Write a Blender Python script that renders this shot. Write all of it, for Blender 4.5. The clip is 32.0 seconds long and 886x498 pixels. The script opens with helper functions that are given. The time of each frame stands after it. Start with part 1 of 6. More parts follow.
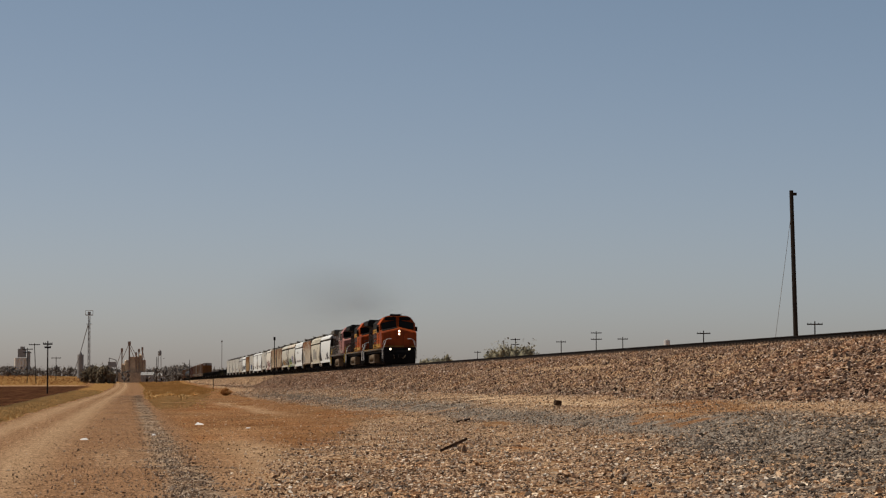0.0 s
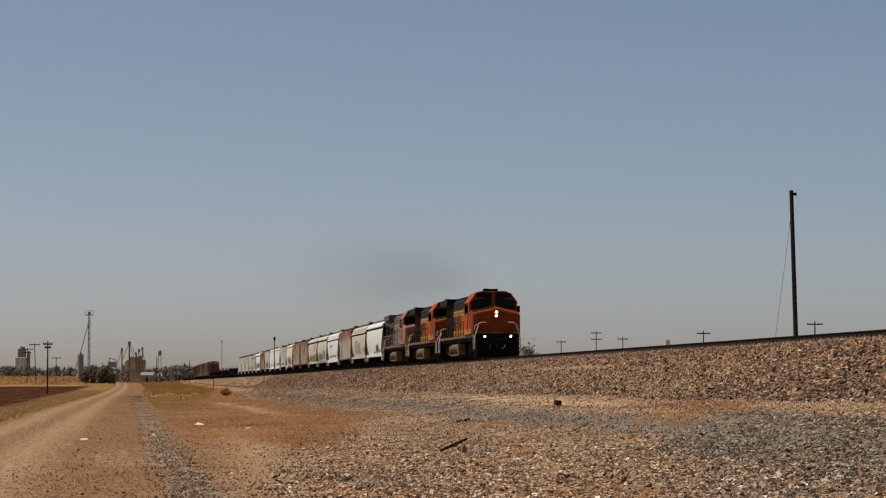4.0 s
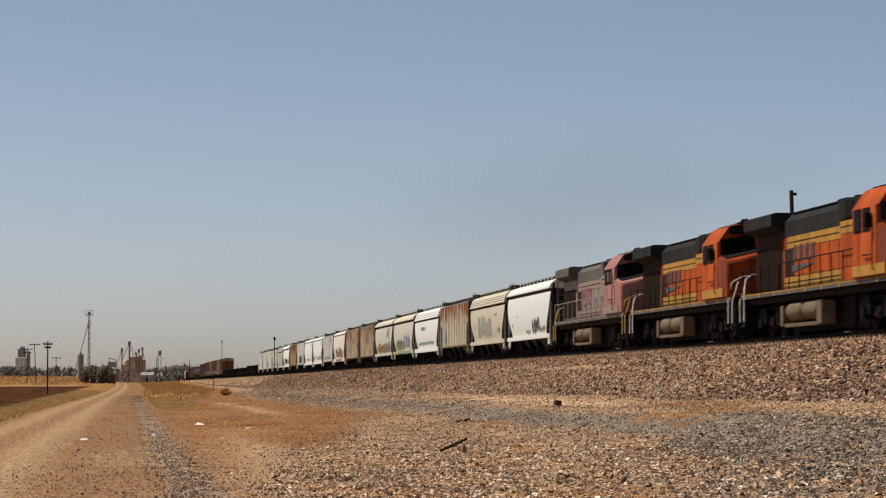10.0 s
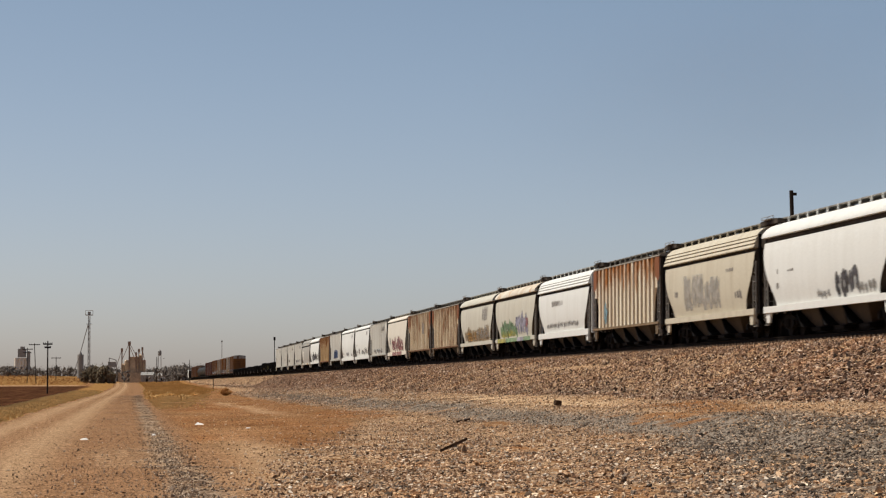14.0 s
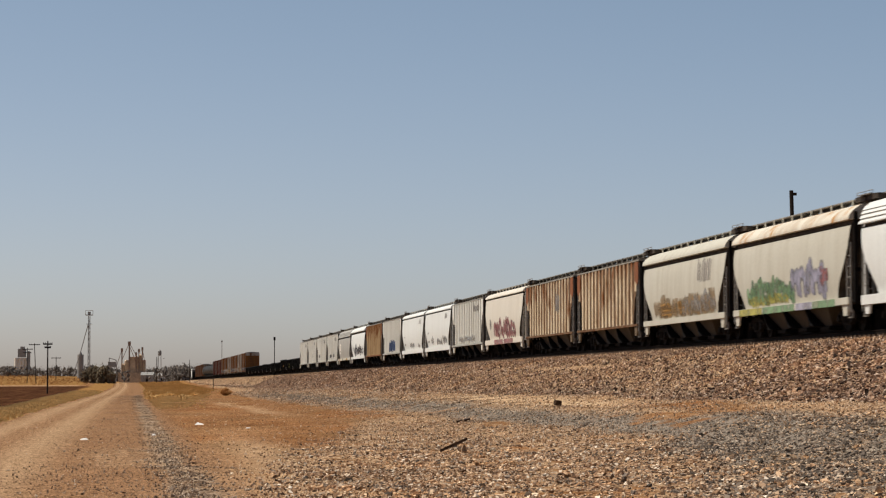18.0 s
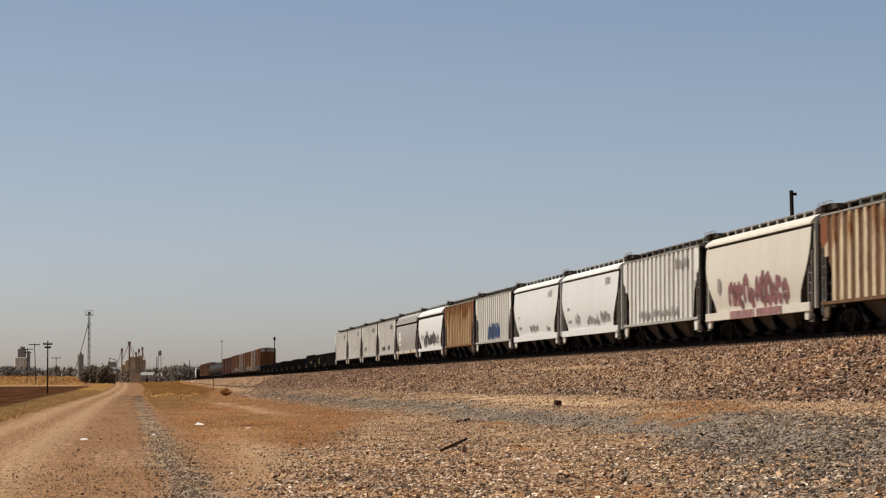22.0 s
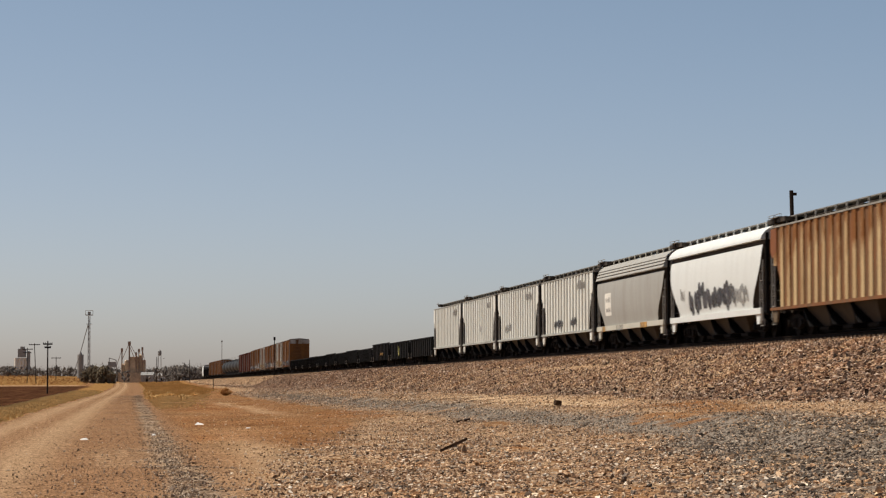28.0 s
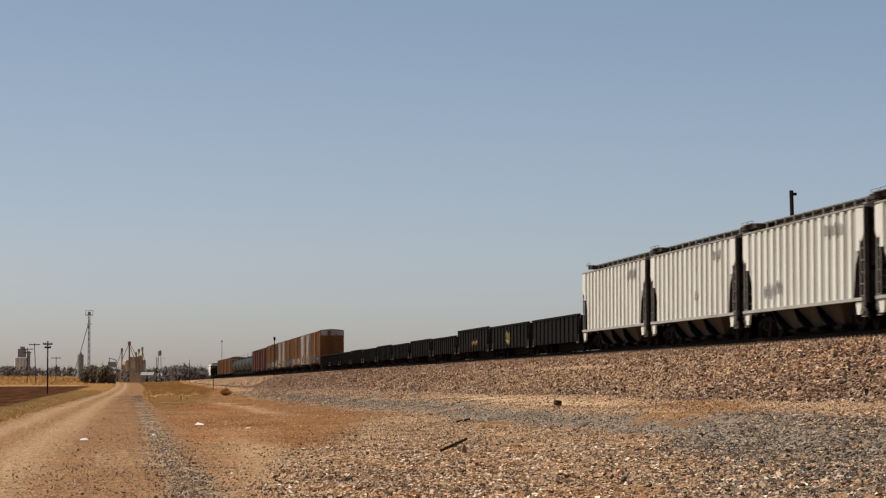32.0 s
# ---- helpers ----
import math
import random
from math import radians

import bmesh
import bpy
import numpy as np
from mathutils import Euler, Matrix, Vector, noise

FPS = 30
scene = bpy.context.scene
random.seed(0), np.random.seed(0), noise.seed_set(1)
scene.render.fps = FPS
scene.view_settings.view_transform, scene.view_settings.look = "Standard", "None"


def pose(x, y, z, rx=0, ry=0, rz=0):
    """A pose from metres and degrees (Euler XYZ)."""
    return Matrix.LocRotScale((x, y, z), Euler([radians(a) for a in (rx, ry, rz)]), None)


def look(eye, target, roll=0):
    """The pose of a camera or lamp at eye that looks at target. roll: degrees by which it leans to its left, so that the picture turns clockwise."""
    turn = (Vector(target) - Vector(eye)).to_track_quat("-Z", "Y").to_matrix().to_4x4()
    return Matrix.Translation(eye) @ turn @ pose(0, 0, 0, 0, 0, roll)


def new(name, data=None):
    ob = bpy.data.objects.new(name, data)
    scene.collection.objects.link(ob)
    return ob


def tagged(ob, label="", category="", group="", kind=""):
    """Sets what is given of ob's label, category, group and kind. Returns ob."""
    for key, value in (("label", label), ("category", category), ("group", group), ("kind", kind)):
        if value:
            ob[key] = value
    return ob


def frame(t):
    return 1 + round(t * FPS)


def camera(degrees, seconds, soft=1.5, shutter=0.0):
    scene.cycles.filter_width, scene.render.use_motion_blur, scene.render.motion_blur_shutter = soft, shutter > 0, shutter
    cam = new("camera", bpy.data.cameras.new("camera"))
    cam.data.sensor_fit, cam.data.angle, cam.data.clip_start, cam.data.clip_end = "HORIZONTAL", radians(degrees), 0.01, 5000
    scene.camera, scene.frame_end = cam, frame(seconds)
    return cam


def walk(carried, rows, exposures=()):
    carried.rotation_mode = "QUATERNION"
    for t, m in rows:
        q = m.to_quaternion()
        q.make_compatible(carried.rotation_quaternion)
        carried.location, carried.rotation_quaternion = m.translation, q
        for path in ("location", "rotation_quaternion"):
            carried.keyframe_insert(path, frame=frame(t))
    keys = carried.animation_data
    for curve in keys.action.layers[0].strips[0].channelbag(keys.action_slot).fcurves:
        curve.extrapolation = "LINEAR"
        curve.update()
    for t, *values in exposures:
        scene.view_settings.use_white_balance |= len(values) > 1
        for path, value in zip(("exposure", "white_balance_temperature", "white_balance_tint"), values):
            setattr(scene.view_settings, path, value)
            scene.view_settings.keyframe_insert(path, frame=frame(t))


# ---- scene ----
cam = camera(20.0, 32.0, soft=1.2, shutter=0.5)
EYE = (0.0, 0.0, 1.5)
TILT = 3.075
STAND = pose(*EYE, 90 + TILT, 0, 0)
walk(cam, [(0.0, STAND), (32.0, STAND)],
     exposures=[(0.0, -0.28), (3.0, -0.28), (6.0, -0.22), (6.5, -0.04), (7.0, 0.14), (8.0, 0.12), (9.0, 0.06), (13.0, 0.05), (32.0, 0.06)])

# ---- light ----
SUN_EL, SUN_AZ = radians(60), radians(-80)      # azimuth from +y towards +x
world = bpy.data.worlds.new("sky")
scene.world = world
world.use_nodes = True
wn, wl = world.node_tree.nodes, world.node_tree.links
sky = wn.new("ShaderNodeTexSky")
sky.sky_type, sky.sun_disc = "NISHITA", False
sky.sun_elevation, sky.sun_rotation = SUN_EL, SUN_AZ
sky.altitude, sky.air_density, sky.dust_density, sky.ozone_density = 300, 0.5, 1.4, 1.0
wn["Background"].inputs["Strength"].default_value = 0.126
warm = wn.new("ShaderNodeMix")                   # the dust of a dry day takes some blue out
warm.data_type, warm.blend_type = "RGBA", "MULTIPLY"
warm.inputs[0].default_value = 1.0
wc, wz, wr = wn.new("ShaderNodeTexCoord"), wn.new("ShaderNodeSeparateXYZ"), wn.new("ShaderNodeValToRGB")
wl.new(wc.outputs["Generated"], wz.inputs[0])    # thickest towards the horizon
wl.new(wz.outputs[2], wr.inputs[0])
wr.color_ramp.elements[0].position, wr.color_ramp.elements[0].color = 0.0, (1.09, 0.915, 0.80, 1)
wr.color_ramp.elements[1].position, wr.color_ramp.elements[1].color = 0.15, (1.075, 1.0, 0.85, 1)
wl.new(wr.outputs[0], warm.inputs[7])
wl.new(sky.outputs[0], warm.inputs[6])
wl.new(warm.outputs[2], wn["Background"].inputs["Color"])
sun = new("sun", bpy.data.lights.new("sun", "SUN"))
sun.data.energy, sun.data.angle, sun.data.color = 4.9, radians(0.53), (1.0, 0.93, 0.82)
sun_from = Vector((math.sin(SUN_AZ) * math.cos(SUN_EL), math.cos(SUN_AZ) * math.cos(SUN_EL), math.sin(SUN_EL)))
sun.matrix_world = look(sun_from * 200, (0, 0, 0))

# ---- the railway line: plan, level and running ----
RAIL_Z = 3.33


def smooth(a, b, v):
    u = np.clip((np.asarray(v, float) - a) / (b - a), 0, 1)
    return u * u * (3 - 2 * u)


def line_x(y):
    """x of the track's centre line at y."""
    y = np.asarray(y, float)
    near = -0.12730 * y + 26.23 + 9.4e-6 * y * y
    far = -0.1227 * y + 24.77
    return near + (far - near) * smooth(450, 860, y)


TAB_Y = np.arange(-120.0, 2600.0, 1.0)
TAB_X = line_x(TAB_Y)
TAB_S = np.concatenate([[0], np.cumsum(np.hypot(np.diff(TAB_X), np.diff(TAB_Y)))])


def on_line(s):
    """Place and heading (towards the camera's side) on the track at the length s."""
    y = float(np.interp(s, TAB_S, TAB_Y))
    x = float(line_x(y))
    dx = float(line_x(y - 6) - line_x(y + 6))
    return x, y, math.degrees(math.atan2(-12.0, dx))


def s_at(y):
    return float(np.interp(y, TAB_Y, TAB_S))


NOSE_Y = 245.0


def run(t):
    """How far the train has run after t seconds."""
    return 1.0958 * (15.0 * t + 0.00272 * t * t + 0.0000683 * t ** 3) + 0.5 * float(smooth(13, 20, t))


# ---- materials ----
def nodes_of(name):
    m = bpy.data.materials.new(name)
    m.use_nodes = True
    return m, m.node_tree.nodes, m.node_tree.links, m.node_tree.nodes["Principled BSDF"]


def ramp(n, stops):
    r = n.new("ShaderNodeValToRGB")
    while len(r.color_ramp.elements) < len(stops):
        r.color_ramp.elements.new(0.5)
    for e, (p, c) in zip(r.color_ramp.elements, stops):
        e.position, e.color = p, (*c, 1)
    return r


def mixer(n, l, fac, a, b, blend="MIX"):
    m = n.new("ShaderNodeMix")
    m.data_type, m.blend_type = "RGBA", blend
    for sock, v in ((m.inputs[0], fac), (m.inputs[6], a), (m.inputs[7], b)):
        if isinstance(v, (int, float)):
            sock.default_value = v
        elif isinstance(v, tuple):
            sock.default_value = (*v, 1)
        else:
            l.new(v, sock)
    return m.outputs[2]


def noise_node(n, l, coords, scale, detail=4, rough=0.55, stretch=None):
    t = n.new("ShaderNodeTexNoise")
    t.inputs["Scale"].default_value, t.inputs["Detail"].default_value, t.inputs["Roughness"].default_value = scale, detail, rough
    if stretch:
        mp = n.new("ShaderNodeMapping")
        mp.inputs["Scale"].default_value = stretch
        l.new(coords, mp.inputs[0])
        coords = mp.outputs[0]
    l.new(coords, t.inputs["Vector"])
    return t.outputs[0]


def shifted(n, l):
    """Object coordinates, shifted by the object's own random number."""
    tc, oi, v = n.new("ShaderNodeTexCoord"), n.new("ShaderNodeObjectInfo"), n.new("ShaderNodeVectorMath")
    v.operation = "MULTIPLY_ADD"
    cx = n.new("ShaderNodeCombineXYZ")
    for k in range(3):
        l.new(oi.outputs["Random"], cx.inputs[k])
    l.new(cx.outputs[0], v.inputs[0])
    v.inputs[1].default_value = (37, 53, 11)
    l.new(tc.outputs["Object"], v.inputs[2])
    return v.outputs[0]


def bumped(n, l, b, height, strength, dist):
    bp = n.new("ShaderNodeBump")
    bp.inputs["Strength"].default_value, bp.inputs["Distance"].default_value = strength, dist
    l.new(height, bp.inputs["Height"])
    l.new(bp.outputs[0], b.inputs["Normal"])


def painted(name, base, dirt=(0.16, 0.12, 0.08), amount=0.4, rust=None, rusty=0.0, rough=0.5, metal=0.0, runs=0.0):
    """Weathered paint on steel: upright streaks, broad dirt and, where given, rust patches."""
    m, n, l, b = nodes_of(name)
    c = shifted(n, l)
    streak = noise_node(n, l, c, 1.0, 4, 0.55, (1.5, 1.5, 0.22))
    broad = noise_node(n, l, c, 0.55, 4, 0.6)
    fine = noise_node(n, l, c, 14, 3, 0.6)
    s = ramp(n, [(0.42, (0, 0, 0)), (0.72, (1, 1, 1))])
    l.new(streak, s.inputs[0])
    w = ramp(n, [(0.35, (0, 0, 0)), (0.75, (1, 1, 1))])
    l.new(broad, w.inputs[0])
    d = mixer(n, l, 1.0, s.outputs[0], w.outputs[0], "MULTIPLY")
    d = mixer(n, l, amount, (0, 0, 0), mixer(n, l, 0.45, s.outputs[0], d))
    col = mixer(n, l, d, base, dirt)
    if rust:
        rn = noise_node(n, l, c, 1.0, 6, 0.65, (1.6, 1.6, 0.5))
        if runs:                                  # rust that runs down from the roof's edge
            tc, sz, up = n.new("ShaderNodeTexCoord"), n.new("ShaderNodeSeparateXYZ"), n.new("ShaderNodeMath")
            l.new(tc.outputs["Object"], sz.inputs[0])
            up.operation = "MULTIPLY_ADD"
            l.new(sz.outputs[2], up.inputs[0])
            up.inputs[1].default_value = runs
            ad = n.new("ShaderNodeMath")
            ad.operation = "ADD"
            l.new(rn, ad.inputs[0])
            ad.inputs[1].default_value = -2.7 * runs
            l.new(ad.outputs[0], up.inputs[2])
            rn = up.outputs[0]
        rr = ramp(n, [(0.62 - 0.35 * rusty, (0, 0, 0)), (0.78 - 0.3 * rusty, (1, 1, 1))])
        l.new(rn, rr.inputs[0])
        col = mixer(n, l, rr.outputs[0], col, rust)
    g = ramp(n, [(0.3, (0.91, 0.91, 0.91)), (0.7, (1.05, 1.05, 1.05))])
    l.new(fine, g.inputs[0])
    col = mixer(n, l, 1.0, col, g.outputs[0], "MULTIPLY")
    l.new(col, b.inputs["Base Color"])
    b.inputs["Roughness"].default_value, b.inputs["Metallic"].default_value = rough, metal
    b.inputs["Specular IOR Level"].default_value = 0.12
    bumped(n, l, b, fine, 0.15, 0.01)
    return m


def plain(name, base, rough=0.6, metal=0.0, vary=0.25, scale=6.0, bump=0.2):
    m, n, l, b = nodes_of(name)
    c = shifted(n, l)
    a = noise_node(n, l, c, scale, 5, 0.6)
    big = noise_node(n, l, c, scale * 0.13, 3, 0.5)
    lo, hi = tuple(v * (1 - vary) for v in base), tuple(min(1, v * (1 + vary)) for v in base)
    r1 = ramp(n, [(0.3, lo), (0.7, hi)])
    l.new(a, r1.inputs[0])
    r2 = ramp(n, [(0.3, (0.8, 0.8, 0.8)), (0.7, (1.1, 1.1, 1.1))])
    l.new(big, r2.inputs[0])
    l.new(mixer(n, l, 1.0, r1.outputs[0], r2.outputs[0], "MULTIPLY"), b.inputs["Base Color"])
    b.inputs["Roughness"].default_value, b.inputs["Metallic"].default_value = rough, metal
    b.inputs["Specular IOR Level"].default_value = 0.08 if not metal else 0.5
    bumped(n, l, b, a, bump, 0.02)
    return m


def glowing(name, colour, strength):
    m, n, l, b = nodes_of(name)
    b.inputs["Base Color"].default_value = (*colour, 1)
    b.inputs["Emission Color"].default_value = (*colour, 1)
    b.inputs["Emission Strength"].default_value = strength
    return m


def ground_material():
    """Dirt, gravel, dry grass and ploughed soil, laid out by the masks of the ground sheet."""
    m, n, l, b = nodes_of("ground_soil")
    tc = n.new("ShaderNodeTexCoord")
    c = tc.outputs["Object"]
    at = n.new("ShaderNodeVertexColor")
    at.layer_name = "cover"
    sep = n.new("ShaderNodeSeparateColor")
    l.new(at.outputs["Color"], sep.inputs[0])
    at2 = n.new("ShaderNodeVertexColor")
    at2.layer_name = "cover_two"
    sep2 = n.new("ShaderNodeSeparateColor")
    l.new(at2.outputs["Color"], sep2.inputs[0])
    big = noise_node(n, l, c, 0.35, 6, 0.62)
    mid = noise_node(n, l, c, 2.2, 5, 0.6)
    fine = noise_node(n, l, c, 9, 6, 0.72)
    dirt = ramp(n, [(0.34, (0.062, 0.025, 0.010)), (0.46, (0.175, 0.083, 0.037)), (0.56, (0.275, 0.143, 0.067)), (0.68, (0.47, 0.28, 0.142))])
    wide = noise_node(n, l, c, 0.11, 5, 0.6, (1.0, 0.5, 1.0))
    redder = ramp(n, [(0.42, (0, 0, 0)), (0.60, (1, 1, 1))])
    l.new(wide, redder.inputs[0])
    duller = ramp(n, [(0.44, (0, 0, 0)), (0.62, (0.8, 0.8, 0.8))])
    l.new(noise_node(n, l, c, 0.2, 6, 0.65, (1.0, 0.45, 1.0)), duller.inputs[0])
    speck = n.new("ShaderNodeTexVoronoi")
    speck.inputs["Scale"].default_value = 26
    l.new(c, speck.inputs["Vector"])
    grit = n.new("ShaderNodeSeparateColor")
    l.new(speck.outputs["Color"], grit.inputs[0])
    l.new(mixer(n, l, 0.3, mixer(n, l, 0.45, mixer(n, l, 0.5, big, mid), fine), grit.outputs[1]), dirt.inputs[0])
    # gravel: single stones, each of a colour of its own
    vo = n.new("ShaderNodeTexVoronoi")
    vo.inputs["Scale"].default_value = 17
    l.new(c, vo.inputs["Vector"])
    sv = n.new("ShaderNodeSeparateColor")
    l.new(vo.outputs["Color"], sv.inputs[0])
    pink = ramp(n, [(0.0, (0.06, 0.036, 0.022)), (0.3, (0.19, 0.112, 0.062)), (0.65, (0.32, 0.20, 0.112)), (1.0, (0.52, 0.375, 0.24))])
    l.new(sv.outputs[0], pink.inputs[0])
    grey = ramp(n, [(0.0, (0.04, 0.033, 0.027)), (0.4, (0.12, 0.098, 0.078)), (0.8, (0.23, 0.188, 0.152)), (1.0, (0.38, 0.31, 0.24))])
    l.new(sv.outputs[0], grey.inputs[0])
    gmask = n.new("ShaderNodeMath")
    gmask.operation = "MULTIPLY_ADD"
    l.new(big, gmask.inputs[0])
    gmask.inputs[1].default_value = 0.9
    gm2 = n.new("ShaderNodeMath")
    gm2.operation = "ADD"
    l.new(sep2.outputs[0], gm2.inputs[0])
    gm2.inputs[1].default_value = -0.45
    l.new(gm2.outputs[0], gmask.inputs[2])
    grr = ramp(n, [(0.25, (0, 0, 0)), (0.75, (1, 1, 1))])
    l.new(gmask.outputs[0], grr.inputs[0])
    gravel = mixer(n, l, grr.outputs[0], pink.outputs[0], grey.outputs[0])
    sand = ramp(n, [(0.35, (0.27, 0.17, 0.092)), (0.65, (0.54, 0.39, 0.245))])
    l.new(mixer(n, l, 0.35, mixer(n, l, 0.5, mid, fine), grit.outputs[1]), sand.inputs[0])
    grass = ramp(n, [(0.3, (0.11, 0.055, 0.02)), (0.5, (0.225, 0.12, 0.043)), (0.7, (0.42, 0.255, 0.10))])
    l.new(mixer(n, l, 0.6, big, fine), grass.inputs[0])
    soil = ramp(n, [(0.36, (0.018, 0.007, 0.004)), (0.5, (0.052, 0.023, 0.012)), (0.64, (0.135, 0.062, 0.03))])
    clods = noise_node(n, l, c, 0.9, 6, 0.75, (1.0, 0.12, 1.0))
    l.new(mixer(n, l, 0.35, clods, big), soil.inputs[0])
    brk = n.new("ShaderNodeMath")                 # gravel thins out in patches
    brk.operation = "MULTIPLY_ADD"
    l.new(mixer(n, l, 0.4, mid, fine), brk.inputs[0])
    brk.inputs[1].default_value = 1.3
    gsub = n.new("ShaderNodeMath")
    gsub.operation = "ADD"
    gsub.inputs[1].default_value = -0.65
    l.new(sep.outputs[0], gsub.inputs[0])
    l.new(gsub.outputs[0], brk.inputs[2])
    gsh = ramp(n, [(0.38, (0, 0, 0)), (0.62, (1, 1, 1))])
    l.new(brk.outputs[0], gsh.inputs[0])
    road = ramp(n, [(0.36, (0.085, 0.045, 0.024)), (0.5, (0.20, 0.108, 0.056)), (0.64, (0.33, 0.19, 0.104))])
    l.new(mixer(n, l, 0.4, mixer(n, l, 0.45, mixer(n, l, 0.5, big, mid), fine), grit.outputs[1]), road.inputs[0])
    tinted = mixer(n, l, redder.outputs[0], dirt.outputs[0], mixer(n, l, 1.0, dirt.outputs[0], (0.86, 0.73, 0.62), "MULTIPLY"))
    tinted = mixer(n, l, duller.outputs[0], tinted, mixer(n, l, 1.0, tinted, (0.70, 0.76, 0.80), "MULTIPLY"))
    col = mixer(n, l, sep2.outputs[2], tinted, road.outputs[0])
    col = mixer(n, l, sep2.outputs[1], col, sand.outputs[0])
    col = mixer(n, l, gsh.outputs[0], col, gravel)
    gs = n.new("ShaderNodeMath")
    gs.operation = "MULTIPLY_ADD"
    l.new(mid, gs.inputs[0])
    gs.inputs[1].default_value = 0.8
    gs3 = n.new("ShaderNodeMath")
    gs3.operation = "ADD"
    gs3.inputs[1].default_value = -0.4
    l.new(sep.outputs[1], gs3.inputs[0])
    l.new(gs3.outputs[0], gs.inputs[2])
    gsr = ramp(n, [(0.4, (0, 0, 0)), (0.6, (1, 1, 1))])
    l.new(gs.outputs[0], gsr.inputs[0])
    col = mixer(n, l, gsr.outputs[0], col, grass.outputs[0])
    col = mixer(n, l, sep.outputs[2], col, soil.outputs[0])
    l.new(col, b.inputs["Base Color"])
    b.inputs["Roughness"].default_value = 1.0
    b.inputs["Specular IOR Level"].default_value = 0.0
    hmix = mixer(n, l, gsh.outputs[0], fine, vo.outputs["Distance"])
    bumped(n, l, b, hmix, 0.22, 0.04)
    return m


def stone_material(name, stops):
    m, n, l, b = nodes_of(name)
    g = n.new("ShaderNodeNewGeometry")
    r = ramp(n, stops)
    l.new(g.outputs["Random Per Island"], r.inputs[0])
    tc = n.new("ShaderNodeTexCoord")
    a = noise_node(n, l, tc.outputs["Object"], 30, 3)
    v = ramp(n, [(0.3, (0.75, 0.75, 0.75)), (0.7, (1.1, 1.1, 1.1))])
    l.new(a, v.inputs[0])
    patch = noise_node(n, l, tc.outputs["Object"], 0.45, 5, 0.65)
    tint = ramp(n, [(0.32, (0.66, 0.64, 0.62)), (0.5, (1, 1, 1)), (0.68, (1.30, 1.12, 0.88))])
    l.new(patch, tint.inputs[0])
    col = mixer(n, l, 1.0, r.outputs[0], v.outputs[0], "MULTIPLY")
    l.new(mixer(n, l, 1.0, col, tint.outputs[0], "MULTIPLY"), b.inputs["Base Color"])
    b.inputs["Roughness"].default_value = 0.9
    b.inputs["Specular IOR Level"].default_value = 0.2
    return m


GROUND = ground_material()
STONE_PINK = stone_material("stone_pink", [(0.0, (0.06, 0.036, 0.022)), (0.2, (0.225, 0.13, 0.071)), (0.45, (0.41, 0.25, 0.145)), (0.75, (0.57, 0.39, 0.25)), (0.92, (0.70, 0.56, 0.42)), (1.0, (0.84, 0.74, 0.61))])
STONE_SLOPE = stone_material("stone_slope", [(0.0, (0.015, 0.01, 0.008)), (0.25, (0.112, 0.063, 0.04)), (0.5, (0.24, 0.138, 0.086)), (0.8, (0.38, 0.247, 0.163)), (1.0, (0.64, 0.50, 0.39))])
STONE_GREY = stone_material("stone_grey", [(0.0, (0.05, 0.039, 0.03)), (0.35, (0.155, 0.12, 0.093)), (0.6, (0.25, 0.198, 0.156)), (0.78, (0.37, 0.24, 0.146)), (1.0, (0.54, 0.45, 0.35))])
STONE_ROAD = stone_material("stone_road", [(0.0, (0.085, 0.056, 0.037)), (0.35, (0.20, 0.132, 0.087)), (0.65, (0.29, 0.203, 0.14)), (0.88, (0.38, 0.295, 0.22)), (1.0, (0.62, 0.53, 0.43))])
STEEL = plain("rail_steel", (0.016, 0.011, 0.008), 0.9, 0.0, 0.3, 9)
TIE = plain("tie_wood", (0.10, 0.07, 0.05), 0.9, 0, 0.4, 8)
# both blacks set extra low to hold the shade below and between cars
BLACK = plain("deep_black", (0.007, 0.006, 0.006), 0.75, 0, 0.4, 5)
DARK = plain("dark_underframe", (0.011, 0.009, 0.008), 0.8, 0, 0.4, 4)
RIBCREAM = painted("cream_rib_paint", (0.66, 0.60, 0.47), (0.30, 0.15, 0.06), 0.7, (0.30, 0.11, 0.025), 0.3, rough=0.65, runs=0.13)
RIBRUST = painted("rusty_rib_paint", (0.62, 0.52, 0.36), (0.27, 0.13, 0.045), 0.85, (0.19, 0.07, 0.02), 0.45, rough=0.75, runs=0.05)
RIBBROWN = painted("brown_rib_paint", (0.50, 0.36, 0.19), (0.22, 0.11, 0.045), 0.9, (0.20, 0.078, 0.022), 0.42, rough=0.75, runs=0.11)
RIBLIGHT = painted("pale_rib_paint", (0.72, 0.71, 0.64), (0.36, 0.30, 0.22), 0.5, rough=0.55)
# dark tone holding the shade of end sheets, eaves and hatches
SHADE_STEEL = plain("shade_dark_steel", (0.06, 0.048, 0.038), 0.85, 0, 0.4, 3)
TAN = plain("dusty_tan_metal", (0.145, 0.106, 0.068), 0.7, 0, 0.25, 4)
GALV = plain("galvanised_steel", (0.26, 0.235, 0.20), 0.55, 0.3, 0.25, 7)
ORANGE = painted("orange_loco_paint", (0.40, 0.07, 0.008), (0.07, 0.022, 0.008), 0.8, (0.10, 0.026, 0.008), 0.12, rough=0.65)
# nose orange taken down for soot and for the shade on its front
SHADENOSE = painted("shaded_sooty_orange_nose_paint", (0.27, 0.045, 0.006), (0.03, 0.012, 0.006), 0.9, (0.035, 0.014, 0.008), 0.25, rough=0.45)
YELLOW = painted("yellow_loco_paint", (0.40, 0.205, 0.035), (0.10, 0.05, 0.02), 0.8, rough=0.65)
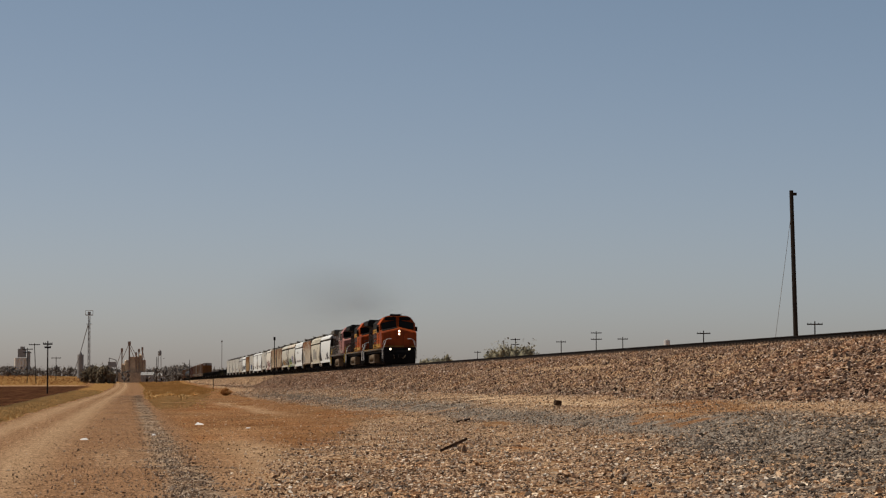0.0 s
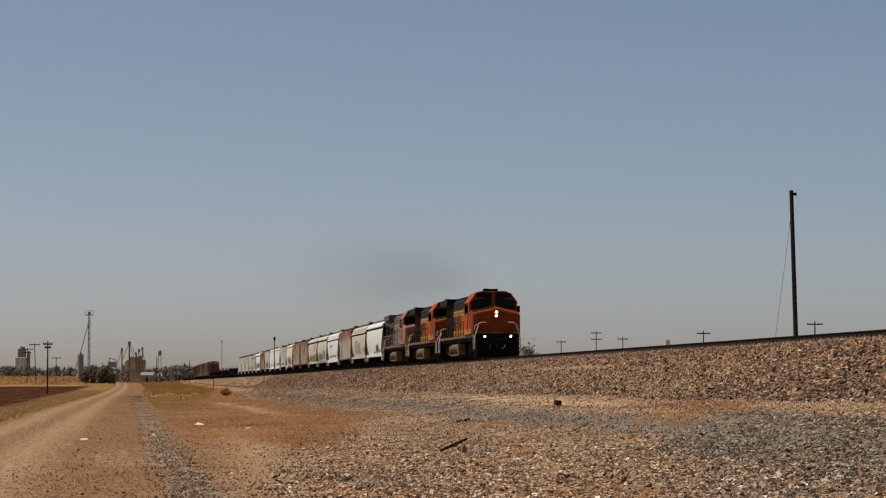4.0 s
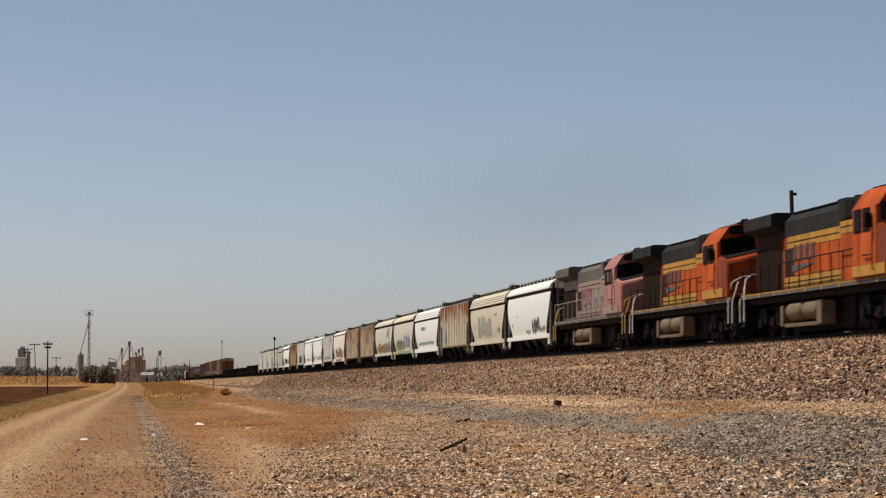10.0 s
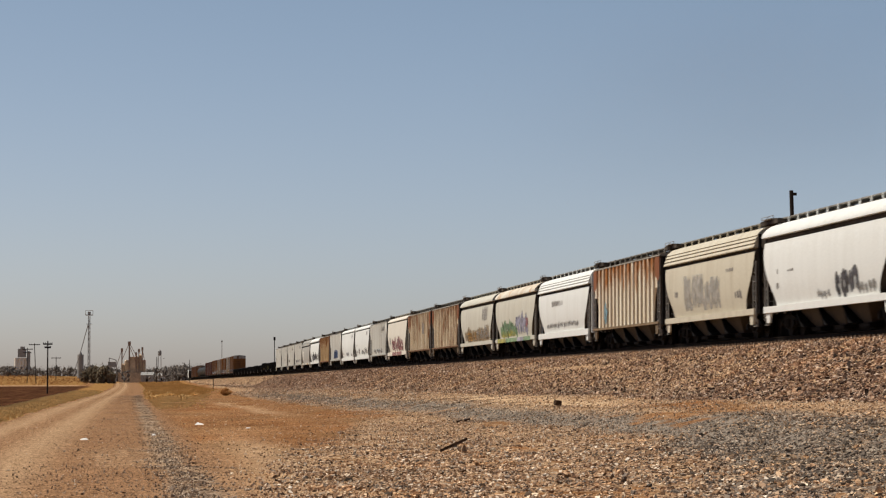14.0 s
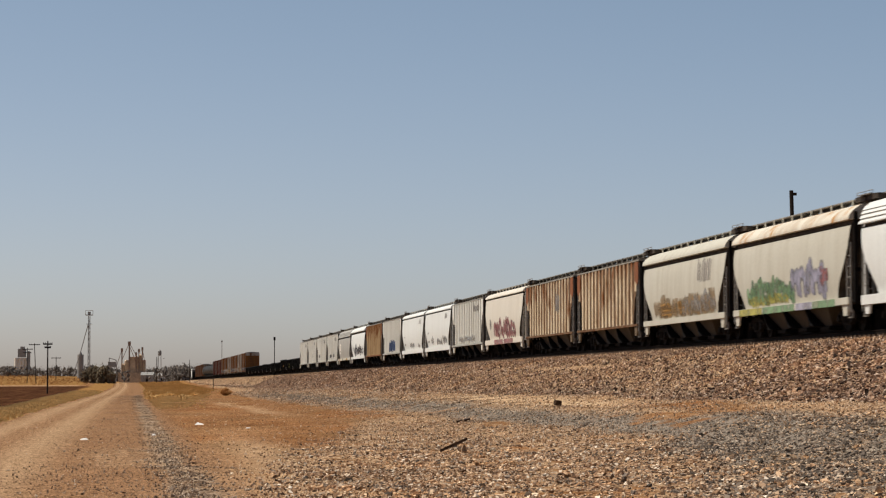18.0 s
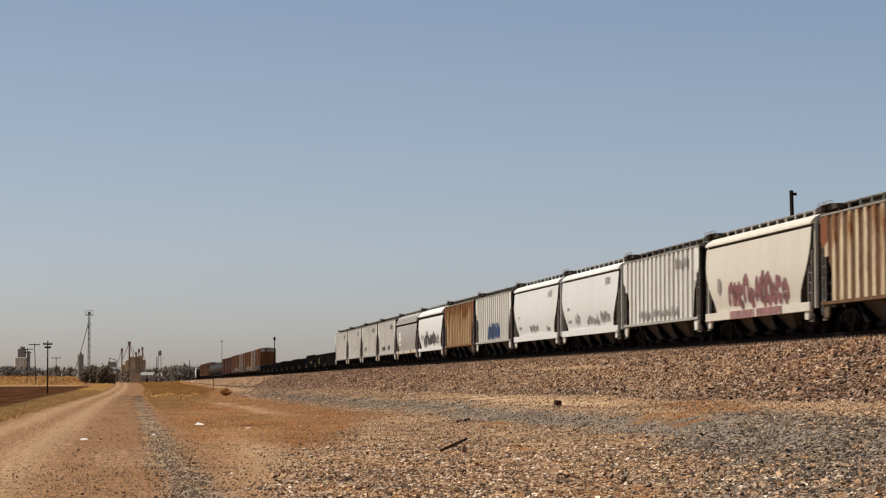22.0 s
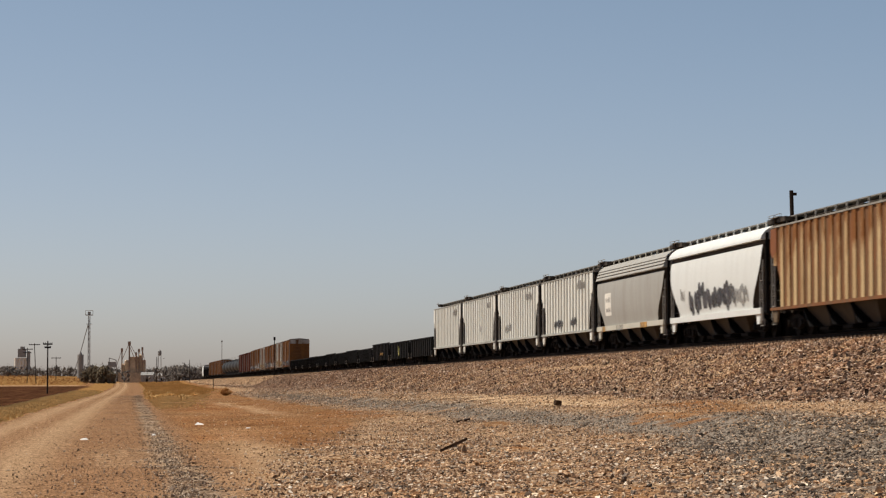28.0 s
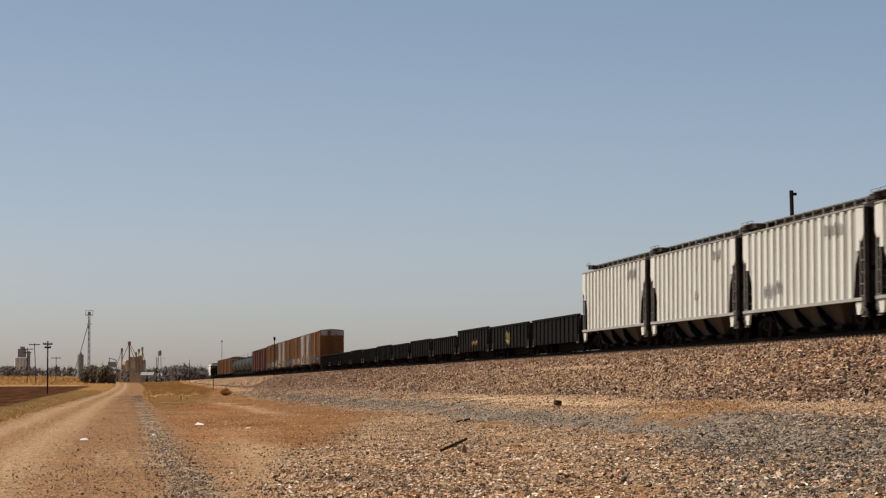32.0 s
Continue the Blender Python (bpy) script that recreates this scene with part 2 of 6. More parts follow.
PINKRED = painted("faded_red_loco_paint", (0.33, 0.15, 0.125), (0.17, 0.09, 0.08), 0.5, rough=0.6)
LOCOGREY = painted("faded_grey_loco_paint", (0.24, 0.205, 0.18), (0.2, 0.1, 0.08), 0.5, (0.3, 0.14, 0.12), 0.25, rough=0.6)
ROOFBLACK = painted("black_loco_paint", (0.014, 0.0135, 0.013), (0.045, 0.04, 0.034), 0.5, rough=0.8)
# dirty brown brought near black to hold the radiator wing's shadow
LOCOBROWN = painted("shaded_dirty_brown", (0.024, 0.013, 0.009), (0.06, 0.03, 0.016), 0.5, rough=0.9)
GREYSILL = painted("dull_grey_sill_paint", (0.10, 0.096, 0.088), (0.05, 0.035, 0.025), 0.8, rough=0.6)
WHITEPAINT = plain("white_rail_paint", (0.62, 0.60, 0.56), 0.5, 0, 0.2, 8)
YELLOWRAIL = plain("yellow_rail_paint", (0.55, 0.36, 0.08), 0.5, 0, 0.25, 8)
LAMP = glowing("headlight_glow", (1.0, 0.84, 0.58), 5)
gm, gn, gl, gb = nodes_of("cab_glass")
gb.inputs["Base Color"].default_value, gb.inputs["Roughness"].default_value = (0.006, 0.007, 0.008, 1), 0.12
gb.inputs["Specular IOR Level"].default_value = 0.08
GLASS = gm
# side panes near black for the unlit cab, rough against sky glare
DULLGLASS = plain("dull_side_glass", (0.008, 0.008, 0.009), 0.7, 0, 0.3, 4)
CONCRETE = painted("pale_concrete", (0.72, 0.68, 0.60), (0.4, 0.36, 0.3), 0.3, rough=0.9)
HWHITE = painted("white_hopper_paint", (0.66, 0.665, 0.63), (0.40, 0.37, 0.31), 0.24, rough=0.5)
HCREAM = painted("cream_hopper_paint", (0.49, 0.468, 0.392), (0.27, 0.21, 0.135), 0.4, rough=0.55)
HTAN = painted("tan_hopper_paint", (0.50, 0.455, 0.355), (0.27, 0.20, 0.12), 0.4, rough=0.55)
HIVORY = painted("ivory_hopper_paint", (0.61, 0.565, 0.48), (0.36, 0.29, 0.21), 0.24, rough=0.55)
HGREY = painted("grey_hopper_paint", (0.35, 0.335, 0.30), (0.20, 0.17, 0.13), 0.4, rough=0.55)
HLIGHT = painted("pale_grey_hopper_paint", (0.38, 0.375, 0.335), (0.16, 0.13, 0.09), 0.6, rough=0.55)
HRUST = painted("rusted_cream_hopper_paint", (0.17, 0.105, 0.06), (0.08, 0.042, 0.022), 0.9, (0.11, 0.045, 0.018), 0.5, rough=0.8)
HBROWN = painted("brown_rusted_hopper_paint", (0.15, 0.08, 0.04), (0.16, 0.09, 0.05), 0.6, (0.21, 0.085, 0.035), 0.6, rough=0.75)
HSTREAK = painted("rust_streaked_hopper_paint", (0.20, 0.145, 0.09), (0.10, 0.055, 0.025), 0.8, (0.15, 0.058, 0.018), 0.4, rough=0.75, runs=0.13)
GONDOLA = painted("black_gondola_paint", (0.0045, 0.004, 0.004), (0.016, 0.01, 0.007), 0.5, rough=0.95)
BOXBROWN = painted("brown_boxcar_paint", (0.19, 0.078, 0.022), (0.07, 0.035, 0.016), 0.9, rough=0.6)
BOXRED = painted("dark_red_boxcar_paint", (0.115, 0.034, 0.022), (0.05, 0.025, 0.018), 0.7, rough=0.65)
BOXWHITE = painted("white_boxcar_paint", (0.46, 0.44, 0.40), (0.13, 0.085, 0.055), 1.0, (0.12, 0.06, 0.03), 0.35, rough=0.6)
TANKBLACK = painted("black_tank_paint", (0.02, 0.02, 0.02), (0.10, 0.085, 0.07), 0.4, rough=0.6)


STROKE = {}          # spray tone: fill and outline


def stroke_paint(name, base, low, high):
    """Spray paint of uneven cover."""
    m, n, l, b = nodes_of(name)
    c = shifted(n, l)
    r = ramp(n, [(0.34, (low, low, low)), (0.6, (high, high, high))])
    l.new(noise_node(n, l, c, 2.2, 5, 0.65), r.inputs[0])
    l.new(r.outputs[0], b.inputs["Alpha"])
    tone = ramp(n, [(0.3, tuple(v * 0.6 for v in base)), (0.7, tuple(min(1, v * 1.45) for v in base))])
    l.new(noise_node(n, l, c, 1.1, 4, 0.6), tone.inputs[0])
    l.new(tone.outputs[0], b.inputs["Base Color"])
    b.inputs["Roughness"].default_value, b.inputs["Specular IOR Level"].default_value = 0.6, 0.1
    return m


def sprayed(name, base, thick=0.85, low=0.45, edge_tone=0.35):
    """Spray paint: strokes with a darker outline, and a patch that thins out towards its edges."""
    STROKE[name] = (stroke_paint(name + "_stroke", base, low * thick, thick), stroke_paint(name + "_outline", tuple(v * edge_tone + 0.02 for v in base), low * thick * 0.6, thick * 0.8))
    m, n, l, b = nodes_of(name)
    tc = n.new("ShaderNodeTexCoord")
    sp = n.new("ShaderNodeSeparateXYZ")
    l.new(tc.outputs["Generated"], sp.inputs[0])
    edge = None
    for k in (0, 2):
        pp = n.new("ShaderNodeMath")             # 0 at both rims, 0.5 midway
        pp.operation = "PINGPONG"
        l.new(sp.outputs[k], pp.inputs[0])
        pp.inputs[1].default_value = 0.5
        if edge is None:
            edge = pp.outputs[0]
        else:
            mn = n.new("ShaderNodeMath")
            mn.operation = "MINIMUM"
            l.new(edge, mn.inputs[0])
            l.new(pp.outputs[0], mn.inputs[1])
            edge = mn.outputs[0]
    c = shifted(n, l)
    blot = noise_node(n, l, c, 1.0, 4, 0.55, (1.4, 1.4, 1.0))
    mask = n.new("ShaderNodeMath")
    mask.operation = "MULTIPLY_ADD"
    l.new(edge, mask.inputs[0])
    mask.inputs[1].default_value = 0.9
    l.new(blot, mask.inputs[2])
    r = ramp(n, [(0.46, (0, 0, 0)), (0.64, (thick, thick, thick))])
    l.new(mask.outputs[0], r.inputs[0])
    l.new(r.outputs[0], b.inputs["Alpha"])
    tone = ramp(n, [(0.35, tuple(v * 0.55 for v in base)), (0.65, tuple(min(1, v * 1.5) for v in base))])
    l.new(noise_node(n, l, c, 2.6, 4, 0.6), tone.inputs[0])
    l.new(tone.outputs[0], b.inputs["Base Color"])
    b.inputs["Roughness"].default_value = 0.6
    b.inputs["Specular IOR Level"].default_value = 0.1
    return m


SPRAY_DARK = sprayed("dark_spray_paint", (0.09, 0.085, 0.09))
SPRAY_GREY = sprayed("grey_spray_paint", (0.30, 0.285, 0.265), 0.55, 0.2, 0.7)
SPRAY_RED = sprayed("dull_red_spray_paint", (0.27, 0.12, 0.12))
SPRAY_BLUE = sprayed("dark_blue_spray_paint", (0.05, 0.075, 0.15), 0.95)
SPRAY_CYAN = sprayed("pale_blue_spray_paint", (0.19, 0.33, 0.39), 0.8)
SPRAY_BROWN = sprayed("brown_smear", (0.24, 0.155, 0.075), 0.6, 0.4, 0.8)
SPRAY_GREEN = sprayed("green_spray_paint", (0.17, 0.27, 0.15), 0.85)
SPRAY_VIOLET = sprayed("violet_spray_paint", (0.30, 0.29, 0.36), 0.8)
SPRAY_OCHRE = sprayed("ochre_spray_paint", (0.36, 0.2, 0.06))
SPRAY_LIME = sprayed("yellow_green_paint", (0.36, 0.33, 0.09), 0.9)
FADED_INK = plain("faded_loco_lettering", (0.09, 0.085, 0.085), 0.6, 0, 0.5, 3)
FADED_RED = plain("faded_red_lettering", (0.30, 0.13, 0.12), 0.6, 0, 0.4, 3)
ROOFGREY = painted("dirty_galvanised_roof", (0.30, 0.28, 0.24), (0.11, 0.08, 0.055), 0.8, rough=0.6)
ROOFPATCH = painted("rust_patched_roof", (0.58, 0.54, 0.45), (0.30, 0.18, 0.09), 0.7, (0.40, 0.20, 0.06), 0.3, rough=0.6)
# bay paint darkened for the shade below the body, over some dirt
BAYDARK = painted("shade_dark_bay_paint", (0.065, 0.054, 0.042), (0.05, 0.035, 0.025), 0.9, rough=0.8)
STENCIL = plain("grey_stencil_paint", (0.22, 0.20, 0.18), 0.6, 0, 0.3, 5)
WOOD = plain("pole_wood", (0.035, 0.026, 0.02), 0.9, 0, 0.35, 5)
# ---- mesh building ----
class Shape:
    """Vertices and faces of one mesh, gathered piece by piece."""

    def __init__(self):
        self.v, self.f = [], []

    def add(self, verts, faces):
        k = len(self.v)
        self.v += [tuple(p) for p in verts]
        self.f += [tuple(k + i for i in f) for f in faces]
        return self

    def box(self, x0, x1, y0, y1, z0, z1):
        return self.add([(x, y, z) for x in (x0, x1) for y in (y0, y1) for z in (z0, z1)],
                        [(0, 1, 3, 2), (4, 6, 7, 5), (0, 4, 5, 1), (2, 3, 7, 6), (0, 2, 6, 4), (1, 5, 7, 3)])

    def tube(self, p, q, r, n=8, r2=None, caps=True):
        p, q = Vector(p), Vector(q)
        w = (q - p).normalized()
        u = w.orthogonal().normalized()
        s = w.cross(u)
        r2 = r if r2 is None else r2
        vs = []
        for c, rad in ((p, r), (q, r2)):
            vs += [c + rad * (math.cos(2 * math.pi * i / n) * u + math.sin(2 * math.pi * i / n) * s) for i in range(n)]
        fs = [(i, (i + 1) % n, n + (i + 1) % n, n + i) for i in range(n)]
        if caps:
            fs += [tuple(range(n)), tuple(range(n, 2 * n))]
        return self.add(vs, fs)

    def path(self, points, r, n=5):
        for a, b in zip(points, points[1:]):
            self.tube(a, b, r, n)
        return self

    def prism(self, poly, y0, y1):
        """A polygon in x, z drawn out from y0 to y1."""
        n = len(poly)
        vs = [(x, y0, z) for x, z in poly] + [(x, y1, z) for x, z in poly]
        return self.add(vs, [(i, (i + 1) % n, n + (i + 1) % n, n + i) for i in range(n)] + [tuple(range(n)), tuple(range(n, 2 * n))])

    def loft(self, rings, closed=True, caps=True):
        n = len(rings[0])
        vs = [p for r in rings for p in r]
        fs = []
        for k in range(len(rings) - 1):
            for i in range(n if closed else n - 1):
                j = (i + 1) % n
                fs.append((k * n + i, k * n + j, (k + 1) * n + j, (k + 1) * n + i))
        if caps:
            fs += [tuple(range(n)), tuple((len(rings) - 1) * n + i for i in range(n))]
        return self.add(vs, fs)

    def mesh(self, name, material, bevel=0.0, angle=35):
        me = bpy.data.meshes.new(name)
        me.from_pydata(self.v, [], self.f)
        bm = bmesh.new()
        bm.from_mesh(me)
        bmesh.ops.recalc_face_normals(bm, faces=bm.faces)
        if bevel:
            edges = [e for e in bm.edges if len(e.link_faces) == 2 and e.calc_face_angle(0) > 0.6]
            bmesh.ops.bevel(bm, geom=edges, offset=bevel, segments=2, affect="EDGES", clamp_overlap=True)
        bm.to_mesh(me)
        bm.free()
        me.materials.append(material)
        me.polygons.foreach_set("use_smooth", [True] * len(me.polygons))
        me.set_sharp_from_angle(angle=radians(angle))
        return me


MADE = {}


def part(name, shape, material, parent, label="", key=None, at=(0, 0, 0), bevel=0.0, angle=35):
    """One mesh object under a thing or a part. shape: a Shape, or a function that makes one; key: alike parts share their mesh."""
    full = (key, material.name) if key else None
    me = MADE.get(full) if full else None
    if me is None:
        me = (shape() if callable(shape) else shape).mesh(name, material, bevel, angle)
        if full:
            MADE[full] = me
    ob = new(name, me)
    ob.parent, ob.location = parent, at
    if label:
        ob["label"] = label
    return ob


def thing(name, label, category, group="", at=(0, 0, 0), turn=0.0):
    ob = new(name)
    ob.empty_display_size = 0.2
    ob.matrix_basis = pose(*at, 0, 0, turn)
    return tagged(ob, label, category, group)


# ---- ground ----
def ground_z(p, y):
    """Level of the ground at p metres to the left of the track's centre and y ahead."""
    p, y = np.asarray(p, float), np.asarray(y, float)
    bank = np.interp(p, [-14, -8.5, -2.3, -1.35, 1.35, 2.3, 6.5, 9.9, 10.9, 13.2, 16.5, 24, 31.2, 32.4, 33.4, 36, 60], [0.9, 1.0, 2.78, 3.07, 3.07, 2.78, 1.03, 0.70, 0.72, 0.24, 0.02, 0.0, 0.0, 0.14, 0.18, 0.12, 0.05])
    near_rise = np.where(y < 370, 0, np.where(y < 640, 0.004 * (y - 370), np.where(y < 950, 1.08 + 0.0105 * (y - 640), 4.33 + 0.0031 * (y - 950))))
    left = near_rise * smooth(26, 60, p)
    low = np.minimum(near_rise, 1.9) * (1 - smooth(26, 60, p)) * smooth(5, 12, p)
    right = np.minimum(near_rise, 2.2) * (1 - smooth(-12, -5, p))
    far = smooth(1500, 2400, y) * near_rise * (1 - smooth(26, 60, p))
    return np.maximum(bank, 0) + left + np.where(p > 0, low, right) + far * 0.4


def lattice(x, y, seed):
    """Smooth random field over the plan, about -1 to 1."""
    x, y = np.asarray(x, float), np.asarray(y, float)
    i, j = np.floor(x).astype(np.int64), np.floor(y).astype(np.int64)
    u, v = x - i, y - j
    u, v = u * u * (3 - 2 * u), v * v * (3 - 2 * v)
    def at(a, b):
        h = (a * 374761393 + b * 668265263 + seed * 982451653) & 0xFFFFFFFF
        h = ((h ^ (h >> 13)) * 1274126177) & 0xFFFFFFFF
        return ((h ^ (h >> 16)) & 0xFFFF) / 32767.5 - 1
    return (at(i, j) * (1 - u) + at(i + 1, j) * u) * (1 - v) + (at(i, j + 1) * (1 - u) + at(i + 1, j + 1) * u) * v


def rough_z(x, y):
    """Unevenness of the ground."""
    return (0.04 * lattice(x * 0.45, y * 0.45, 1) + 0.018 * lattice(x * 2.0, y * 2.0, 2) + 0.06 * lattice(x * 0.15, y * 0.15, 3)) * (y < 420) * smooth(0, 12, y)


def low_right(p, y):
    """The heap of grey stone at the foot of the bank near the camera."""
    e = 25.9 - 0.225 * y
    return (1 - smooth(-1.5, 1.2, p - e)) * (1 - smooth(84, 96, y)) * smooth(8.2, 10.0, p)


def bank_edge(y):
    """Where the gravel of the bank gives way to dirt, in metres from the track."""
    return np.interp(y, [20, 34, 45, 60, 74, 103, 130, 200, 290, 420], [24.6, 24.0, 23.2, 21.6, 19.6, 15.8, 14.6, 14.2, 13.6, 11.0])


def verge_edge(y):
    """Where the verge of the road gives way to the ploughed field."""
    return np.interp(y, [90, 176, 340, 600], [32.3, 32.9, 35.4, 36.6])


def bare(x, y):
    """Patches of bare soil among the stones: 0 to 1."""
    v = lattice(x * 0.5, y * 0.2, 5) + 0.7 * lattice(x * 1.4, y * 0.6, 6) + 0.4 * lattice(x * 4, y * 1.6, 7)
    return smooth(0.45, 1.0, v)


def waver(x, y):
    return 0.6 * lattice(x * 0.16, y * 0.1, 9) + 0.25 * lattice(x * 0.5, y * 0.3, 10)


def grey_band(p, y, wav):
    """The dark strip of grey stone along the foot of the bank."""
    return np.exp(-((p - 12.4 - 0.5 * wav - 1.0 * (1 - smooth(44, 66, y))) / (1.0 + 0.5 * (1 - smooth(45, 70, y)))) ** 2) * smooth(36, 44, y) * (1 - smooth(230, 310, y))


def ground_sheet():
    ps = np.concatenate([[-4000, -2200, -1200, -600, -300, -150, -80, -40, -22], np.arange(-14, -3, 1.2), [-2.3, -1.35, 0, 1.35], np.arange(2.3, 37, 0.42),
                         [38, 41, 45, 50, 56, 64, 75, 90, 115, 150, 220, 330, 500, 800, 1300, 2200, 4000]])
    ys = np.concatenate([[-900, -300, -100, -40, -10, 10, 20], np.arange(26, 110, 0.5), np.arange(110, 200, 1.2), np.arange(200, 420, 4), np.arange(420, 1000, 14),
                         [1040, 1120, 1250, 1400, 1600, 1900, 2300, 2900, 3700, 4900]])
    P, Y = np.meshgrid(ps, ys)
    P, Y = P.ravel(), Y.ravel()
    X = line_x(Y) - P
    Z = ground_z(P, Y)
    wob = rough_z(X, Y)
    Z = Z + wob * np.where(np.abs(P) < 3.2, 0.15, 1.0)
    ruts = -0.05 * np.exp(-((P - 27.6) / 0.35) ** 2) - 0.05 * np.exp(-((P - 29.4) / 0.35) ** 2)
    Z = Z + ruts * (Y < 420)
    n = len(ps)
    i = np.arange(len(ys) - 1)[:, None] * n + np.arange(n - 1)[None, :]
    quads = np.stack([i, i + 1, i + n + 1, i + n], -1).reshape(-1, 4)
    me = bpy.data.meshes.new("ground")
    me.from_pydata(np.stack([X, Y, Z], -1).tolist(), [], quads.tolist())
    me.polygons.foreach_set("use_smooth", [True] * len(me.polygons))
    # cover masks: gravel, grass, ploughed soil; grey stone, sand
    wav = waver(X, Y)
    edge = bank_edge(Y) + 1.3 * wav
    thin = bare(X, Y)
    gravel = 1 - smooth(edge - 1.6, edge + 2.0, P)
    gravel = gravel * (1 - 0.6 * thin * smooth(6.5, 7.5, P))
    strip = 0.75 * np.exp(-((P - 25.25 - 0.2 * wav) / 0.5) ** 2)
    road_grit = (0.34 + 0.3 * wav) * smooth(25.2, 25.7, P) * (1 - smooth(26.8, 27.8, P)) * (1 - smooth(110, 300, Y))
    gravel = np.clip(np.maximum.reduce([gravel, strip * (1 - smooth(160, 420, Y)), road_grit]), 0, 1)
    gravel = np.where(np.abs(P) < 3, 1.0, gravel)
    low_edge = np.interp(Y, [130, 175, 265, 330, 400], [25.5, 23.5, 20.5, 17.0, 13])
    grass = smooth(low_edge - 0.5, low_edge + 2.5, P + wav * 3) * (1 - smooth(24.0, 24.8, P + wav * 0.5)) * smooth(140, 260, Y + 80 * wav)
    verge = verge_edge(Y)
    grass = np.maximum(grass, smooth(31.0, 31.7, P + wav * 0.5) * (1 - smooth(verge - 0.4, verge + 0.8, P + wav)))
    grass = np.maximum(grass, smooth(37, 40, P) * smooth(625, 650, Y))
    grass = np.maximum(grass, 1 - smooth(-16, -12, P))
    grass = np.maximum(grass, smooth(520, 640, Y) * smooth(10, 14, P) * (1 - smooth(23.8, 24.4, P)))
    grass = np.maximum(grass, smooth(760, 900, Y) * smooth(10, 14, P))
    soil = smooth(verge - 0.4, verge + 0.8, P + wav) * (1 - smooth(575, 592, Y))
    grey = 0.2 + 0.75 * grey_band(P, Y, wav) + 0.4 * strip + 0.55 * low_right(P, Y) + 0.3 * np.exp(-((P - 6.3) / 0.7) ** 2)
    shelf = np.exp(-((P - 9.2 - 0.5 * wav) / 1.9) ** 2)
    sand = 1.5 * shelf * smooth(78, 96, Y) * (1 - smooth(125, 165, Y)) + 0.55 * np.exp(-((P - 23.7 + 0.02 * (Y - 35)) / 0.8) ** 2) * (1 - smooth(50, 90, Y)) + 0.5 * np.exp(-((P - 28.3) / 0.6) ** 2) + 0.5 * np.exp(-((P - 30.2) / 0.5) ** 2) + 0.9 * smooth(38, 41, P) * np.exp(-((Y - 612) / 16) ** 2)
    sand = sand + 0.5 * np.exp(-((P - 19.5 - 2 * wav) / 0.7) ** 2) * smooth(105, 130, Y) * (1 - smooth(190, 240, Y))
    gravel = gravel * (1 - 0.7 * shelf * smooth(55, 75, Y) * (1 - smooth(125, 160, Y)))
    for nm, (a, b, c) in (("cover", (gravel, grass, soil)), ("cover_two", (grey, sand, smooth(24.0, 24.6, P) * (1 - smooth(30.8, 31.4, P))))):
        ca = me.color_attributes.new(nm, "FLOAT_COLOR", "POINT")
        ca.data.foreach_set("color", np.clip(np.stack([a, b, c, np.ones_like(a)], -1), 0, 1).ravel())
    me.materials.append(GROUND)
    return tagged(new("ground", me), "reddish dirt and gravel ground with dry grass along a railway bank", "ground", kind="structure")


ground_sheet()


def place_z(x, y):
    p = float(line_x(y)) - x
    return float(ground_z(p, y)), p


# loose stones of the bank and of the gravel strip
OCTA = np.array([(1, 0, 0), (-1, 0, 0), (0, 1, 0), (0, -1, 0), (0, 0, 1), (0, 0, -1)], float)
OCTA_F = np.array([(0, 2, 4), (2, 1, 4), (1, 3, 4), (3, 0, 4), (2, 0, 5), (1, 2, 5), (3, 1, 5), (0, 3, 5)])
BLOCK = np.array([(-1, -1, -1), (1, -1, -1), (1, 1, -1), (-1, 1, -1), (-1, -1, 1), (1, -1, 1), (1, 1, 1), (-1, 1, 1)], float) * 0.72
BLOCK_F = np.array([(0, 1, 2), (0, 2, 3), (4, 6, 5), (4, 7, 6), (0, 4, 5), (0, 5, 1), (1, 5, 6), (1, 6, 2), (2, 6, 7), (2, 7, 3), (3, 7, 4), (3, 4, 0)])


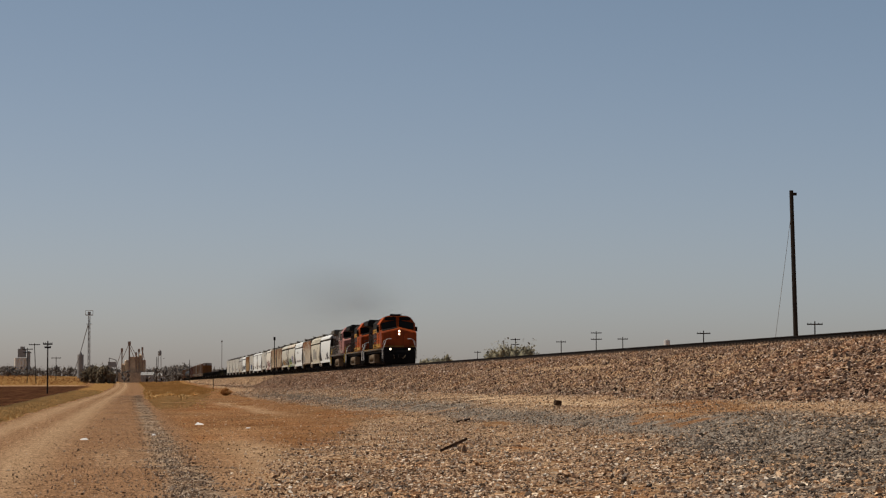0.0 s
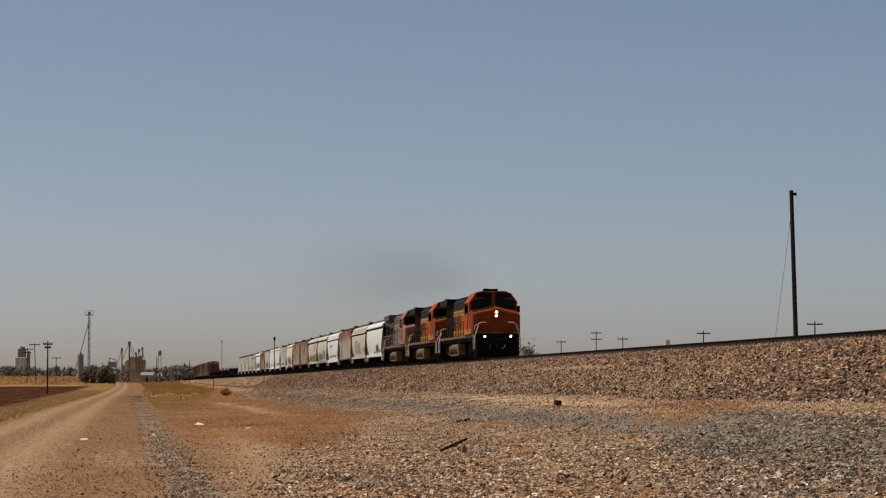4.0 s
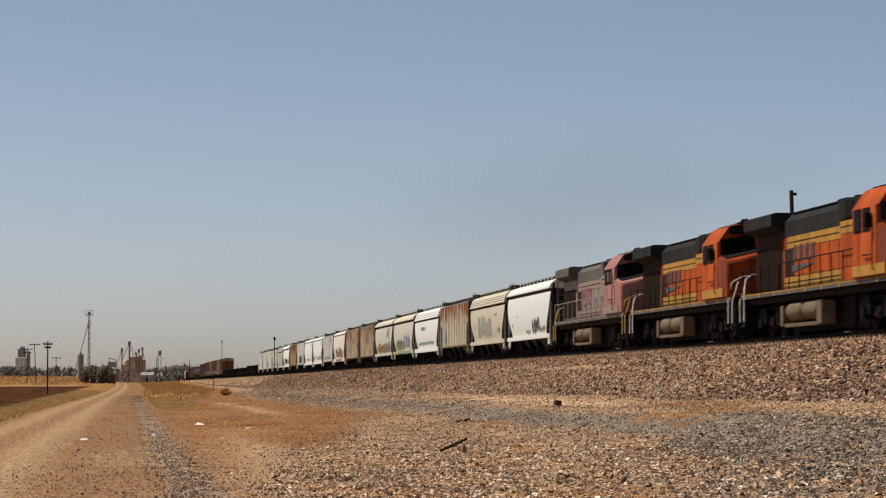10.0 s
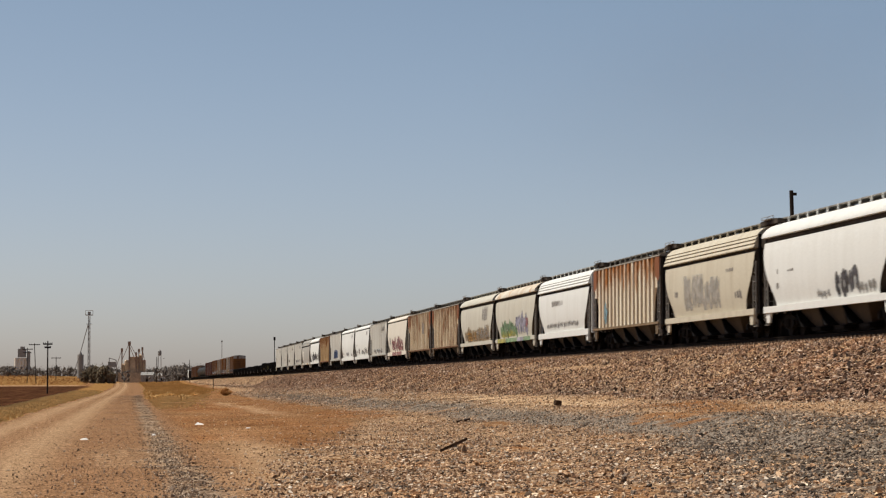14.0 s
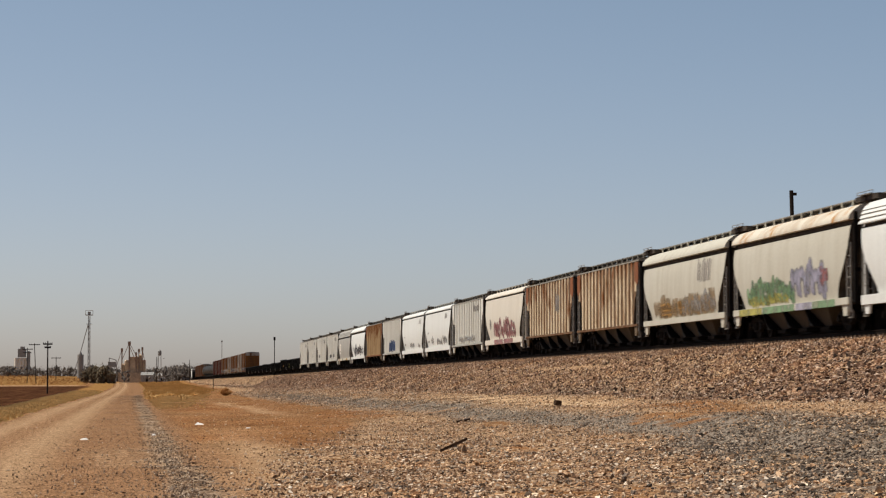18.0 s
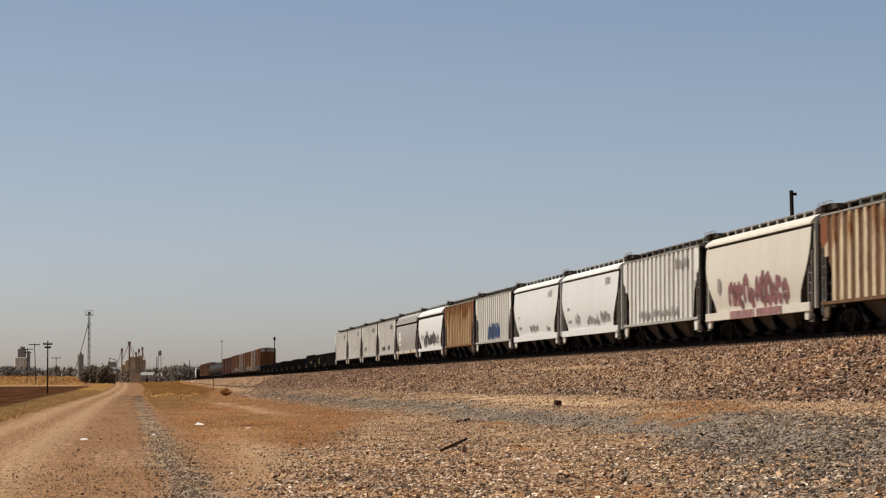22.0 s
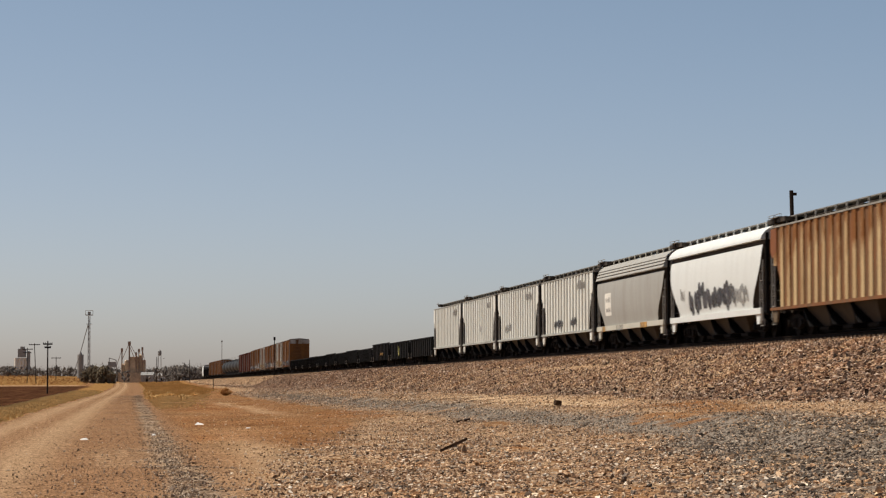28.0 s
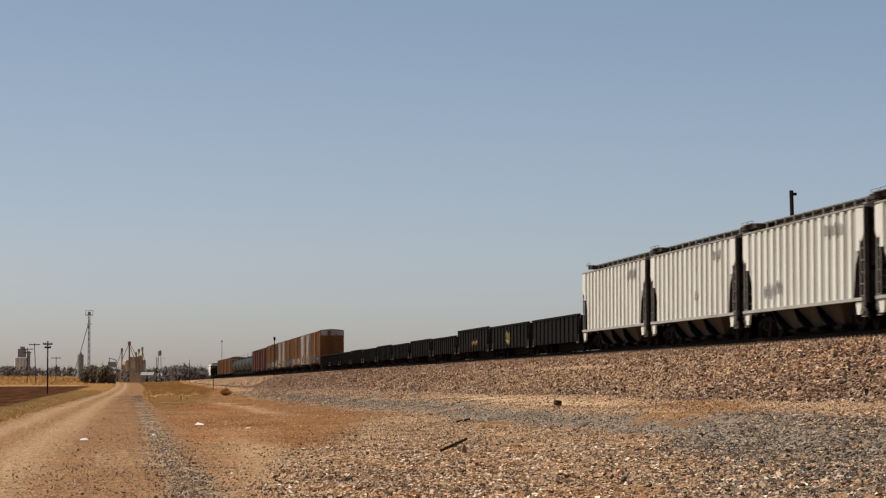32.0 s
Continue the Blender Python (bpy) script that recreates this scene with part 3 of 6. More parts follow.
def stones(name, label, material, p, y, size, seed, crushed=True, flat=0.62):
    """Loose stones: crushed ones are split blocks with flat faces, the others small rounded chips."""
    rng = np.random.default_rng(seed)
    n = len(p)
    base, faces = (BLOCK, BLOCK_F) if crushed else (OCTA, OCTA_F)
    k = len(base)
    x = line_x(y) - p
    z = ground_z(p, y) + rough_z(x, y) * np.where(np.abs(p) < 3.2, 0.15, 1)
    yaw, tx, ty = rng.uniform(0, 6.283, n), rng.normal(0, 0.42, n), rng.normal(0, 0.42, n)
    if not crushed:
        tx, ty = rng.uniform(0, 3, n), rng.uniform(0, 3, n)
    v = base[None] * rng.uniform(0.7, 1.2, (n, k, 1)) + rng.normal(0, 0.2, (n, k, 3))
    v = v * np.stack([rng.uniform(0.9, 1.5, n), rng.uniform(0.7, 1.1, n), rng.uniform(flat - 0.2, flat + 0.25, n)], -1)[:, None, :]
    for a, (i, j) in ((tx, (1, 2)), (ty, (2, 0)), (yaw, (0, 1))):
        ca, sa = np.cos(a)[:, None], np.sin(a)[:, None]
        vi, vj = v[:, :, i].copy(), v[:, :, j].copy()
        v[:, :, i], v[:, :, j] = ca * vi - sa * vj, sa * vi + ca * vj
    v = v * size[:, None, None] + np.stack([x, y, z + size * 0.28], -1)[:, None, :]
    f = faces[None] + (np.arange(n) * k)[:, None, None]
    me = bpy.data.meshes.new(name)
    me.vertices.add(n * k)
    me.vertices.foreach_set("co", v.ravel())
    me.loops.add(f.size)
    me.loops.foreach_set("vertex_index", f.ravel().astype(np.int32))
    me.polygons.add(f.size // 3)
    me.polygons.foreach_set("loop_start", np.arange(0, f.size, 3, dtype=np.int32))
    me.polygons.foreach_set("use_smooth", [False] * (f.size // 3))
    me.update(calc_edges=True)
    me.materials.append(material)
    return tagged(new(name, me), label, "gravel", kind="stuff")


def scatter(n, seed, p0, p1, y0, y1, keep):
    rng = np.random.default_rng(seed)
    y = y0 + (y1 - y0) * rng.random(n) ** 1.9
    p = p0 + (p1 - p0) * rng.random(n)
    ok = keep(p, y, rng.random(n)) & (p > 25.6 - 0.318 * y)
    return p[ok], y[ok], rng


# ballast and grey stone of the bank
def on_bank(p, y, r):
    bald = bare(line_x(y) - p, y)
    shelf = (np.abs(p - 9.2) < 2.0 + 0.4 * np.sin(y * 0.7)) & (y > 62) & (y < 155) & (r < 0.45)
    return (p < bank_edge(y) + 0.6 - 5.5 * r * r) & ~shelf & (r > 0.8 * bald * (p > 7))


p_, y_, g_ = scatter(400000, 5, 6.2, 24.8, 30, 330, on_bank)
w_ = waver(line_x(y_) - p_, y_)
blotch_ = lattice(p_ * 0.5, y_ * 0.2, 21) + 0.5 * lattice(p_ * 1.5, y_ * 0.6, 22)
grey_ = g_.random(len(p_)) < 0.14 + 0.6 * grey_band(p_, y_, w_) + 0.5 * low_right(p_, y_) + 0.35 * smooth(0.1, 0.8, blotch_)
sz_ = np.clip(np.exp(g_.normal(math.log(0.0172), 0.42, len(p_))), 0.008, 0.05) * (1 + 0.9 * smooth(80, 260, y_)) * (1 + 0.22 * low_right(p_, y_) * (1 - smooth(38, 52, y_)))
for far_, kind_ in ((y_ < 60, True), (y_ >= 60, False)):
    for tone_, mat_, nm_, tx_ in ((~grey_, STONE_PINK, "ballast_stones", "loose pinkish tan ballast stones on the railway bank"), (grey_, STONE_GREY, "grey_stones", "loose grey crushed stones below the railway bank")):
        k_ = far_ & tone_
        stones(nm_, tx_, mat_, p_[k_], y_[k_], sz_[k_], 1 + kind_ + 2 * (nm_ == "grey_stones"), kind_)
p_, y_, g_ = scatter(125000, 12, 1.7, 7.6, 58, 420, lambda p, y, r: p < 6.5 + 0.7 * r)
sz_ = np.clip(np.exp(g_.normal(math.log(0.033), 0.4, len(p_))), 0.014, 0.085) * (1 + 0.6 * smooth(110, 350, y_)) * np.where(p_ < 2.2, 0.6, 1)
for k_, kind_ in ((y_ < 88, True), (y_ >= 88, False)):
    stones("slope_ballast", "coarse pinkish brown ballast on the slope below the rails", STONE_SLOPE, p_[k_], y_[k_], sz_[k_], 7 + kind_, kind_)
p_, y_, g_ = scatter(26000, 16, 0.95, 2.4, 55, 330, lambda p, y, r: r < 2)
stones("shoulder_ballast", "small dark brown ballast around the ends of the ties", STONE_SLOPE, p_, y_, g_.uniform(0.018, 0.045, len(p_)) * (1 + 0.5 * smooth(120, 320, y_)), 18, False)
p_, y_, g_ = scatter(14000, 15, 1.6, 12.0, 260, 900, lambda p, y, r: p < 7.5 + 3 * r)
stones("far_ballast", "brown ballast along the far railway bank", STONE_SLOPE, p_, y_, g_.uniform(0.05, 0.10, len(p_)), 8, False)
p_, y_, g_ = scatter(120000, 6, 24.2, 31.0, 30, 330, lambda p, y, r: r < 0.025 + (0.62 - 0.3 * smooth(120, 320, y)) * np.exp(-((p - 25.25) / 0.42) ** 2) + 0.2 * np.exp(-((p - 26.5) / 0.9) ** 2) + 0.08 * (y < 48))
stones("road_gravel", "scattered brownish grey gravel along the dirt road", STONE_ROAD, p_, y_, g_.uniform(0.005, 0.016, len(p_)) * (1 + 0.9 * (g_.random(len(p_)) < 0.08)) + 0.007 * (np.abs(p_ - 25.25) < 0.6) + 0.012 * smooth(120, 320, y_), 3, False)
p_, y_, g_ = scatter(70000, 9, 12, 24.6, 30, 240, lambda p, y, r: (p > bank_edge(y) - 4) & (r < 0.08 + 0.6 * np.exp(-np.maximum(p - bank_edge(y), 0) / 1.6)))
stones("dirt_pebbles", "scattered small pebbles on reddish dirt", STONE_PINK, p_, y_, g_.uniform(0.008, 0.03, len(p_)), 4, False)


# ---- track ----
def track():
    top = [(-0.036, 0), (0.036, 0), (0.036, -0.035), (0.012, -0.05), (0.012, -0.15), (0.075, -0.165), (0.075, -0.18), (-0.075, -0.18), (-0.075, -0.165), (-0.012, -0.15), (-0.012, -0.05), (-0.036, -0.035)]
    ys = np.concatenate([np.arange(-60, 300, 4.0), np.arange(300, 1900, 12.0)])
    for k, off in enumerate((-0.7525, 0.7525)):
        s = Shape()
        s.loft([[(float(line_x(y)) + off + u, float(y), RAIL_Z + w) for u, w in top] for y in ys])
        tagged(new("rail", s.mesh("rail", STEEL)), "dark rusty steel rail on a ballasted track", "rail", "rails of the track", "structure")
    def tie():
        return Shape().box(-1.3, 1.3, -0.115, 0.115, -0.18, 0)
    for k in range(260):
        y = 60 + k * 0.53
        me = MADE.get("tie") or MADE.setdefault("tie", tie().mesh("tie", TIE))
        ob = new("tie", me)
        ob.matrix_basis = pose(float(line_x(y)), y, RAIL_Z - 0.175, 0, 0, 7.2)
        tagged(ob, "dark wooden railway tie in the ballast", "tie", "ties of the track", "structure")


track()
# ---- rolling stock: x ahead, y to the left, z up from the rail's top ----
SPIN = []          # wheelsets, with their radius


def wheelset(parent, x, r, material=None):
    def make():
        s = Shape().tube((0, -0.85, 0), (0, 0.85, 0), 0.08, 8)
        for y in (-0.72, 0.72):
            s.tube((0, y - 0.065, 0), (0, y + 0.065, 0), r, 24)
            s.tube((0, y * 0.93 - 0.02, 0), (0, y * 0.93 + 0.02, 0), r + 0.03, 24)
            s.tube((0, y + math.copysign(0.065, y), 0), (0, y + math.copysign(0.10, y), 0), r * 0.45, 12)
            for a in (0, 120, 240):
                c = Vector((math.cos(radians(a)) * r * 0.68, y + math.copysign(0.075, y), math.sin(radians(a)) * r * 0.68))
                s.tube(c, c + Vector((0, math.copysign(0.02, y), 0)), r * 0.1, 6)
        return s
    ob = part("wheelset", make, material or DARK, parent, "steel wheelset with bright worn treads", ("wheelset", r), (x, 0, r))
    SPIN.append((ob, r))
    return ob


def freight_truck(car, x):
    # second box is added filler for the shaded gap between the wheels
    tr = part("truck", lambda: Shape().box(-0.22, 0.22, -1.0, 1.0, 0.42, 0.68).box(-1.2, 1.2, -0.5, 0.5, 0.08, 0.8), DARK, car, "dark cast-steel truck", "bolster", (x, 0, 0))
    for y in (-1.0, 1.0):
        def frame_side():
            s = Shape()
            s.prism([(-1.15, 0.55), (-0.95, 0.68), (-0.4, 0.78), (0.4, 0.78), (0.95, 0.68), (1.15, 0.55), (1.1, 0.38), (0.7, 0.42), (0.38, 0.24), (-0.38, 0.24), (-0.7, 0.42), (-1.1, 0.38)], -0.09, 0.09)
            for w in (-0.85, 0.85):
                s.tube((w, -0.17, 0.46), (w, 0.17, 0.46), 0.13, 12)
            for w in (-0.16, 0, 0.16):
                s.tube((w, -0.12, 0.3), (w, -0.12, 0.62), 0.06, 8)
            return s
        part("side_frame", frame_side, DARK, tr, "", "side_frame", (0, y, 0))
    for w in (-0.85, 0.85):
        wheelset(tr, w, 0.457)
    return tr


def coupler(car, x, way):
    part("coupler", lambda: Shape().box(0, 0.55, -0.11, 0.11, 0.72, 0.98).box(0.42, 0.72, -0.16, 0.16, 0.68, 1.02) if way > 0 else
         Shape().box(-0.55, 0, -0.11, 0.11, 0.72, 0.98).box(-0.72, -0.42, -0.16, 0.16, 0.68, 1.02), DARK, car, "rusty knuckle coupler", ("coupler", way), (x, 0, 0))


def ladder(car, x, y, z0, z1, material, wide=0.42, axis="x", key=""):
    def make():
        s = Shape()
        d = (wide / 2, 0) if axis == "x" else (0, wide / 2)
        for k in (-1, 1):
            s.box(k * d[0] - 0.028, k * d[0] + 0.028, k * d[1] - 0.028, k * d[1] + 0.028, z0, z1)
        m = int((z1 - z0) / 0.38)
        for i in range(m + 1):
            z = z0 + 0.12 + i * (z1 - z0 - 0.2) / max(m, 1)
            s.tube((-d[0], -d[1], z), (d[0], d[1], z), 0.017, 5)
        return s
    part("ladder", make, material, car, "steel ladder", ("ladder", z0, z1, wide, axis), (x, y, 0))


def curve_at(points, z):
    zs = [q[1] for q in points][::-1]
    return float(np.interp(z, zs, [q[0] for q in points][::-1]))


def ribbon(shape, points, wide, profile, near, lift):
    """A painted stroke along points (x, z), laid on the side's profile, round at its ends."""
    fine = []
    for (xa, za), (xb, zb) in zip(points, points[1:]):
        fine += [(xa + (xb - xa) * i / 3, za + (zb - za) * i / 3) for i in range(3)]
    fine.append(points[-1])
    rows = []
    for i, (x, z) in enumerate(fine):
        xa, za = fine[max(i - 1, 0)]
        xb, zb = fine[min(i + 1, len(fine) - 1)]
        d = math.hypot(xb - xa, zb - za) or 1
        w = wide * (0.55 if i in (0, len(fine) - 1) else 1)
        nx, nz = -(zb - za) / d * w, (xb - xa) / d * w
        rows.append([(x + u * nx, near * (curve_at(profile, z + u * nz) + lift), z + u * nz) for u in (-1, 0, 1)])
    shape.loft(rows, closed=False, caps=False)


def letters(car, profile, near, material, x0, x1, z0, z1, seed, label):
    """Sprayed fat letters, each of a few strokes with a dark outline; no word can be read."""
    rng = random.Random(seed)
    h = z1 - z0
    step = max(0.45, min(1.05, 0.62 * h))
    x, first = x0, True
    while x < x1 - 0.3 * step:
        fat = rng.uniform(0.15, 0.2) * step + 0.03
        lean = rng.uniform(-0.1, 0.28) * step
        a, b = z0 + fat + rng.uniform(0, 0.08) * h, z1 - fat - rng.uniform(0, 0.32) * h
        l, r, m = x + fat, x + step - fat, (a + b) / 2 + rng.uniform(-0.1, 0.1) * h
        bulge = rng.uniform(0.05, 0.25) * step
        ways = [[(l, a), (l - 0.3 * bulge + lean / 2, m), (l + lean, b)]]
        kind = rng.randrange(5)
        if kind != 3:
            ways.append([(r, a), (r + 0.4 * bulge + lean / 2, m), (r + lean * 0.8, b - 0.1 * h * rng.random())])
        if kind in (0, 2):
            ways.append([(l + lean, b), ((l + r) / 2 + lean, b - bulge), (r + lean, b)])
        if kind in (1, 3, 4):
            ways.append([(l + lean / 2, m), ((l + r) / 2 + lean / 2, m + 0.5 * bulge), (r + lean / 2, m)])
        if kind in (0, 3):
            ways.append([(l, a), ((l + r) / 2, a + 0.2 * bulge), (r, a)])
        under, over = Shape(), Shape()
        for w in ways:
            ribbon(under, w, fat * 1.3, profile, near, 0.006)
            ribbon(over, w, fat * rng.uniform(0.75, 0.95), profile, near, 0.010)
        part("graffiti", over, STROKE[material.name][0], car, label if first else "")
        part("graffiti_outline", under, STROKE[material.name][1], car, "")
        x += step * rng.uniform(0.8, 0.98)
        first = False


def marks(car, profile, near, material, x0, x1, z0, z1, seed, label, name="graffiti", fill=0.92):
    """Paint on the side, following its profile: a sprayed patch, or a row of stencilled bars."""
    rng = random.Random(seed)
    bars = name == ST
    smear = "smear" in label
    if not bars and not smear:
        return letters(car, profile, near, material, x0, x1, z0, z1, seed, label)
    x = x0
    while x < x1:
        w = rng.uniform(0.1, 0.26) if bars else min(rng.uniform(1.1, 2.6), x1 - x + 0.2)
        if rng.random() < fill:
            a = z0 + (z1 - z0) * rng.uniform(0, 0.16)
            b = z1 - (z1 - z0) * rng.uniform(0, 0.3)
            lean = rng.uniform(-0.05, 0.05) if bars else rng.uniform(-0.3, 0.3)
            k = 8
            row = []
            for i in range(k + 1):
                z = a + (b - a) * i / k
                y = near * (curve_at(profile, z) + 0.006 + 0.002 * (seed % 3))
                row.append([(x + lean * i / k, y, z), (x + w + lean * i / k, y, z)])
            part(name, Shape().loft(row, closed=False, caps=False), material if not bars else STENCIL, car, label)
        x += w + (rng.uniform(0.05, 0.14) if bars else rng.uniform(-0.35, 0.05))


G, ST = "graffiti", "stencil_bar"
RUSTPLATE = painted("rusted_corner_plate", (0.22, 0.085, 0.04), (0.12, 0.05, 0.025), 0.5, rough=0.8)
SMOOTH_ROOF = [(0.0, 4.42), (0.45, 4.41), (0.9, 4.36), (1.22, 4.25), (1.43, 4.10), (1.57, 3.93), (1.60, 3.82), (1.60, 3.78)]
SMOOTH_SIDE = [(1.34, 3.80), (1.34, 3.60), (1.50, 3.58), (1.52, 3.45), (1.545, 3.3), (1.565, 3.05), (1.578, 2.8), (1.584, 2.55), (1.585, 2.3), (1.575, 2.05), (1.56, 1.8), (1.53, 1.55), (1.50, 1.35), (1.46, 1.06)]
DEEP_ROOF = [(0.0, 4.42), (0.45, 4.41), (0.9, 4.36), (1.20, 4.26), (1.38, 4.12), (1.47, 4.0), (1.43, 3.985), (1.53, 3.86), (1.48, 3.845), (1.585, 3.70), (1.53, 3.685), (1.62, 3.56), (1.62, 3.52)]
DEEP_SIDE = [(1.38, 3.55), (1.38, 3.40), (1.53, 3.38), (1.555, 3.2), (1.57, 3.0), (1.58, 2.8), (1.585, 2.55), (1.585, 2.3), (1.575, 2.05), (1.56, 1.8), (1.53, 1.55), (1.50, 1.35), (1.46, 1.06)]
HIGH_ROOF = [(0.0, 4.42), (0.45, 4.41), (0.9, 4.37), (1.2, 4.29), (1.40, 4.18), (1.52, 4.06), (1.55, 3.99), (1.55, 3.95)]
HIGH_SIDE = [(1.38, 3.97), (1.38, 3.86), (1.51, 3.84), (1.53, 3.6), (1.55, 3.3), (1.565, 3.05), (1.578, 2.8), (1.584, 2.55), (1.585, 2.3), (1.575, 2.05), (1.56, 1.8), (1.53, 1.55), (1.50, 1.35), (1.46, 1.06)]
RIB_ROOF = [(0.0, 4.40), (0.8, 4.33), (1.40, 4.20), (1.545, 4.16), (1.545, 4.10)]
RIB_SIDE = [(1.49, 4.10), (1.49, 3.2), (1.49, 2.2), (1.49, 1.06)]


def hopper(label, material, kind="smooth", roof=None, paint=(), sill=None, half=8.35, seams=False, deep=False, sill_paint=()):
    """A covered hopper wagon, 17.9 m over its couplers."""
    car = thing("covered_hopper", label, "hopper wagon", "hopper wagons of the train")
    roof, sill = roof or (material if kind == "smooth" else ROOFGREY), sill or material
    style = "ribbed" if kind != "smooth" else "seams" if seams else "high" if deep else "smooth"
    side = {"ribbed": RIB_SIDE, "seams": DEEP_SIDE, "high": HIGH_SIDE, "smooth": SMOOTH_SIDE}[style]
    top = {"ribbed": RIB_ROOF, "seams": DEEP_ROOF, "high": HIGH_ROOF, "smooth": SMOOTH_ROOF}[style]
    eave = side[0][1]

    def inset(z):
        if kind == "smooth":
            return float(np.interp(z, [1.06, 1.3, 1.6, 2.0, 2.4, 2.8, 3.2, 4.5], [1.8, 1.72, 1.48, 1.0, 0.55, 0.26, 0.12, 0.1]))
        return float(np.interp(z, [1.06, 1.6, 2.2, 3.2, 3.4, 4.5], [1.45, 1.4, 1.2, 0.2, 0.1, 0.1]))

    def body():
        s = Shape()
        pts = [(q[0], q[1]) for q in side]
        ring = [(-w, z) for w, z in pts[::-1]] + [(w, z) for w, z in pts]
        xs = [-1, -0.5, 0, 0.5, 1]
        s.loft([[(u * (half - inset(z)), y, z) for y, z in ring] for u in xs], closed=False, caps=False)
        return s

    # end sheets get a darker tone than the sides, as painted shade
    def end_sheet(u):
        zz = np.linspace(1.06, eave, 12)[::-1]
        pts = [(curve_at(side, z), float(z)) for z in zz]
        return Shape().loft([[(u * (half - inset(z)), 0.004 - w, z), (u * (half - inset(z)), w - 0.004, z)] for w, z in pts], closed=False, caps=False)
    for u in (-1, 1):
        part("end_slope_sheet", lambda u=u: end_sheet(u), SHADE_STEEL, car, "sloping end sheet, darkened for shade", ("endsheet", style, u, half))
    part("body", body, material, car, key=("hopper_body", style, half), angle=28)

    def roof_shape():
        ring = [(-w, z) for w, z in top[::-1]] + [(w, z) for w, z in top[1:]] + [(0, eave - 0.03 if kind == "smooth" else 4.05)]
        return Shape().loft([[(u * half, y, z) for y, z in ring] for u in (-1, 1)])
    part("roof", roof_shape, roof, car, key=("hopper_roof", style, half))
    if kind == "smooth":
        # added dark strip stands for the shadow under the eave
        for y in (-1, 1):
            part("eave_channel", lambda y=y: Shape().box(-half + 0.12, half - 0.12, y * 1.37 - 0.03, y * 1.37 + 0.03, side[2][1] + 0.01, top[-1][1] - 0.004), SHADE_STEEL, car, "dark strip for the shade below the roof's edge", ("eave", style, y, half))
    # running boards on stanchions, with hatches between
    for y in (-0.62, 0.62):
        def board(y=y):
            s = Shape().box(-half - 0.35, half + 0.35, y - 0.3, y + 0.3, 4.53, 4.57)
            return s
        part("running_board", board, GALV, car, "grated steel roof walkway", ("running_board", y, half))
    for k in range(13):
        x = -half + 0.3 + k * (2 * half - 0.6) / 12
        for y in (-0.95, 0.95):
            part("walkway_bracket", lambda: Shape().box(-0.045, 0.045, -0.02, 0.02, 4.2, 4.56), sill if kind == "smooth" else GALV, car, "", "bracket", (x, y, 0))
    # hatches darker than the roof: the walkway's shade is in their tone
    for k in range(4):
        x = -6 + 4 * k
        part("hatch", lambda: Shape().box(-1.7, 1.7, -0.27, 0.27, 4.36, 4.55), SHADE_STEEL, car, "long roof hatch cover, dark for the shade below the walkway", "hatch", (x, 0, 0), 0.03)
    for u in (-1, 1):
        def crossover(u=u):
            s = Shape().box(u * half - 0.1, u * half + u * 0.55, -1.25, 1.25, 4.56, 4.59) if u > 0 else Shape().box(u * half - 0.55, u * half + 0.1, -1.25, 1.25, 4.56, 4.59)
            for y in (-1.2, 1.2):
                s.path([(u * (half - 0.3), y, 4.58), (u * (half - 0.3), y, 4.68), (u * (half + 0.5), y, 4.68), (u * (half + 0.5), y, 4.58)], 0.013)
            return s
        # added block that draws the dark underside of the end walkway
        part("walkway_support", lambda u=u: Shape().box(min(u * (half - 0.7), u * (half + 0.42)), max(u * (half - 0.7), u * (half + 0.42)), -1.15, 1.15, 4.38, 4.555), SHADE_STEEL, car, "", ("support", u, half))
        part("end_walkway", crossover, GALV, car, "end roof walkway with grab irons", ("crossover", u, half))
    # side sills, end posts, platforms, ladders
    for y in (-1, 1):
        part("side_sill", lambda y=y: Shape().box(-half + 0.15, half - 0.15, y * 1.53 - 0.06, y * 1.53 + 0.06, (0.80 if deep else 0.88) if kind == "smooth" else 0.95, 1.13 if kind == "smooth" else 1.07), sill, car, "", ("sill", kind, deep, y, half), bevel=0.01)
        for u in (-1, 1):
            def end_post(y=y, u=u):
                s = Shape().box(u * half - 0.06, u * half + 0.06, y * 1.36 - 0.06, y * 1.36 + 0.06, 0.9, 4.05)
                return s
            part("jacking_bracket", lambda y=y, u=u: Shape().prism([(u * (half - 0.35), 0.92), (u * (half - 1.05), 0.92), (u * (half - 0.9), 0.5), (u * (half - 0.5), 0.5)], y * 1.5 - 0.04, y * 1.5 + 0.04), sill if kind == "smooth" else RIBLIGHT if material is HLIGHT else TAN, car, "", ("jack", y, u, half))
            part("end_post", end_post, sill if deep else DARK, car, "", ("end_post", kind, y, u, half))
            ladder(car, u * (half - 0.32), y * 1.5, 0.6, 4.0 if kind != "smooth" else 3.0, GALV)
            part("step", lambda: Shape().box(-0.2, 0.2, -0.05, 0.05, 0.42, 0.45).box(-0.22, -0.19, -0.03, 0.03, 0.42, 0.7).box(0.19, 0.22, -0.03, 0.03, 0.42, 0.7), GALV, car, "", "step", (u * (half - 0.3), y * 1.45, 0))
    for u in (-1, 1):
        part("end_platform", lambda u=u: Shape().box(min(u * half, u * (half - 2.6)), max(u * half, u * (half - 2.6)), -1.38, 1.38, 0.98, 1.06), DARK, car, "", ("platform", u, half))
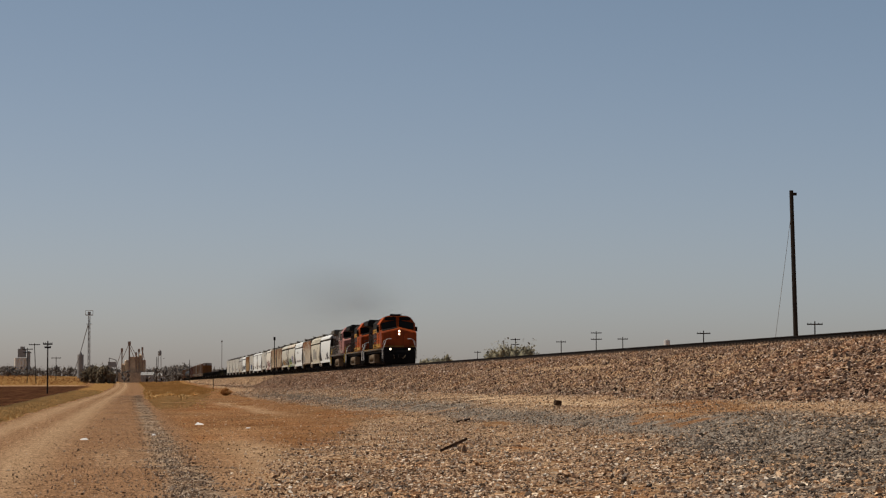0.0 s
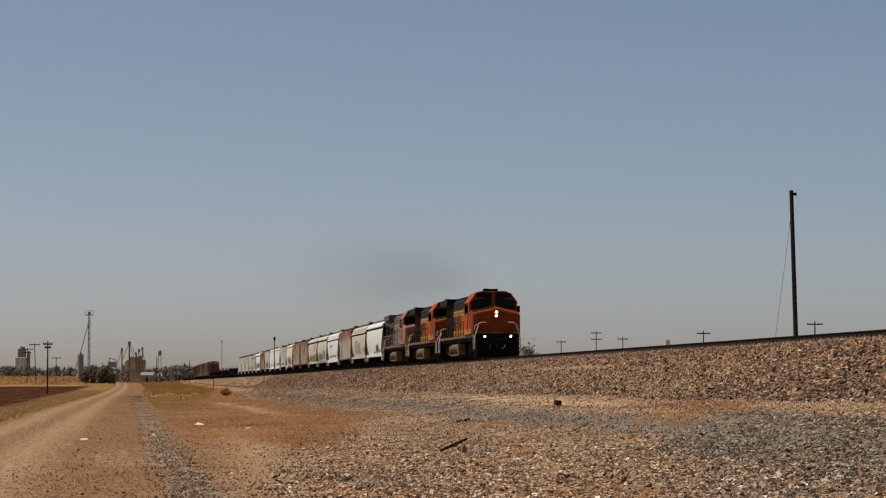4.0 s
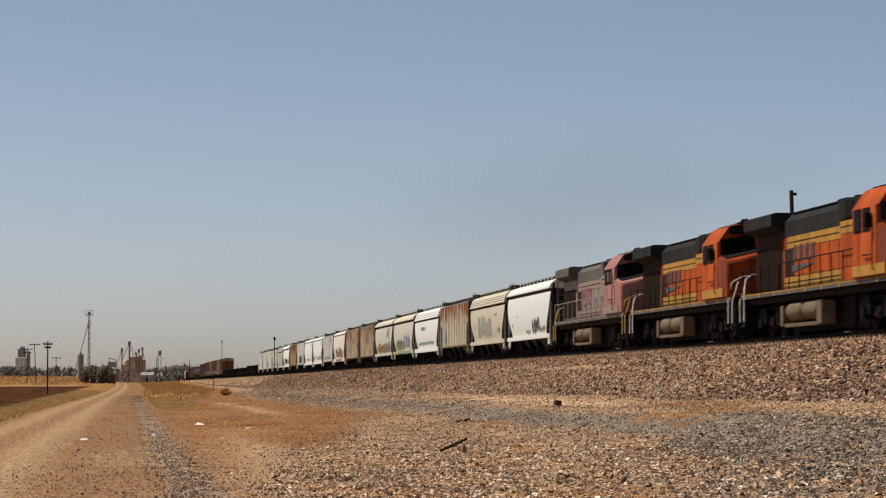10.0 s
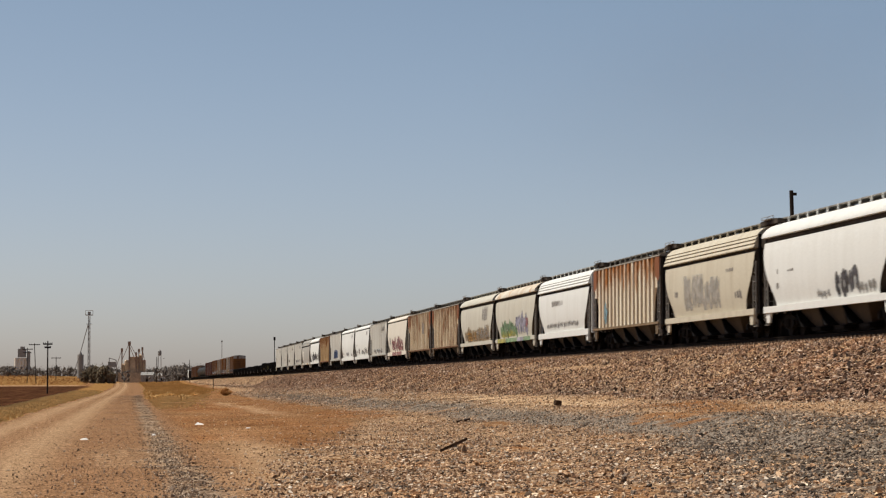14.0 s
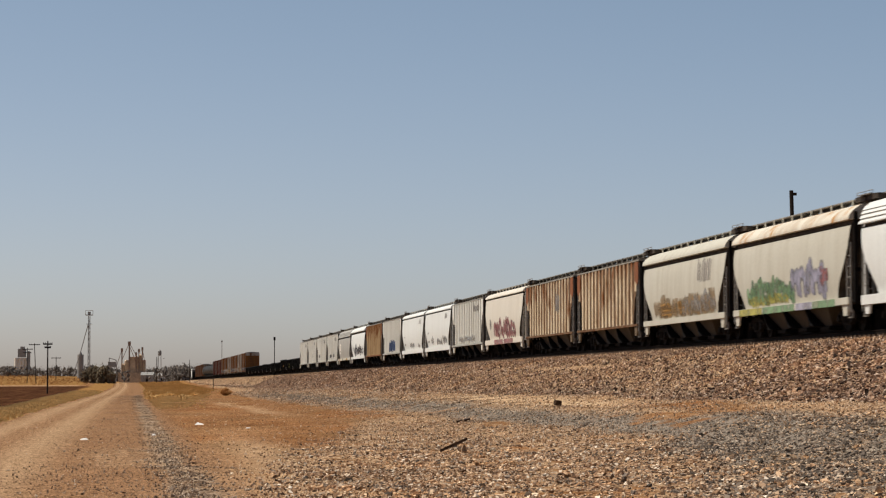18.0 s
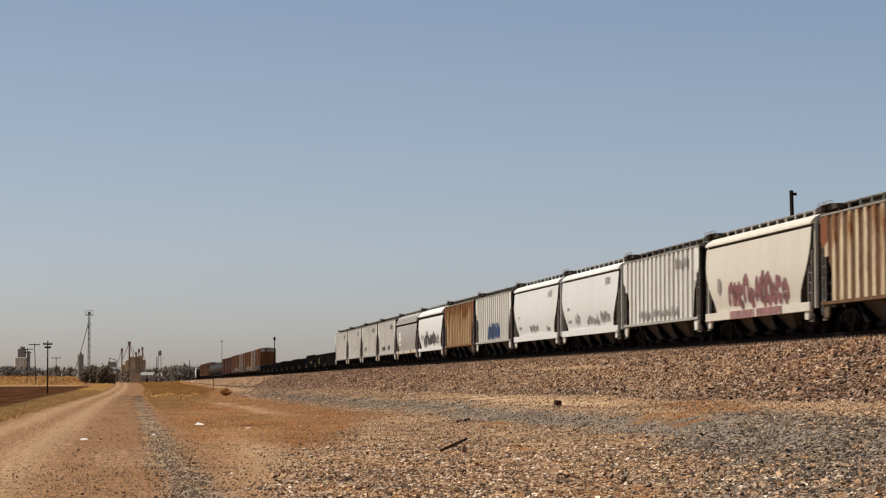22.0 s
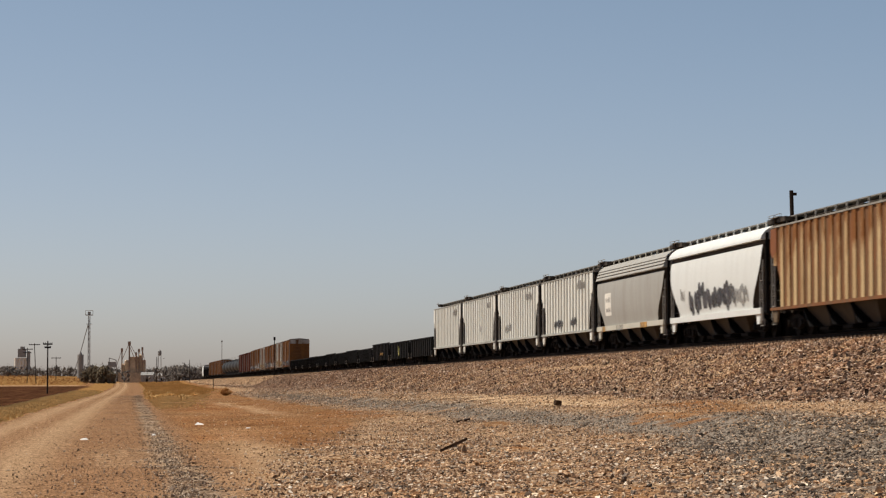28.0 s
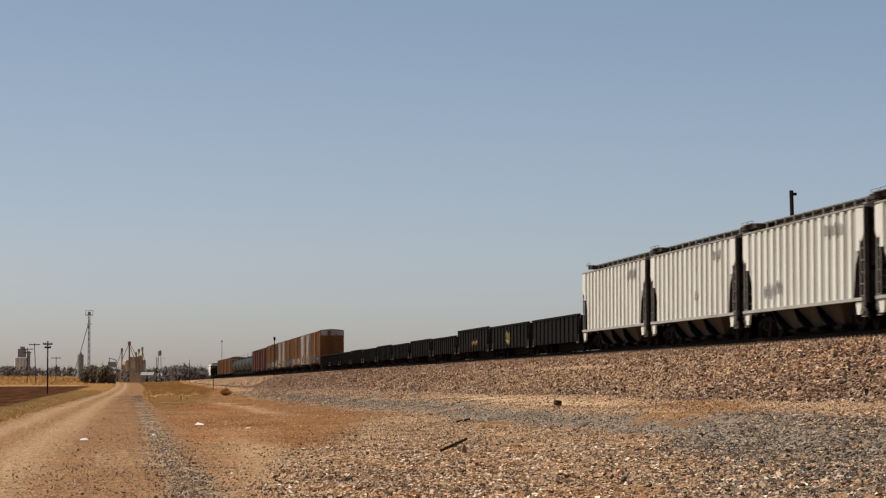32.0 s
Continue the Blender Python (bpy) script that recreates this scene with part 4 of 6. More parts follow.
        part("end_brace", lambda u=u: Shape().tube((u * (half - 0.1), -0.7, 1.05), (u * (half - 0.1), -0.7, 4.0), 0.06, 6).tube((u * (half - 0.1), 0.7, 1.05), (u * (half - 0.1), 0.7, 4.0), 0.06, 6)
             .box(u * (half - 0.15) - 0.03, u * (half - 0.15) + 0.03, -1.3, 1.3, 2.0, 2.14), DARK, car, "", ("brace", u, half))
        ladder(car, u * half, -0.9, 0.9, 4.2, GALV, 0.42, "y")
        freight_truck(car, u * 6.3)
        coupler(car, u * (half - 0.1), u)
    # lower box is added filler, standing for the shade below the car
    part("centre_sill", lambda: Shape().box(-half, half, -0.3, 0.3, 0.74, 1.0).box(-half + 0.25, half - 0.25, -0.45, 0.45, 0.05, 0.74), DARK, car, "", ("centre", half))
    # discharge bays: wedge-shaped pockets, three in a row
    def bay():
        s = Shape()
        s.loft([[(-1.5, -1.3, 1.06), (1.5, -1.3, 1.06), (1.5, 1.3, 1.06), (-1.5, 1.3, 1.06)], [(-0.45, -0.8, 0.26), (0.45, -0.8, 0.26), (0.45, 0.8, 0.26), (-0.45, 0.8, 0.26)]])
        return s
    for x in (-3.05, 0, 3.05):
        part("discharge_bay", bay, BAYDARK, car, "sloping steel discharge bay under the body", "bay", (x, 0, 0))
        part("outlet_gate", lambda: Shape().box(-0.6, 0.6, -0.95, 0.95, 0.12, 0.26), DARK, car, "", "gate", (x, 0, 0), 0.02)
        # black slanted sheet draws the dark stripe beside each bay
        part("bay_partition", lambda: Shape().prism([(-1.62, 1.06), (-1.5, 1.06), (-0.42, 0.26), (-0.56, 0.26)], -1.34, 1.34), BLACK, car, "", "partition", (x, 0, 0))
    if kind == "ribbed":
        # rib faces are toned lighter than the sheet between them
        for y in (-1, 1):
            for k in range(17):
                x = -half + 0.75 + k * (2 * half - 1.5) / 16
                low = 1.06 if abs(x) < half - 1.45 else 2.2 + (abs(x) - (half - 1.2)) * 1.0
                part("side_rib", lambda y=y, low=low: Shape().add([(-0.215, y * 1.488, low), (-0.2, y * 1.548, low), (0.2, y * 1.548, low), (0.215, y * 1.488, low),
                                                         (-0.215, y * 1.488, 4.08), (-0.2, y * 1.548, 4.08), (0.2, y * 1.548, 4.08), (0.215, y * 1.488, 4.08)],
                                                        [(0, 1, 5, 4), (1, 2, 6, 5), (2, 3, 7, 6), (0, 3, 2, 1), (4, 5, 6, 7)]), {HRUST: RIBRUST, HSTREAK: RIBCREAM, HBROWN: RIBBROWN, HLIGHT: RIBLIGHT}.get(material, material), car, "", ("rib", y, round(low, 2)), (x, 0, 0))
    if kind == "ribbed":
        for y in (-1, 1):
            for u in (-1, 1):
                part("corner_plate", lambda y=y, u=u: Shape().add([(u * a, y * w, z) for w in (1.53, 1.553) for a, z in ((half - 0.06, 4.06), (half - 0.95, 4.06), (half - 0.95, 3.2), (half - 0.3, 2.95), (half - 0.06, 3.2))],
                     [(0, 1, 2, 3, 4), (5, 6, 7, 8, 9), (0, 1, 6, 5), (1, 2, 7, 6), (2, 3, 8, 7), (3, 4, 9, 8), (4, 0, 5, 9)]), RUSTPLATE if material in (HRUST, HBROWN, HSTREAK) else RIBLIGHT, car, "", ("corner", y, u, half))
    if material is HGREY:
        rows = [[(x, -(curve_at(side, z) + 0.004), z) for x in (-6.0, -4.4)] for z in np.linspace(1.65, 2.8, 9)]
        part("pale_panel", Shape().loft(rows, closed=False, caps=False), CONCRETE, car, "pale painted panel behind the stencils")
    for m, x0, x1, text in sill_paint:
        part("sill_paint", Shape().box(x0, x1, -1.596, -1.585, 0.86 if not deep else 0.8, 1.115), m, car, text)
    side_pts = [(w + (0.0 if kind == "smooth" else 0.062), z) for w, z in side]
    for m, x0, x1, z0, z1, seed, text, nm in paint:
        marks(car, side_pts, -1, m, x0, x1, z0, z1, seed, text, nm)
    return car


LOCO_WIDER = 1.05
CAB_PARTS = {"cab", "cab_roof", "roof_visor", "windscreen", "cab_window", "mirror", "nose", "nose_top", "nose_stripe", "number_board", "grab_iron", "cab_door", "side_band"}


def locomotive(label, body, cab, stripe, roof, rails, lit=False, dull=False, shift=-0.55):
    """A wide-nosed six-axle diesel, 22.3 m over its couplers."""
    car = thing("locomotive", label, "locomotive", "locomotives of the train")
    part("frame", lambda: Shape().box(-10.4, 10.3, -1.35, 1.35, 1.22, 1.42).box(-10.5, 10.5, -1.55, 1.55, 1.42, 1.62), DARK if not dull else LOCOBROWN, car, "dark underframe and walkway", key=("frame", dull), bevel=0.015)
    part("sill_stripe", lambda: Shape().box(-10.3, 10.3, -1.565, -1.548, 1.555, 1.6).box(-10.3, 10.3, 1.548, 1.565, 1.555, 1.6), stripe, car, "worn stripe along the walkway's edge", ("sill_stripe", stripe.name))
    for k in range(9):
        part("sill_block", lambda: Shape().box(0, 0.22, -1.588, -1.572, 1.44, 1.6), stripe, car, "", ("sillblock", stripe.name), (-9.6 + 2.2 * k, 0, 0))
    part("sill_cover", lambda: Shape().box(-10.2, 10.2, -1.572, -1.56, 1.44, 1.545).box(-10.2, 10.2, 1.56, 1.572, 1.44, 1.545), GREYSILL, car, "dull grey walkway edge", "sillcover")
    # engine hood
    part("hood", lambda: Shape().box(-5.9, 5.6, -1.02, 1.02, 1.62, 3.55), body, car, "painted engine hood", bevel=0.02)
    part("hood_roof", lambda: Shape().loft([[(x, -1.02, 3.555), (x, -1.02, 4.12), (x, -0.72, 4.42), (x, 0.72, 4.42), (x, 1.02, 4.12), (x, 1.02, 3.555)] for x in (-5.9, 5.6)]), roof, car, "sooty dark hood roof", "hood_roof")
    part("hood_band", lambda: Shape().box(-5.2, 3.2, -1.035, -1.018, 3.13, 3.55).box(-5.2, 3.2, 1.018, 1.035, 3.13, 3.55).box(3.2, 5.62, -1.395, -1.378, 3.2, 3.6).box(3.2, 5.62, 1.378, 1.395, 3.2, 3.6), stripe, car, "yellowish band along the hood's top", ("band", stripe.name))
    part("lower_band", lambda: Shape().box(-5.6, 5.6, -1.034, -1.018, 1.68, 2.1).box(-5.6, 5.6, 1.018, 1.034, 1.68, 2.1), stripe, car, "yellowish band along the hood's foot", ("lowband", stripe.name))
    part("band_line", lambda: Shape().box(-5.2, 3.2, -1.042, -1.03, 3.32, 3.36).box(3.2, 5.62, -1.402, -1.39, 3.39, 3.43).box(-5.6, 5.6, -1.042, -1.03, 1.88, 1.92).box(-5.6, 5.6, 1.03, 1.042, 1.88, 1.92), LOCOBROWN, car, "dark line along the band", "bandline")
    part("auxiliary_cab", lambda: Shape().box(3.2, 5.62, -1.38, 1.38, 1.62, 3.62), body, car, "painted electrical cabinet behind the cab", bevel=0.02)
    part("auxiliary_roof", lambda: Shape().box(2.6, 5.62, -1.30, 1.30, 3.62, 4.35), roof, car, "", ("auxroof",), bevel=0.06)
    for k in range(7):
        x = -5.5 + k * 1.22
        part("engine_door", lambda: Shape().box(0.03, 1.19, -1.05, -1.02, 2.12, 3.1), body if x > -5.4 else LOCOBROWN, car, "engine-room door with latch", ("door", x > -5.4, body.name), (x, 0, 0), 0.008)
    for k in range(8):
        part("door_seam", lambda: Shape().box(-0.03, 0.03, -1.06, -1.02, 2.1, 3.12), BLACK, car, "", "seam", (-5.49 + k * 1.22, 0, 0))
    for k in range(3):
        part("cabinet_door", lambda: Shape().box(0, 0.72, -1.4, -1.38, 2.1, 3.16), body, car, "", ("cabdoor", body.name, k > 0), (3.3 + 0.78 * k, 0, 0))
    ink = FADED_INK if not dull else FADED_RED
    for k in range(4):
        part("faded_letter_bar", lambda: Shape().prism([(0, 2.62), (0.16, 2.62), (0.3, 3.2), (0.14, 3.2)], -1.075, -1.061).prism([(0.3, 2.62), (0.46, 2.62), (0.6, 3.2), (0.44, 3.2)], -1.075, -1.061)
             .prism([(0.1, 2.86), (0.5, 2.86), (0.53, 2.98), (0.13, 2.98)], -1.075, -1.061), ink, car, "faded lettering reduced to bars", ("plate", dull), (-4.3 + 0.8 * k, 0, 0))
    part("faded_wedge", lambda: Shape().prism([(-4.4, 2.25), (-1.4, 2.46), (-1.5, 2.5), (-4.4, 2.5)], -1.075, -1.061), ink, car, "", ("plate2", dull))
    # radiator wing at the rear
    part("radiator_section", lambda: Shape().box(-9.9, -5.9, -1.02, 1.02, 1.62, 3.79), LOCOBROWN if not dull else body, car, "grimy radiator compartment, brown ones darkened for the wing's shade", bevel=0.02)
    part("radiator_wing", lambda: Shape().loft([[(x, -1.02, 3.78), (x, -1.52, 4.0), (x, -1.52, 4.40), (x, -1.35, 4.48), (x, 1.35, 4.48), (x, 1.52, 4.40), (x, 1.52, 4.0), (x, 1.02, 3.78)] for x in (-10.0, -5.7)]), roof, car, "overhanging dark radiator wing", "wing")
    part("radiator_grille", lambda: sum_boxes([(-9.8 + 0.26 * k, -9.66 + 0.26 * k, -1.06, -1.0, 1.8, 3.3) for k in range(14)]), LOCOBROWN, car, "slatted radiator grille", "grille")
    part("intake_screen", lambda: Shape().box(3.5, 4.6, -1.325, -1.30, 3.72, 4.28), BLACK, car, "black air intake screen", "intake")
    part("roof_edge", lambda: Shape().box(-5.5, 2.5, -0.8, -0.7, 4.41, 4.46).box(-5.5, 2.5, 0.7, 0.8, 4.41, 4.46), BLACK, car, "", "roofedge")
    for x in (6.2, 7.7):
        part("roof_box", lambda: Shape().box(-0.3, 0.3, -0.35, 0.35, 4.6, 4.76), BLACK, car, "low black box on the cab's roof", "roofbox", (x, 0, 0), 0.03)
    part("horn", lambda: Shape().tube((8.0, -0.6, 4.66), (8.4, -0.62, 4.68), 0.03, 8, 0.09).tube((8.0, -0.5, 4.66), (8.35, -0.46, 4.72), 0.03, 8, 0.08).box(7.95, 8.05, -0.65, -0.45, 4.55, 4.68), DARK, car, "air horn", "horn")
    part("aerial", lambda: Shape().tube((6.9, 0.5, 4.6), (6.9, 0.5, 4.86), 0.02, 5).box(6.85, 6.95, 0.45, 0.55, 4.58, 4.64), DARK, car, "", "aerial")
    part("exhaust_stack", lambda: Shape().box(-0.7, 0.5, -0.42, 0.42, 4.40, 4.62), BLACK, car, "sooty exhaust stack", "stack", bevel=0.03)
    part("roof_fan", lambda: Shape().tube((2.0, 0, 4.4), (2.0, 0, 4.58), 0.55, 16), BLACK, car, "", "fan")
    # cab and nose
    def cab_shape():
        ring = [(-1.55, 1.62), (-1.55, 3.85), (-1.15, 4.45), (-0.8, 4.56), (0.8, 4.56), (1.15, 4.45), (1.55, 3.85), (1.55, 1.62)]
        return Shape().loft([[(x, y, z) for y, z in ring] for x in (5.62, 8.35)])
    part("cab", cab_shape, cab, car, "painted wide cab", ("cab", cab.name), bevel=0.03)
    part("cab_roof", lambda: Shape().loft([[(x, y, z) for y, z in [(-1.0, 4.53), (-0.75, 4.61), (0.75, 4.61), (1.0, 4.53)]] for x in (5.7, 8.3)]), BLACK, car, "", "cab_roof")
    part("roof_visor", lambda: Shape().add([(8.35, -1.56, 3.84), (8.35, -1.16, 4.46), (8.35, -0.8, 4.57), (8.35, 0.8, 4.57), (8.35, 1.16, 4.46), (8.35, 1.56, 3.84),
                                            (8.6, -1.56, 3.82), (8.6, -1.16, 4.44), (8.6, -0.8, 4.55), (8.6, 0.8, 4.55), (8.6, 1.16, 4.44), (8.6, 1.56, 3.82)],
                                           [(0, 1, 7, 6), (1, 2, 8, 7), (2, 3, 9, 8), (3, 4, 10, 9), (4, 5, 11, 10)]), cab, car, "", ("visor", cab.name))
    for y0, y1 in ((-1.42, -0.12), (0.12, 1.42)):
        part("windscreen", lambda y0=y0, y1=y1: Shape().add([(8.36, y0, 3.36), (8.36, y1, 3.36), (8.36, y1, 3.92 if y1 > 1 else 4.2), (8.36, y0, 3.92 if y0 < -1 else 4.2),
                                                             (8.40, y0, 3.36), (8.40, y1, 3.36), (8.40, y1, 3.92 if y1 > 1 else 4.2), (8.40, y0, 3.92 if y0 < -1 else 4.2)],
                                                            [(0, 1, 2, 3), (4, 5, 6, 7), (0, 1, 5, 4), (2, 3, 7, 6), (1, 2, 6, 5), (0, 3, 7, 4)]), GLASS, car, "dark windscreen", ("screen", y0))
    for y in (-1, 1):
        for x in (5.85, 6.85):
            w = part("cab_window", lambda y=y: Shape().box(0, 0.85, min(y * 1.545, y * 1.575), max(y * 1.545, y * 1.575), 3.05, 3.8), BLACK, car, "dark sliding side window", ("cabwin", y), (x, 0, 0), 0.02)
            part("pane", lambda y=y: Shape().box(0.07, 0.78, min(y * 1.575, y * 1.583), max(y * 1.575, y * 1.583), 3.12, 3.73), DULLGLASS, w, "", ("cabpane", y))
        part("mirror", lambda y=y: Shape().box(7.78, 7.96, min(y * 1.58, y * 1.78), max(y * 1.58, y * 1.78), 3.15, 3.6), GALV if dull else BLACK, car, "", ("mirror", y))
        part("grab_iron", lambda y=y: Shape().path([(8.15, y * 1.56, 1.8), (8.15, y * 1.63, 1.85), (8.15, y * 1.63, 2.9), (8.15, y * 1.56, 2.95)], 0.02).path([(7.0, y * 1.56, 2.3), (7.0, y * 1.62, 2.3), (7.9, y * 1.62, 2.3), (7.9, y * 1.56, 2.3)], 0.02), BLACK, car, "", ("grab", y))
        part("cab_door", lambda y=y: Shape().box(5.75, 6.45, min(y * 1.548, y * 1.562), max(y * 1.548, y * 1.562), 1.7, 3.0), cab, car, "", ("cabdoor_side", y, cab.name), bevel=0.006)
        part("side_band", lambda y=y: Shape().box(5.64, 9.3, min(y * 1.548, y * 1.572), max(y * 1.548, y * 1.572), 1.66, 2.0), stripe, car, "yellowish band along the cab's foot", ("sideband", y, stripe.name))
    def nose():
        def ring(x, w, top, mid):
            return [(x, -w, 1.62), (x, -w, mid), (x, 0, top), (x, w, mid), (x, w, 1.62)]
        return Shape().loft([ring(8.35, 1.545, 3.62, 3.24), ring(9.85, 1.53, 3.40, 3.02), ring(9.95, 1.50, 3.34, 2.96)])
    part("nose", nose, SHADENOSE if not dull else cab, car, "painted wide nose, its orange darkened for shade and soot", ("nose", cab.name), bevel=0.04)
    part("nose_top", lambda: Shape().add([(8.40, -1.4, 3.285), (8.40, -0.1, 3.605), (9.4, -0.1, 3.455), (9.4, -1.4, 3.135), (8.40, -1.4, 3.31), (8.40, -0.1, 3.63), (9.4, -0.1, 3.48), (9.4, -1.4, 3.16)],
                                         [(0, 1, 2, 3), (4, 5, 6, 7), (0, 1, 5, 4), (1, 2, 6, 5), (2, 3, 7, 6), (3, 0, 4, 7)]), DARK, car, "dark anti-glare panel", "nosetop")
    part("nose_stripe", lambda: Shape().box(9.955, 9.97, -1.38, 1.38, 1.70, 1.78), stripe, car, "yellowish stripe across the nose", ("nosestripe", stripe.name))
    part("nose_door", lambda: Shape().box(9.955, 9.99, 0.45, 1.1, 1.66, 2.95), SHADENOSE if not dull else cab, car, "", ("nosedoor", cab.name), bevel=0.02)
    lamp = part("headlight", lambda: Shape().box(9.75, 10.0, -0.2, 0.2, 2.7, 3.29), SHADENOSE if not dull else cab, car, "stacked twin headlight", ("headbox", cab.name), bevel=0.03)
    for z in (2.87, 3.12):
        part("lens", lambda z=z: Shape().tube((10.0, 0, z), (10.02, 0, z), 0.092, 14), LAMP if lit else GLASS, lamp, "", ("lens", z, lit))
    for y in (-0.88, 0.88):
        d = part("ditch_light", lambda y=y: Shape().box(10.45, 10.66, y - 0.14, y + 0.14, 1.33, 1.60), BLACK, car, "ditch light on the front platform", ("ditch", y), bevel=0.02)
        part("lens", lambda y=y: Shape().tube((10.66, y, 1.465), (10.68, y, 1.465), 0.082, 14), LAMP if lit else GLASS, d, "", ("ditchlens", y, lit))
    part("pilot", lambda: Shape().prism([(10.0, 1.42), (10.5, 1.42), (10.62, 1.2), (10.62, 0.22), (10.45, 0.1), (10.2, 0.1), (10.0, 0.6)], -1.45, 1.45), BLACK, car, "black pilot plate", "pilot", bevel=0.02)
    part("pilot", lambda: Shape().prism([(-10.0, 1.42), (-10.5, 1.42), (-10.62, 1.2), (-10.62, 0.4), (-10.3, 0.3), (-10.0, 0.6)], -1.45, 1.45), BLACK, car, "black rear plate", "rear_pilot", bevel=0.02)
    part("air_hose", lambda: Shape().path([(10.62, 0.5, 0.9), (10.78, 0.45, 0.75), (10.82, 0.3, 0.62), (10.8, 0.1, 0.72), (10.74, -0.05, 0.8)], 0.03, 6), TAN, car, "pale brake hose", "hose")
    part("uncoupling_lever", lambda: Shape().path([(10.62, -0.55, 0.95), (10.75, -0.55, 0.8), (10.78, -0.5, 0.62)], 0.028, 6), TAN, car, "", "lever")
    for y in (-1.1, 0.16):
        part("number_board", lambda y=y: Shape().box(8.36, 8.62, y, y + 0.94, 4.16, 4.47), BLACK, car, "blank dark number board above the windscreen", ("nboard", y), bevel=0.02)
    # steps and rails
    for u in (1, -1):
        for y in (-1, 1):
            def steps(u=u, y=y):
                s = Shape()
                for k in range(4):
                    s.box(min(u * 9.85, u * 10.5), max(u * 9.85, u * 10.5), min(y * 1.2, y * 1.55), max(y * 1.2, y * 1.55), 0.42 + 0.3 * k, 0.46 + 0.3 * k)
                return s
            part("steps", steps, DARK, car, "", ("steps", u, y))
            part("step_rail", lambda u=u, y=y: Shape().path([(u * 9.82, y * 1.56, 0.6), (u * 9.82, y * 1.56, 1.55), (u * 10.02, y * 1.45, 2.2), (u * 10.35, y * 1.1, 2.42), (u * 10.35, y * 0.75, 2.42)], 0.028)
                 .path([(u * 10.5, y * 1.56, 0.6), (u * 10.5, y * 1.56, 1.4), (u * 10.45, y * 1.3, 2.2)], 0.028), rails, car, "bright grab rail", ("steprail", u, y, rails.name))
    for y in (-1, 1):
        part("handrail", lambda y=y: Shape().path([(-10.3, y * 1.5, 2.55), (5.4, y * 1.5, 2.62)], 0.022), BLACK if not dull else GALV, car, "", ("handrail", y, dull))
        for k in range(12):
            part("stanchion", lambda y=y: Shape().tube((0, y * 1.5, 1.62), (0, y * 1.5, 2.6), 0.024, 5), BLACK if not dull else GALV, car, "", ("stanchion", y, dull), (-10.3 + k * 1.42, 0, 0))
    # below the deck
    part("fuel_tank", lambda: Shape().prism([(2.9, 1.2), (2.9, 0.4), (2.7, 0.14), (-4.8, 0.14), (-5.0, 0.4), (-5.0, 1.2)], -0.8, 1.42), DARK, car, "black fuel tank", "fuel", bevel=0.05)
    for k, x in enumerate((-3.95, -1.75)):
        part("air_reservoir", lambda: Shape().loft([[(a, -1.2 + r * math.cos(q * math.pi / 8), 0.82 + r * math.sin(q * math.pi / 8)) for q in range(16)] for a, r in ((0, 0.1), (0.12, 0.27), (0.35, 0.33), (1.7, 0.33), (1.93, 0.27), (2.05, 0.1))]), TAN, car, "dusty tan air reservoir", "reservoir", (x, 0, 0))
    part("equipment_box", lambda: Shape().box(-4.5, -4.1, -1.5, -1.0, 0.3, 1.05).box(0.5, 1.15, -1.5, -1.0, 0.3, 1.1).box(-4.1, 0.5, -1.45, -1.3, 0.26, 0.4), TAN, car, "dusty tan brackets", "eqbox", bevel=0.02)
    # added filler blocks close the bright gaps beside the tank
    for x in (2.7, -5.3):
        part("underfloor_gear", lambda: Shape().box(0, 1.5, -0.7, 0.7, 0.1, 1.2), DARK, car, "", "underfill", (x, 0, 0), 0.03)
    for u in (-1, 1):
        # first box is filler that blacks out the space between the wheels
        tr = part("truck", lambda: Shape().box(-2.9, 2.9, -0.55, 0.55, 0.06, 1.15).box(-2.5, 2.5, -0.95, 0.95, 0.8, 1.15), DARK, car, "dark three-axle truck", "loco_bolster", (u * 6.9, 0, 0))
        for y in (-1.05, 1.05):
            def side_frame():
                s = Shape().prism([(-2.55, 0.62), (-2.4, 0.95), (-1.2, 1.02), (-0.9, 0.8), (0.9, 0.8), (1.2, 1.02), (2.4, 0.95), (2.55, 0.62), (2.2, 0.55), (1.6, 0.7), (0.6, 0.42), (-0.6, 0.42), (-1.6, 0.7), (-2.2, 0.55)], -0.1, 0.1)
                for w in (-1.9, 0, 1.9):
                    s.box(w - 0.2, w + 0.2, -0.18, 0.18, 0.36, 0.72)
                    s.tube((w, -0.22, 0.53), (w, 0.22, 0.53), 0.13, 10)
                for w in (-0.95, 0.95):
                    s.tube((w, -0.16, 0.5), (w, -0.16, 0.95), 0.12, 10)
                s.tube((-1.5, -0.2, 1.0), (-0.7, -0.2, 1.0), 0.1, 8)
                return s
            part("side_frame", side_frame, DARK, tr, "", "loco_side", (0, y, 0))
        for w in (-1.9, 0, 1.9):
            wheelset(tr, w, 0.533)
        coupler(car, u * 10.45, u)
    for o in car.children:
        for q in (o,):
            q.location = (q.location.x + shift, q.location.y * LOCO_WIDER, q.location.z * LOCO_WIDER)
            if not q.name.startswith("truck"):
                q.scale = (1, LOCO_WIDER * (1.07 if q.name.split(".")[0] in CAB_PARTS else 1), LOCO_WIDER)
    return car


def sum_boxes(rows):
    s = Shape()
    for r in rows:
        s.box(*r)
    return s


